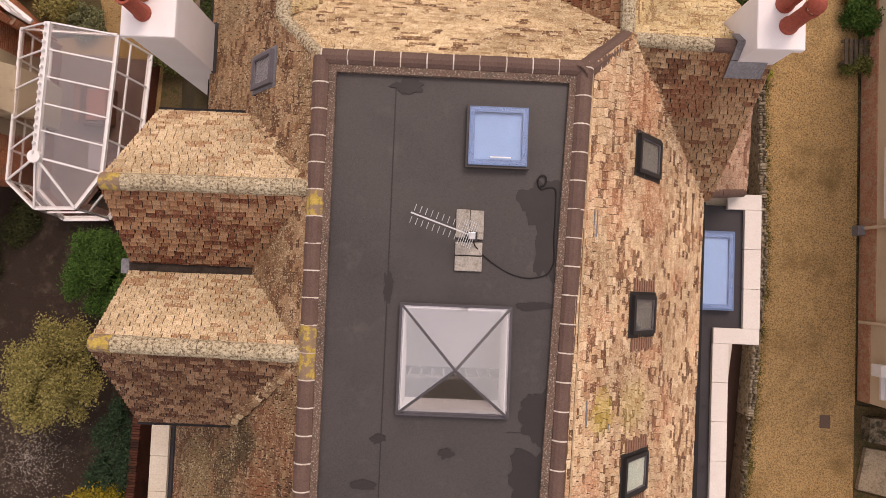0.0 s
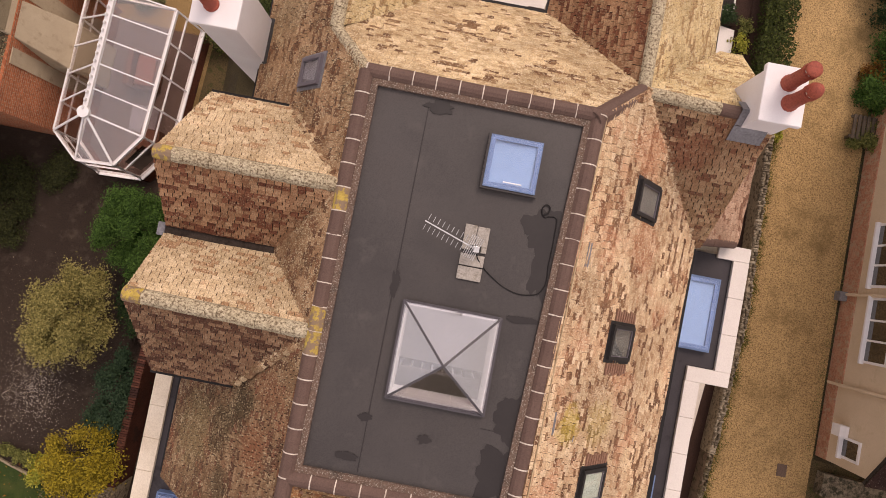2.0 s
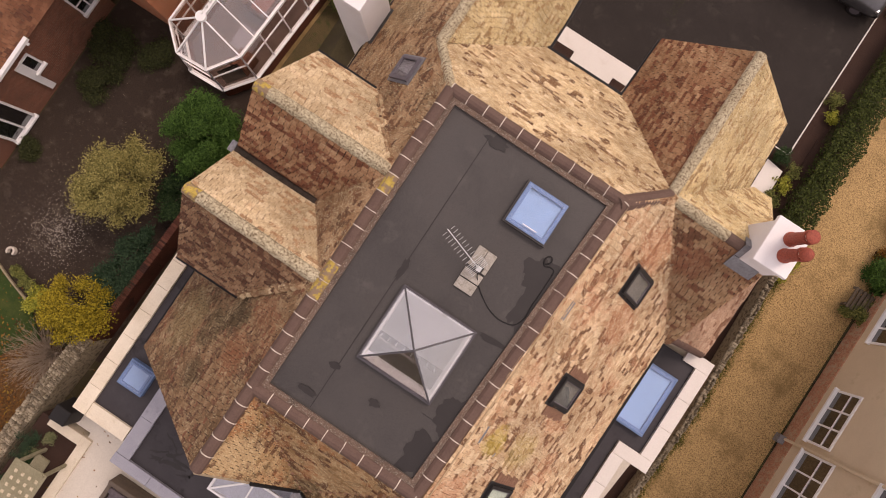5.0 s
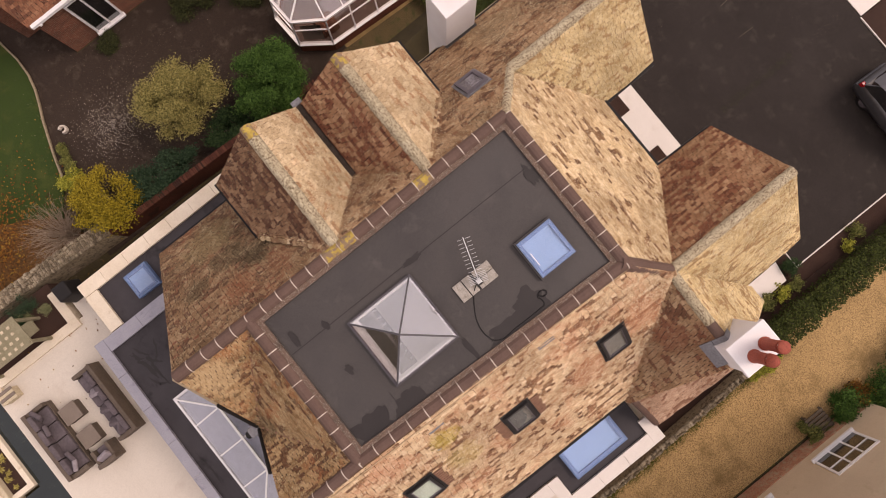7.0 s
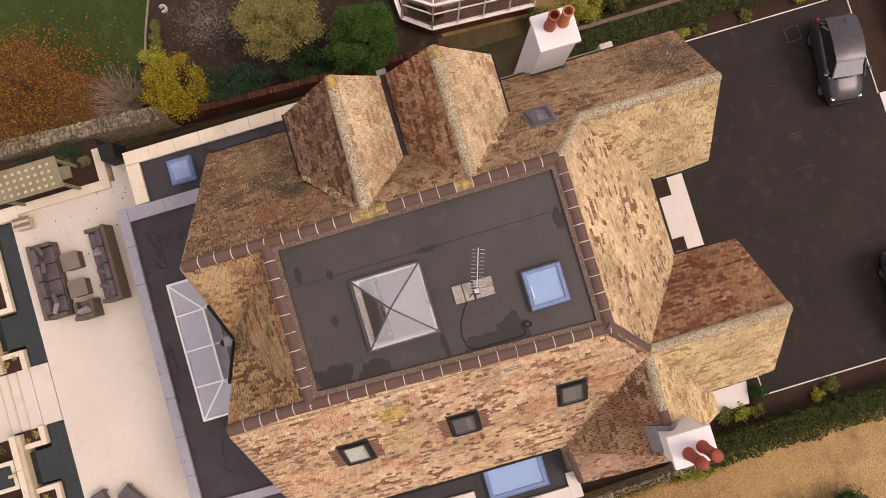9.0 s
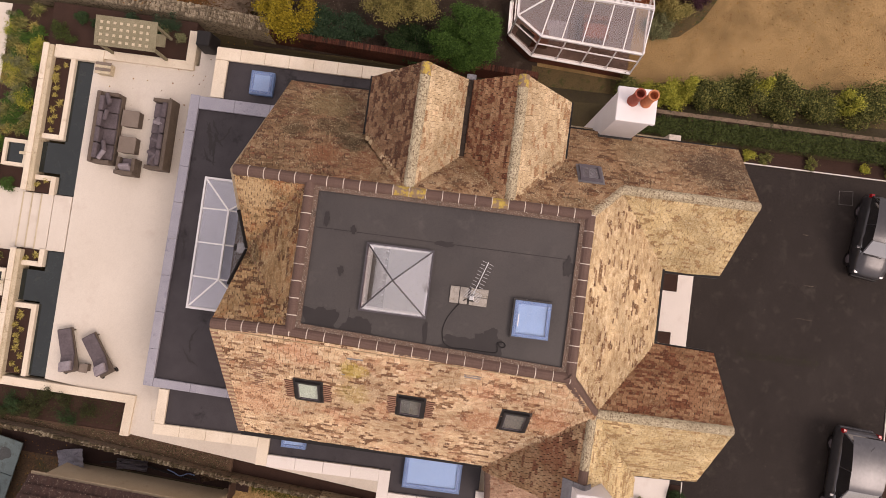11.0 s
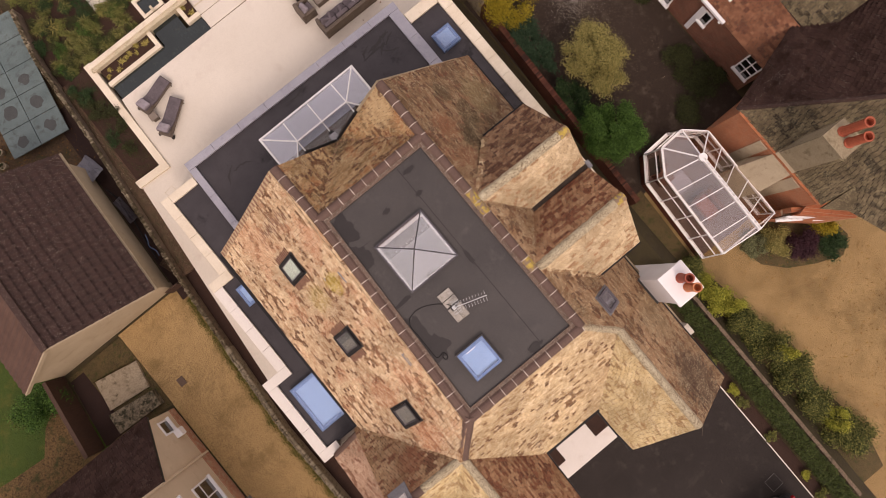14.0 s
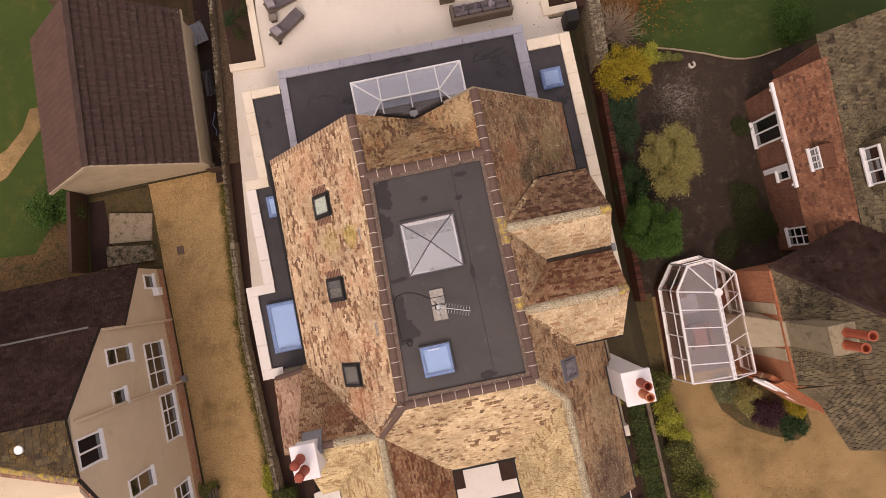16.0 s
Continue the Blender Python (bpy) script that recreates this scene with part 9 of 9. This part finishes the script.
strew("pale_leaves", lambda r: (r.gauss(-12.9, 1.4), r.gauss(-4.9, 1.7), -0.77), 2600, 0.014, M_LEAFLET, "pale dry leaves strewn on the soil", "leaves", seed=6)
strew("pale_stones", lambda r: (r.gauss(-12.9, 0.55), r.gauss(-5.9, 0.6), -0.77), 1000, 0.018, M_MORTAR, "pale stones on the soil", "stones", seed=8)
strew("autumn_leaves", lambda r: (r.gauss(-12.3, 1.2), r.gauss(-13.2, 1.7), -0.75), 4500, 0.045, L_ORANGE, "orange leaves under the autumn tree", "leaves", seed=9)
strew("lawn_leaves", lambda r: (r.uniform(-18, -11), r.uniform(-16, -8.8), -0.78), 140, 0.022, L_PALE, "scattered leaves on the lawn", "leaves", seed=10)
strew("gravel_leaves", lambda r: (r.uniform(-16, -10.5), r.uniform(8, 19), -0.77), 1500, 0.03, L_ORANGE, "brown leaves on the gravel", "leaves", seed=11)


strew("drive_grit", lambda r: (1.55 + 0.15 * math.sin(r.uniform(0, 6)) + r.gauss(0, 0.07), r.uniform(13.4, 18.4), 0.02), 120, 0.008, M_LEAFLET, "pale grit along a joint in the drive", "grit", seed=21)
strew("drive_moss", lambda r: (1.5 + r.gauss(0, 0.1), r.uniform(12.6, 16.0), 0.02), 500, 0.014, L_WEED, "moss flecks along a joint in the drive", "moss", seed=22)
strew("drive_dust", lambda r: (r.uniform(-6, 7.4), r.uniform(10.6, 18.6), 0.02), 300, 0.007, M_LEAFLET, "fine pale grit on the asphalt", "grit", seed=23)
for (ax, ay), (bx, by) in (((-0.25, 14.9), (-0.22, 15.55)), ((-1.61, 15.12), (-1.63, 15.49)), ((-3.7, 14.83), (-3.67, 15.05)), ((-5.5, 11.3), (-5.1, 11.6)), ((-4.6, 12.6), (-4.3, 12.9))):
    tagged(solid("scrape_mark", bar((ax, ay, 0.022), (bx, by, 0.022), 0.011, 0.004), M_CAPSTONE), "thin pale scrape on the dark asphalt", "scrape mark", kind="structure")
edge = thing("lawn_edging", (-15, -7.6, -0.78), "thin curved stone edging between lawn and soil", "edging")
for p, q in zip(LAWN_EDGE, LAWN_EDGE[1:]):
    for k in range(4):
        a, b = Vector((*p, -0.75)).lerp(Vector((*q, -0.75)), k / 4), Vector((*p, -0.75)).lerp(Vector((*q, -0.75)), (k + 0.93) / 4)
        part("edging_stone", bar(a, b, 0.07, 0.11), M_STACK, edge)
for x, y, r in ((-13.3, -7.9, 0.2), (-12.9, -8.05, 0.22), (-12.5, -8.1, 0.26)):
    mound("edging_plant", x, y, -0.775, r, 0.3, L_OLIVE, "olive edging plant beside the lawn", "plant", 420, 0.04, int(r * 100), "edging plants")


def blades(name, pts_of, count, h, material, label, seed=3):
    r = random.Random(seed)
    verts, faces = [], []
    for _ in range(count):
        x, y, z = pts_of(r)
        a = r.uniform(0, 6.28)
        w, hh = h * 0.12, h * r.uniform(0.5, 1.2)
        dx, dy = math.cos(a), math.sin(a)
        k = len(verts)
        verts += [(x - dy * w, y + dx * w, z), (x + dy * w, y - dx * w, z), (x + dx * hh * 0.8, y + dy * hh * 0.8, z + hh * 0.7)]
        faces.append((k, k + 1, k + 2))
    tagged(solid(name, (verts, faces), material), label, "grass", kind="stuff")


def verge(r):
    y = r.uniform(-6.2, 9)
    x = np.interp(y, [-14, -6.6, -3.3, 1.0, 5.2, 9], [8.05, 9.05, 9.32, 9.62, 9.5, 9.4])
    return x + 0.15 + abs(r.gauss(0, 0.15)) + 0.15 * noise.noise(Vector((y * 1.7, 0, 0))), y, 0.01


blades("verge_grass", verge, 10000, 0.08, L_VERGE, "rough grass along the lane wall")
blades("lane_grass", lambda r: (12.62 + r.gauss(0, 0.1), r.uniform(-3, 12), 0.0), 2500, 0.07, L_OLIVE, "grass at the foot of the house", 4)

for ob in bpy.data.objects:
    if ob.type == "MESH" and ob.data.materials and ob.data.materials[0] in (M_GLASS, M_GLASS_B, M_GLASS_L, M_GLASS_G, M_GLASS_C, M_GLASS_R):
        ob.visible_shadow = False
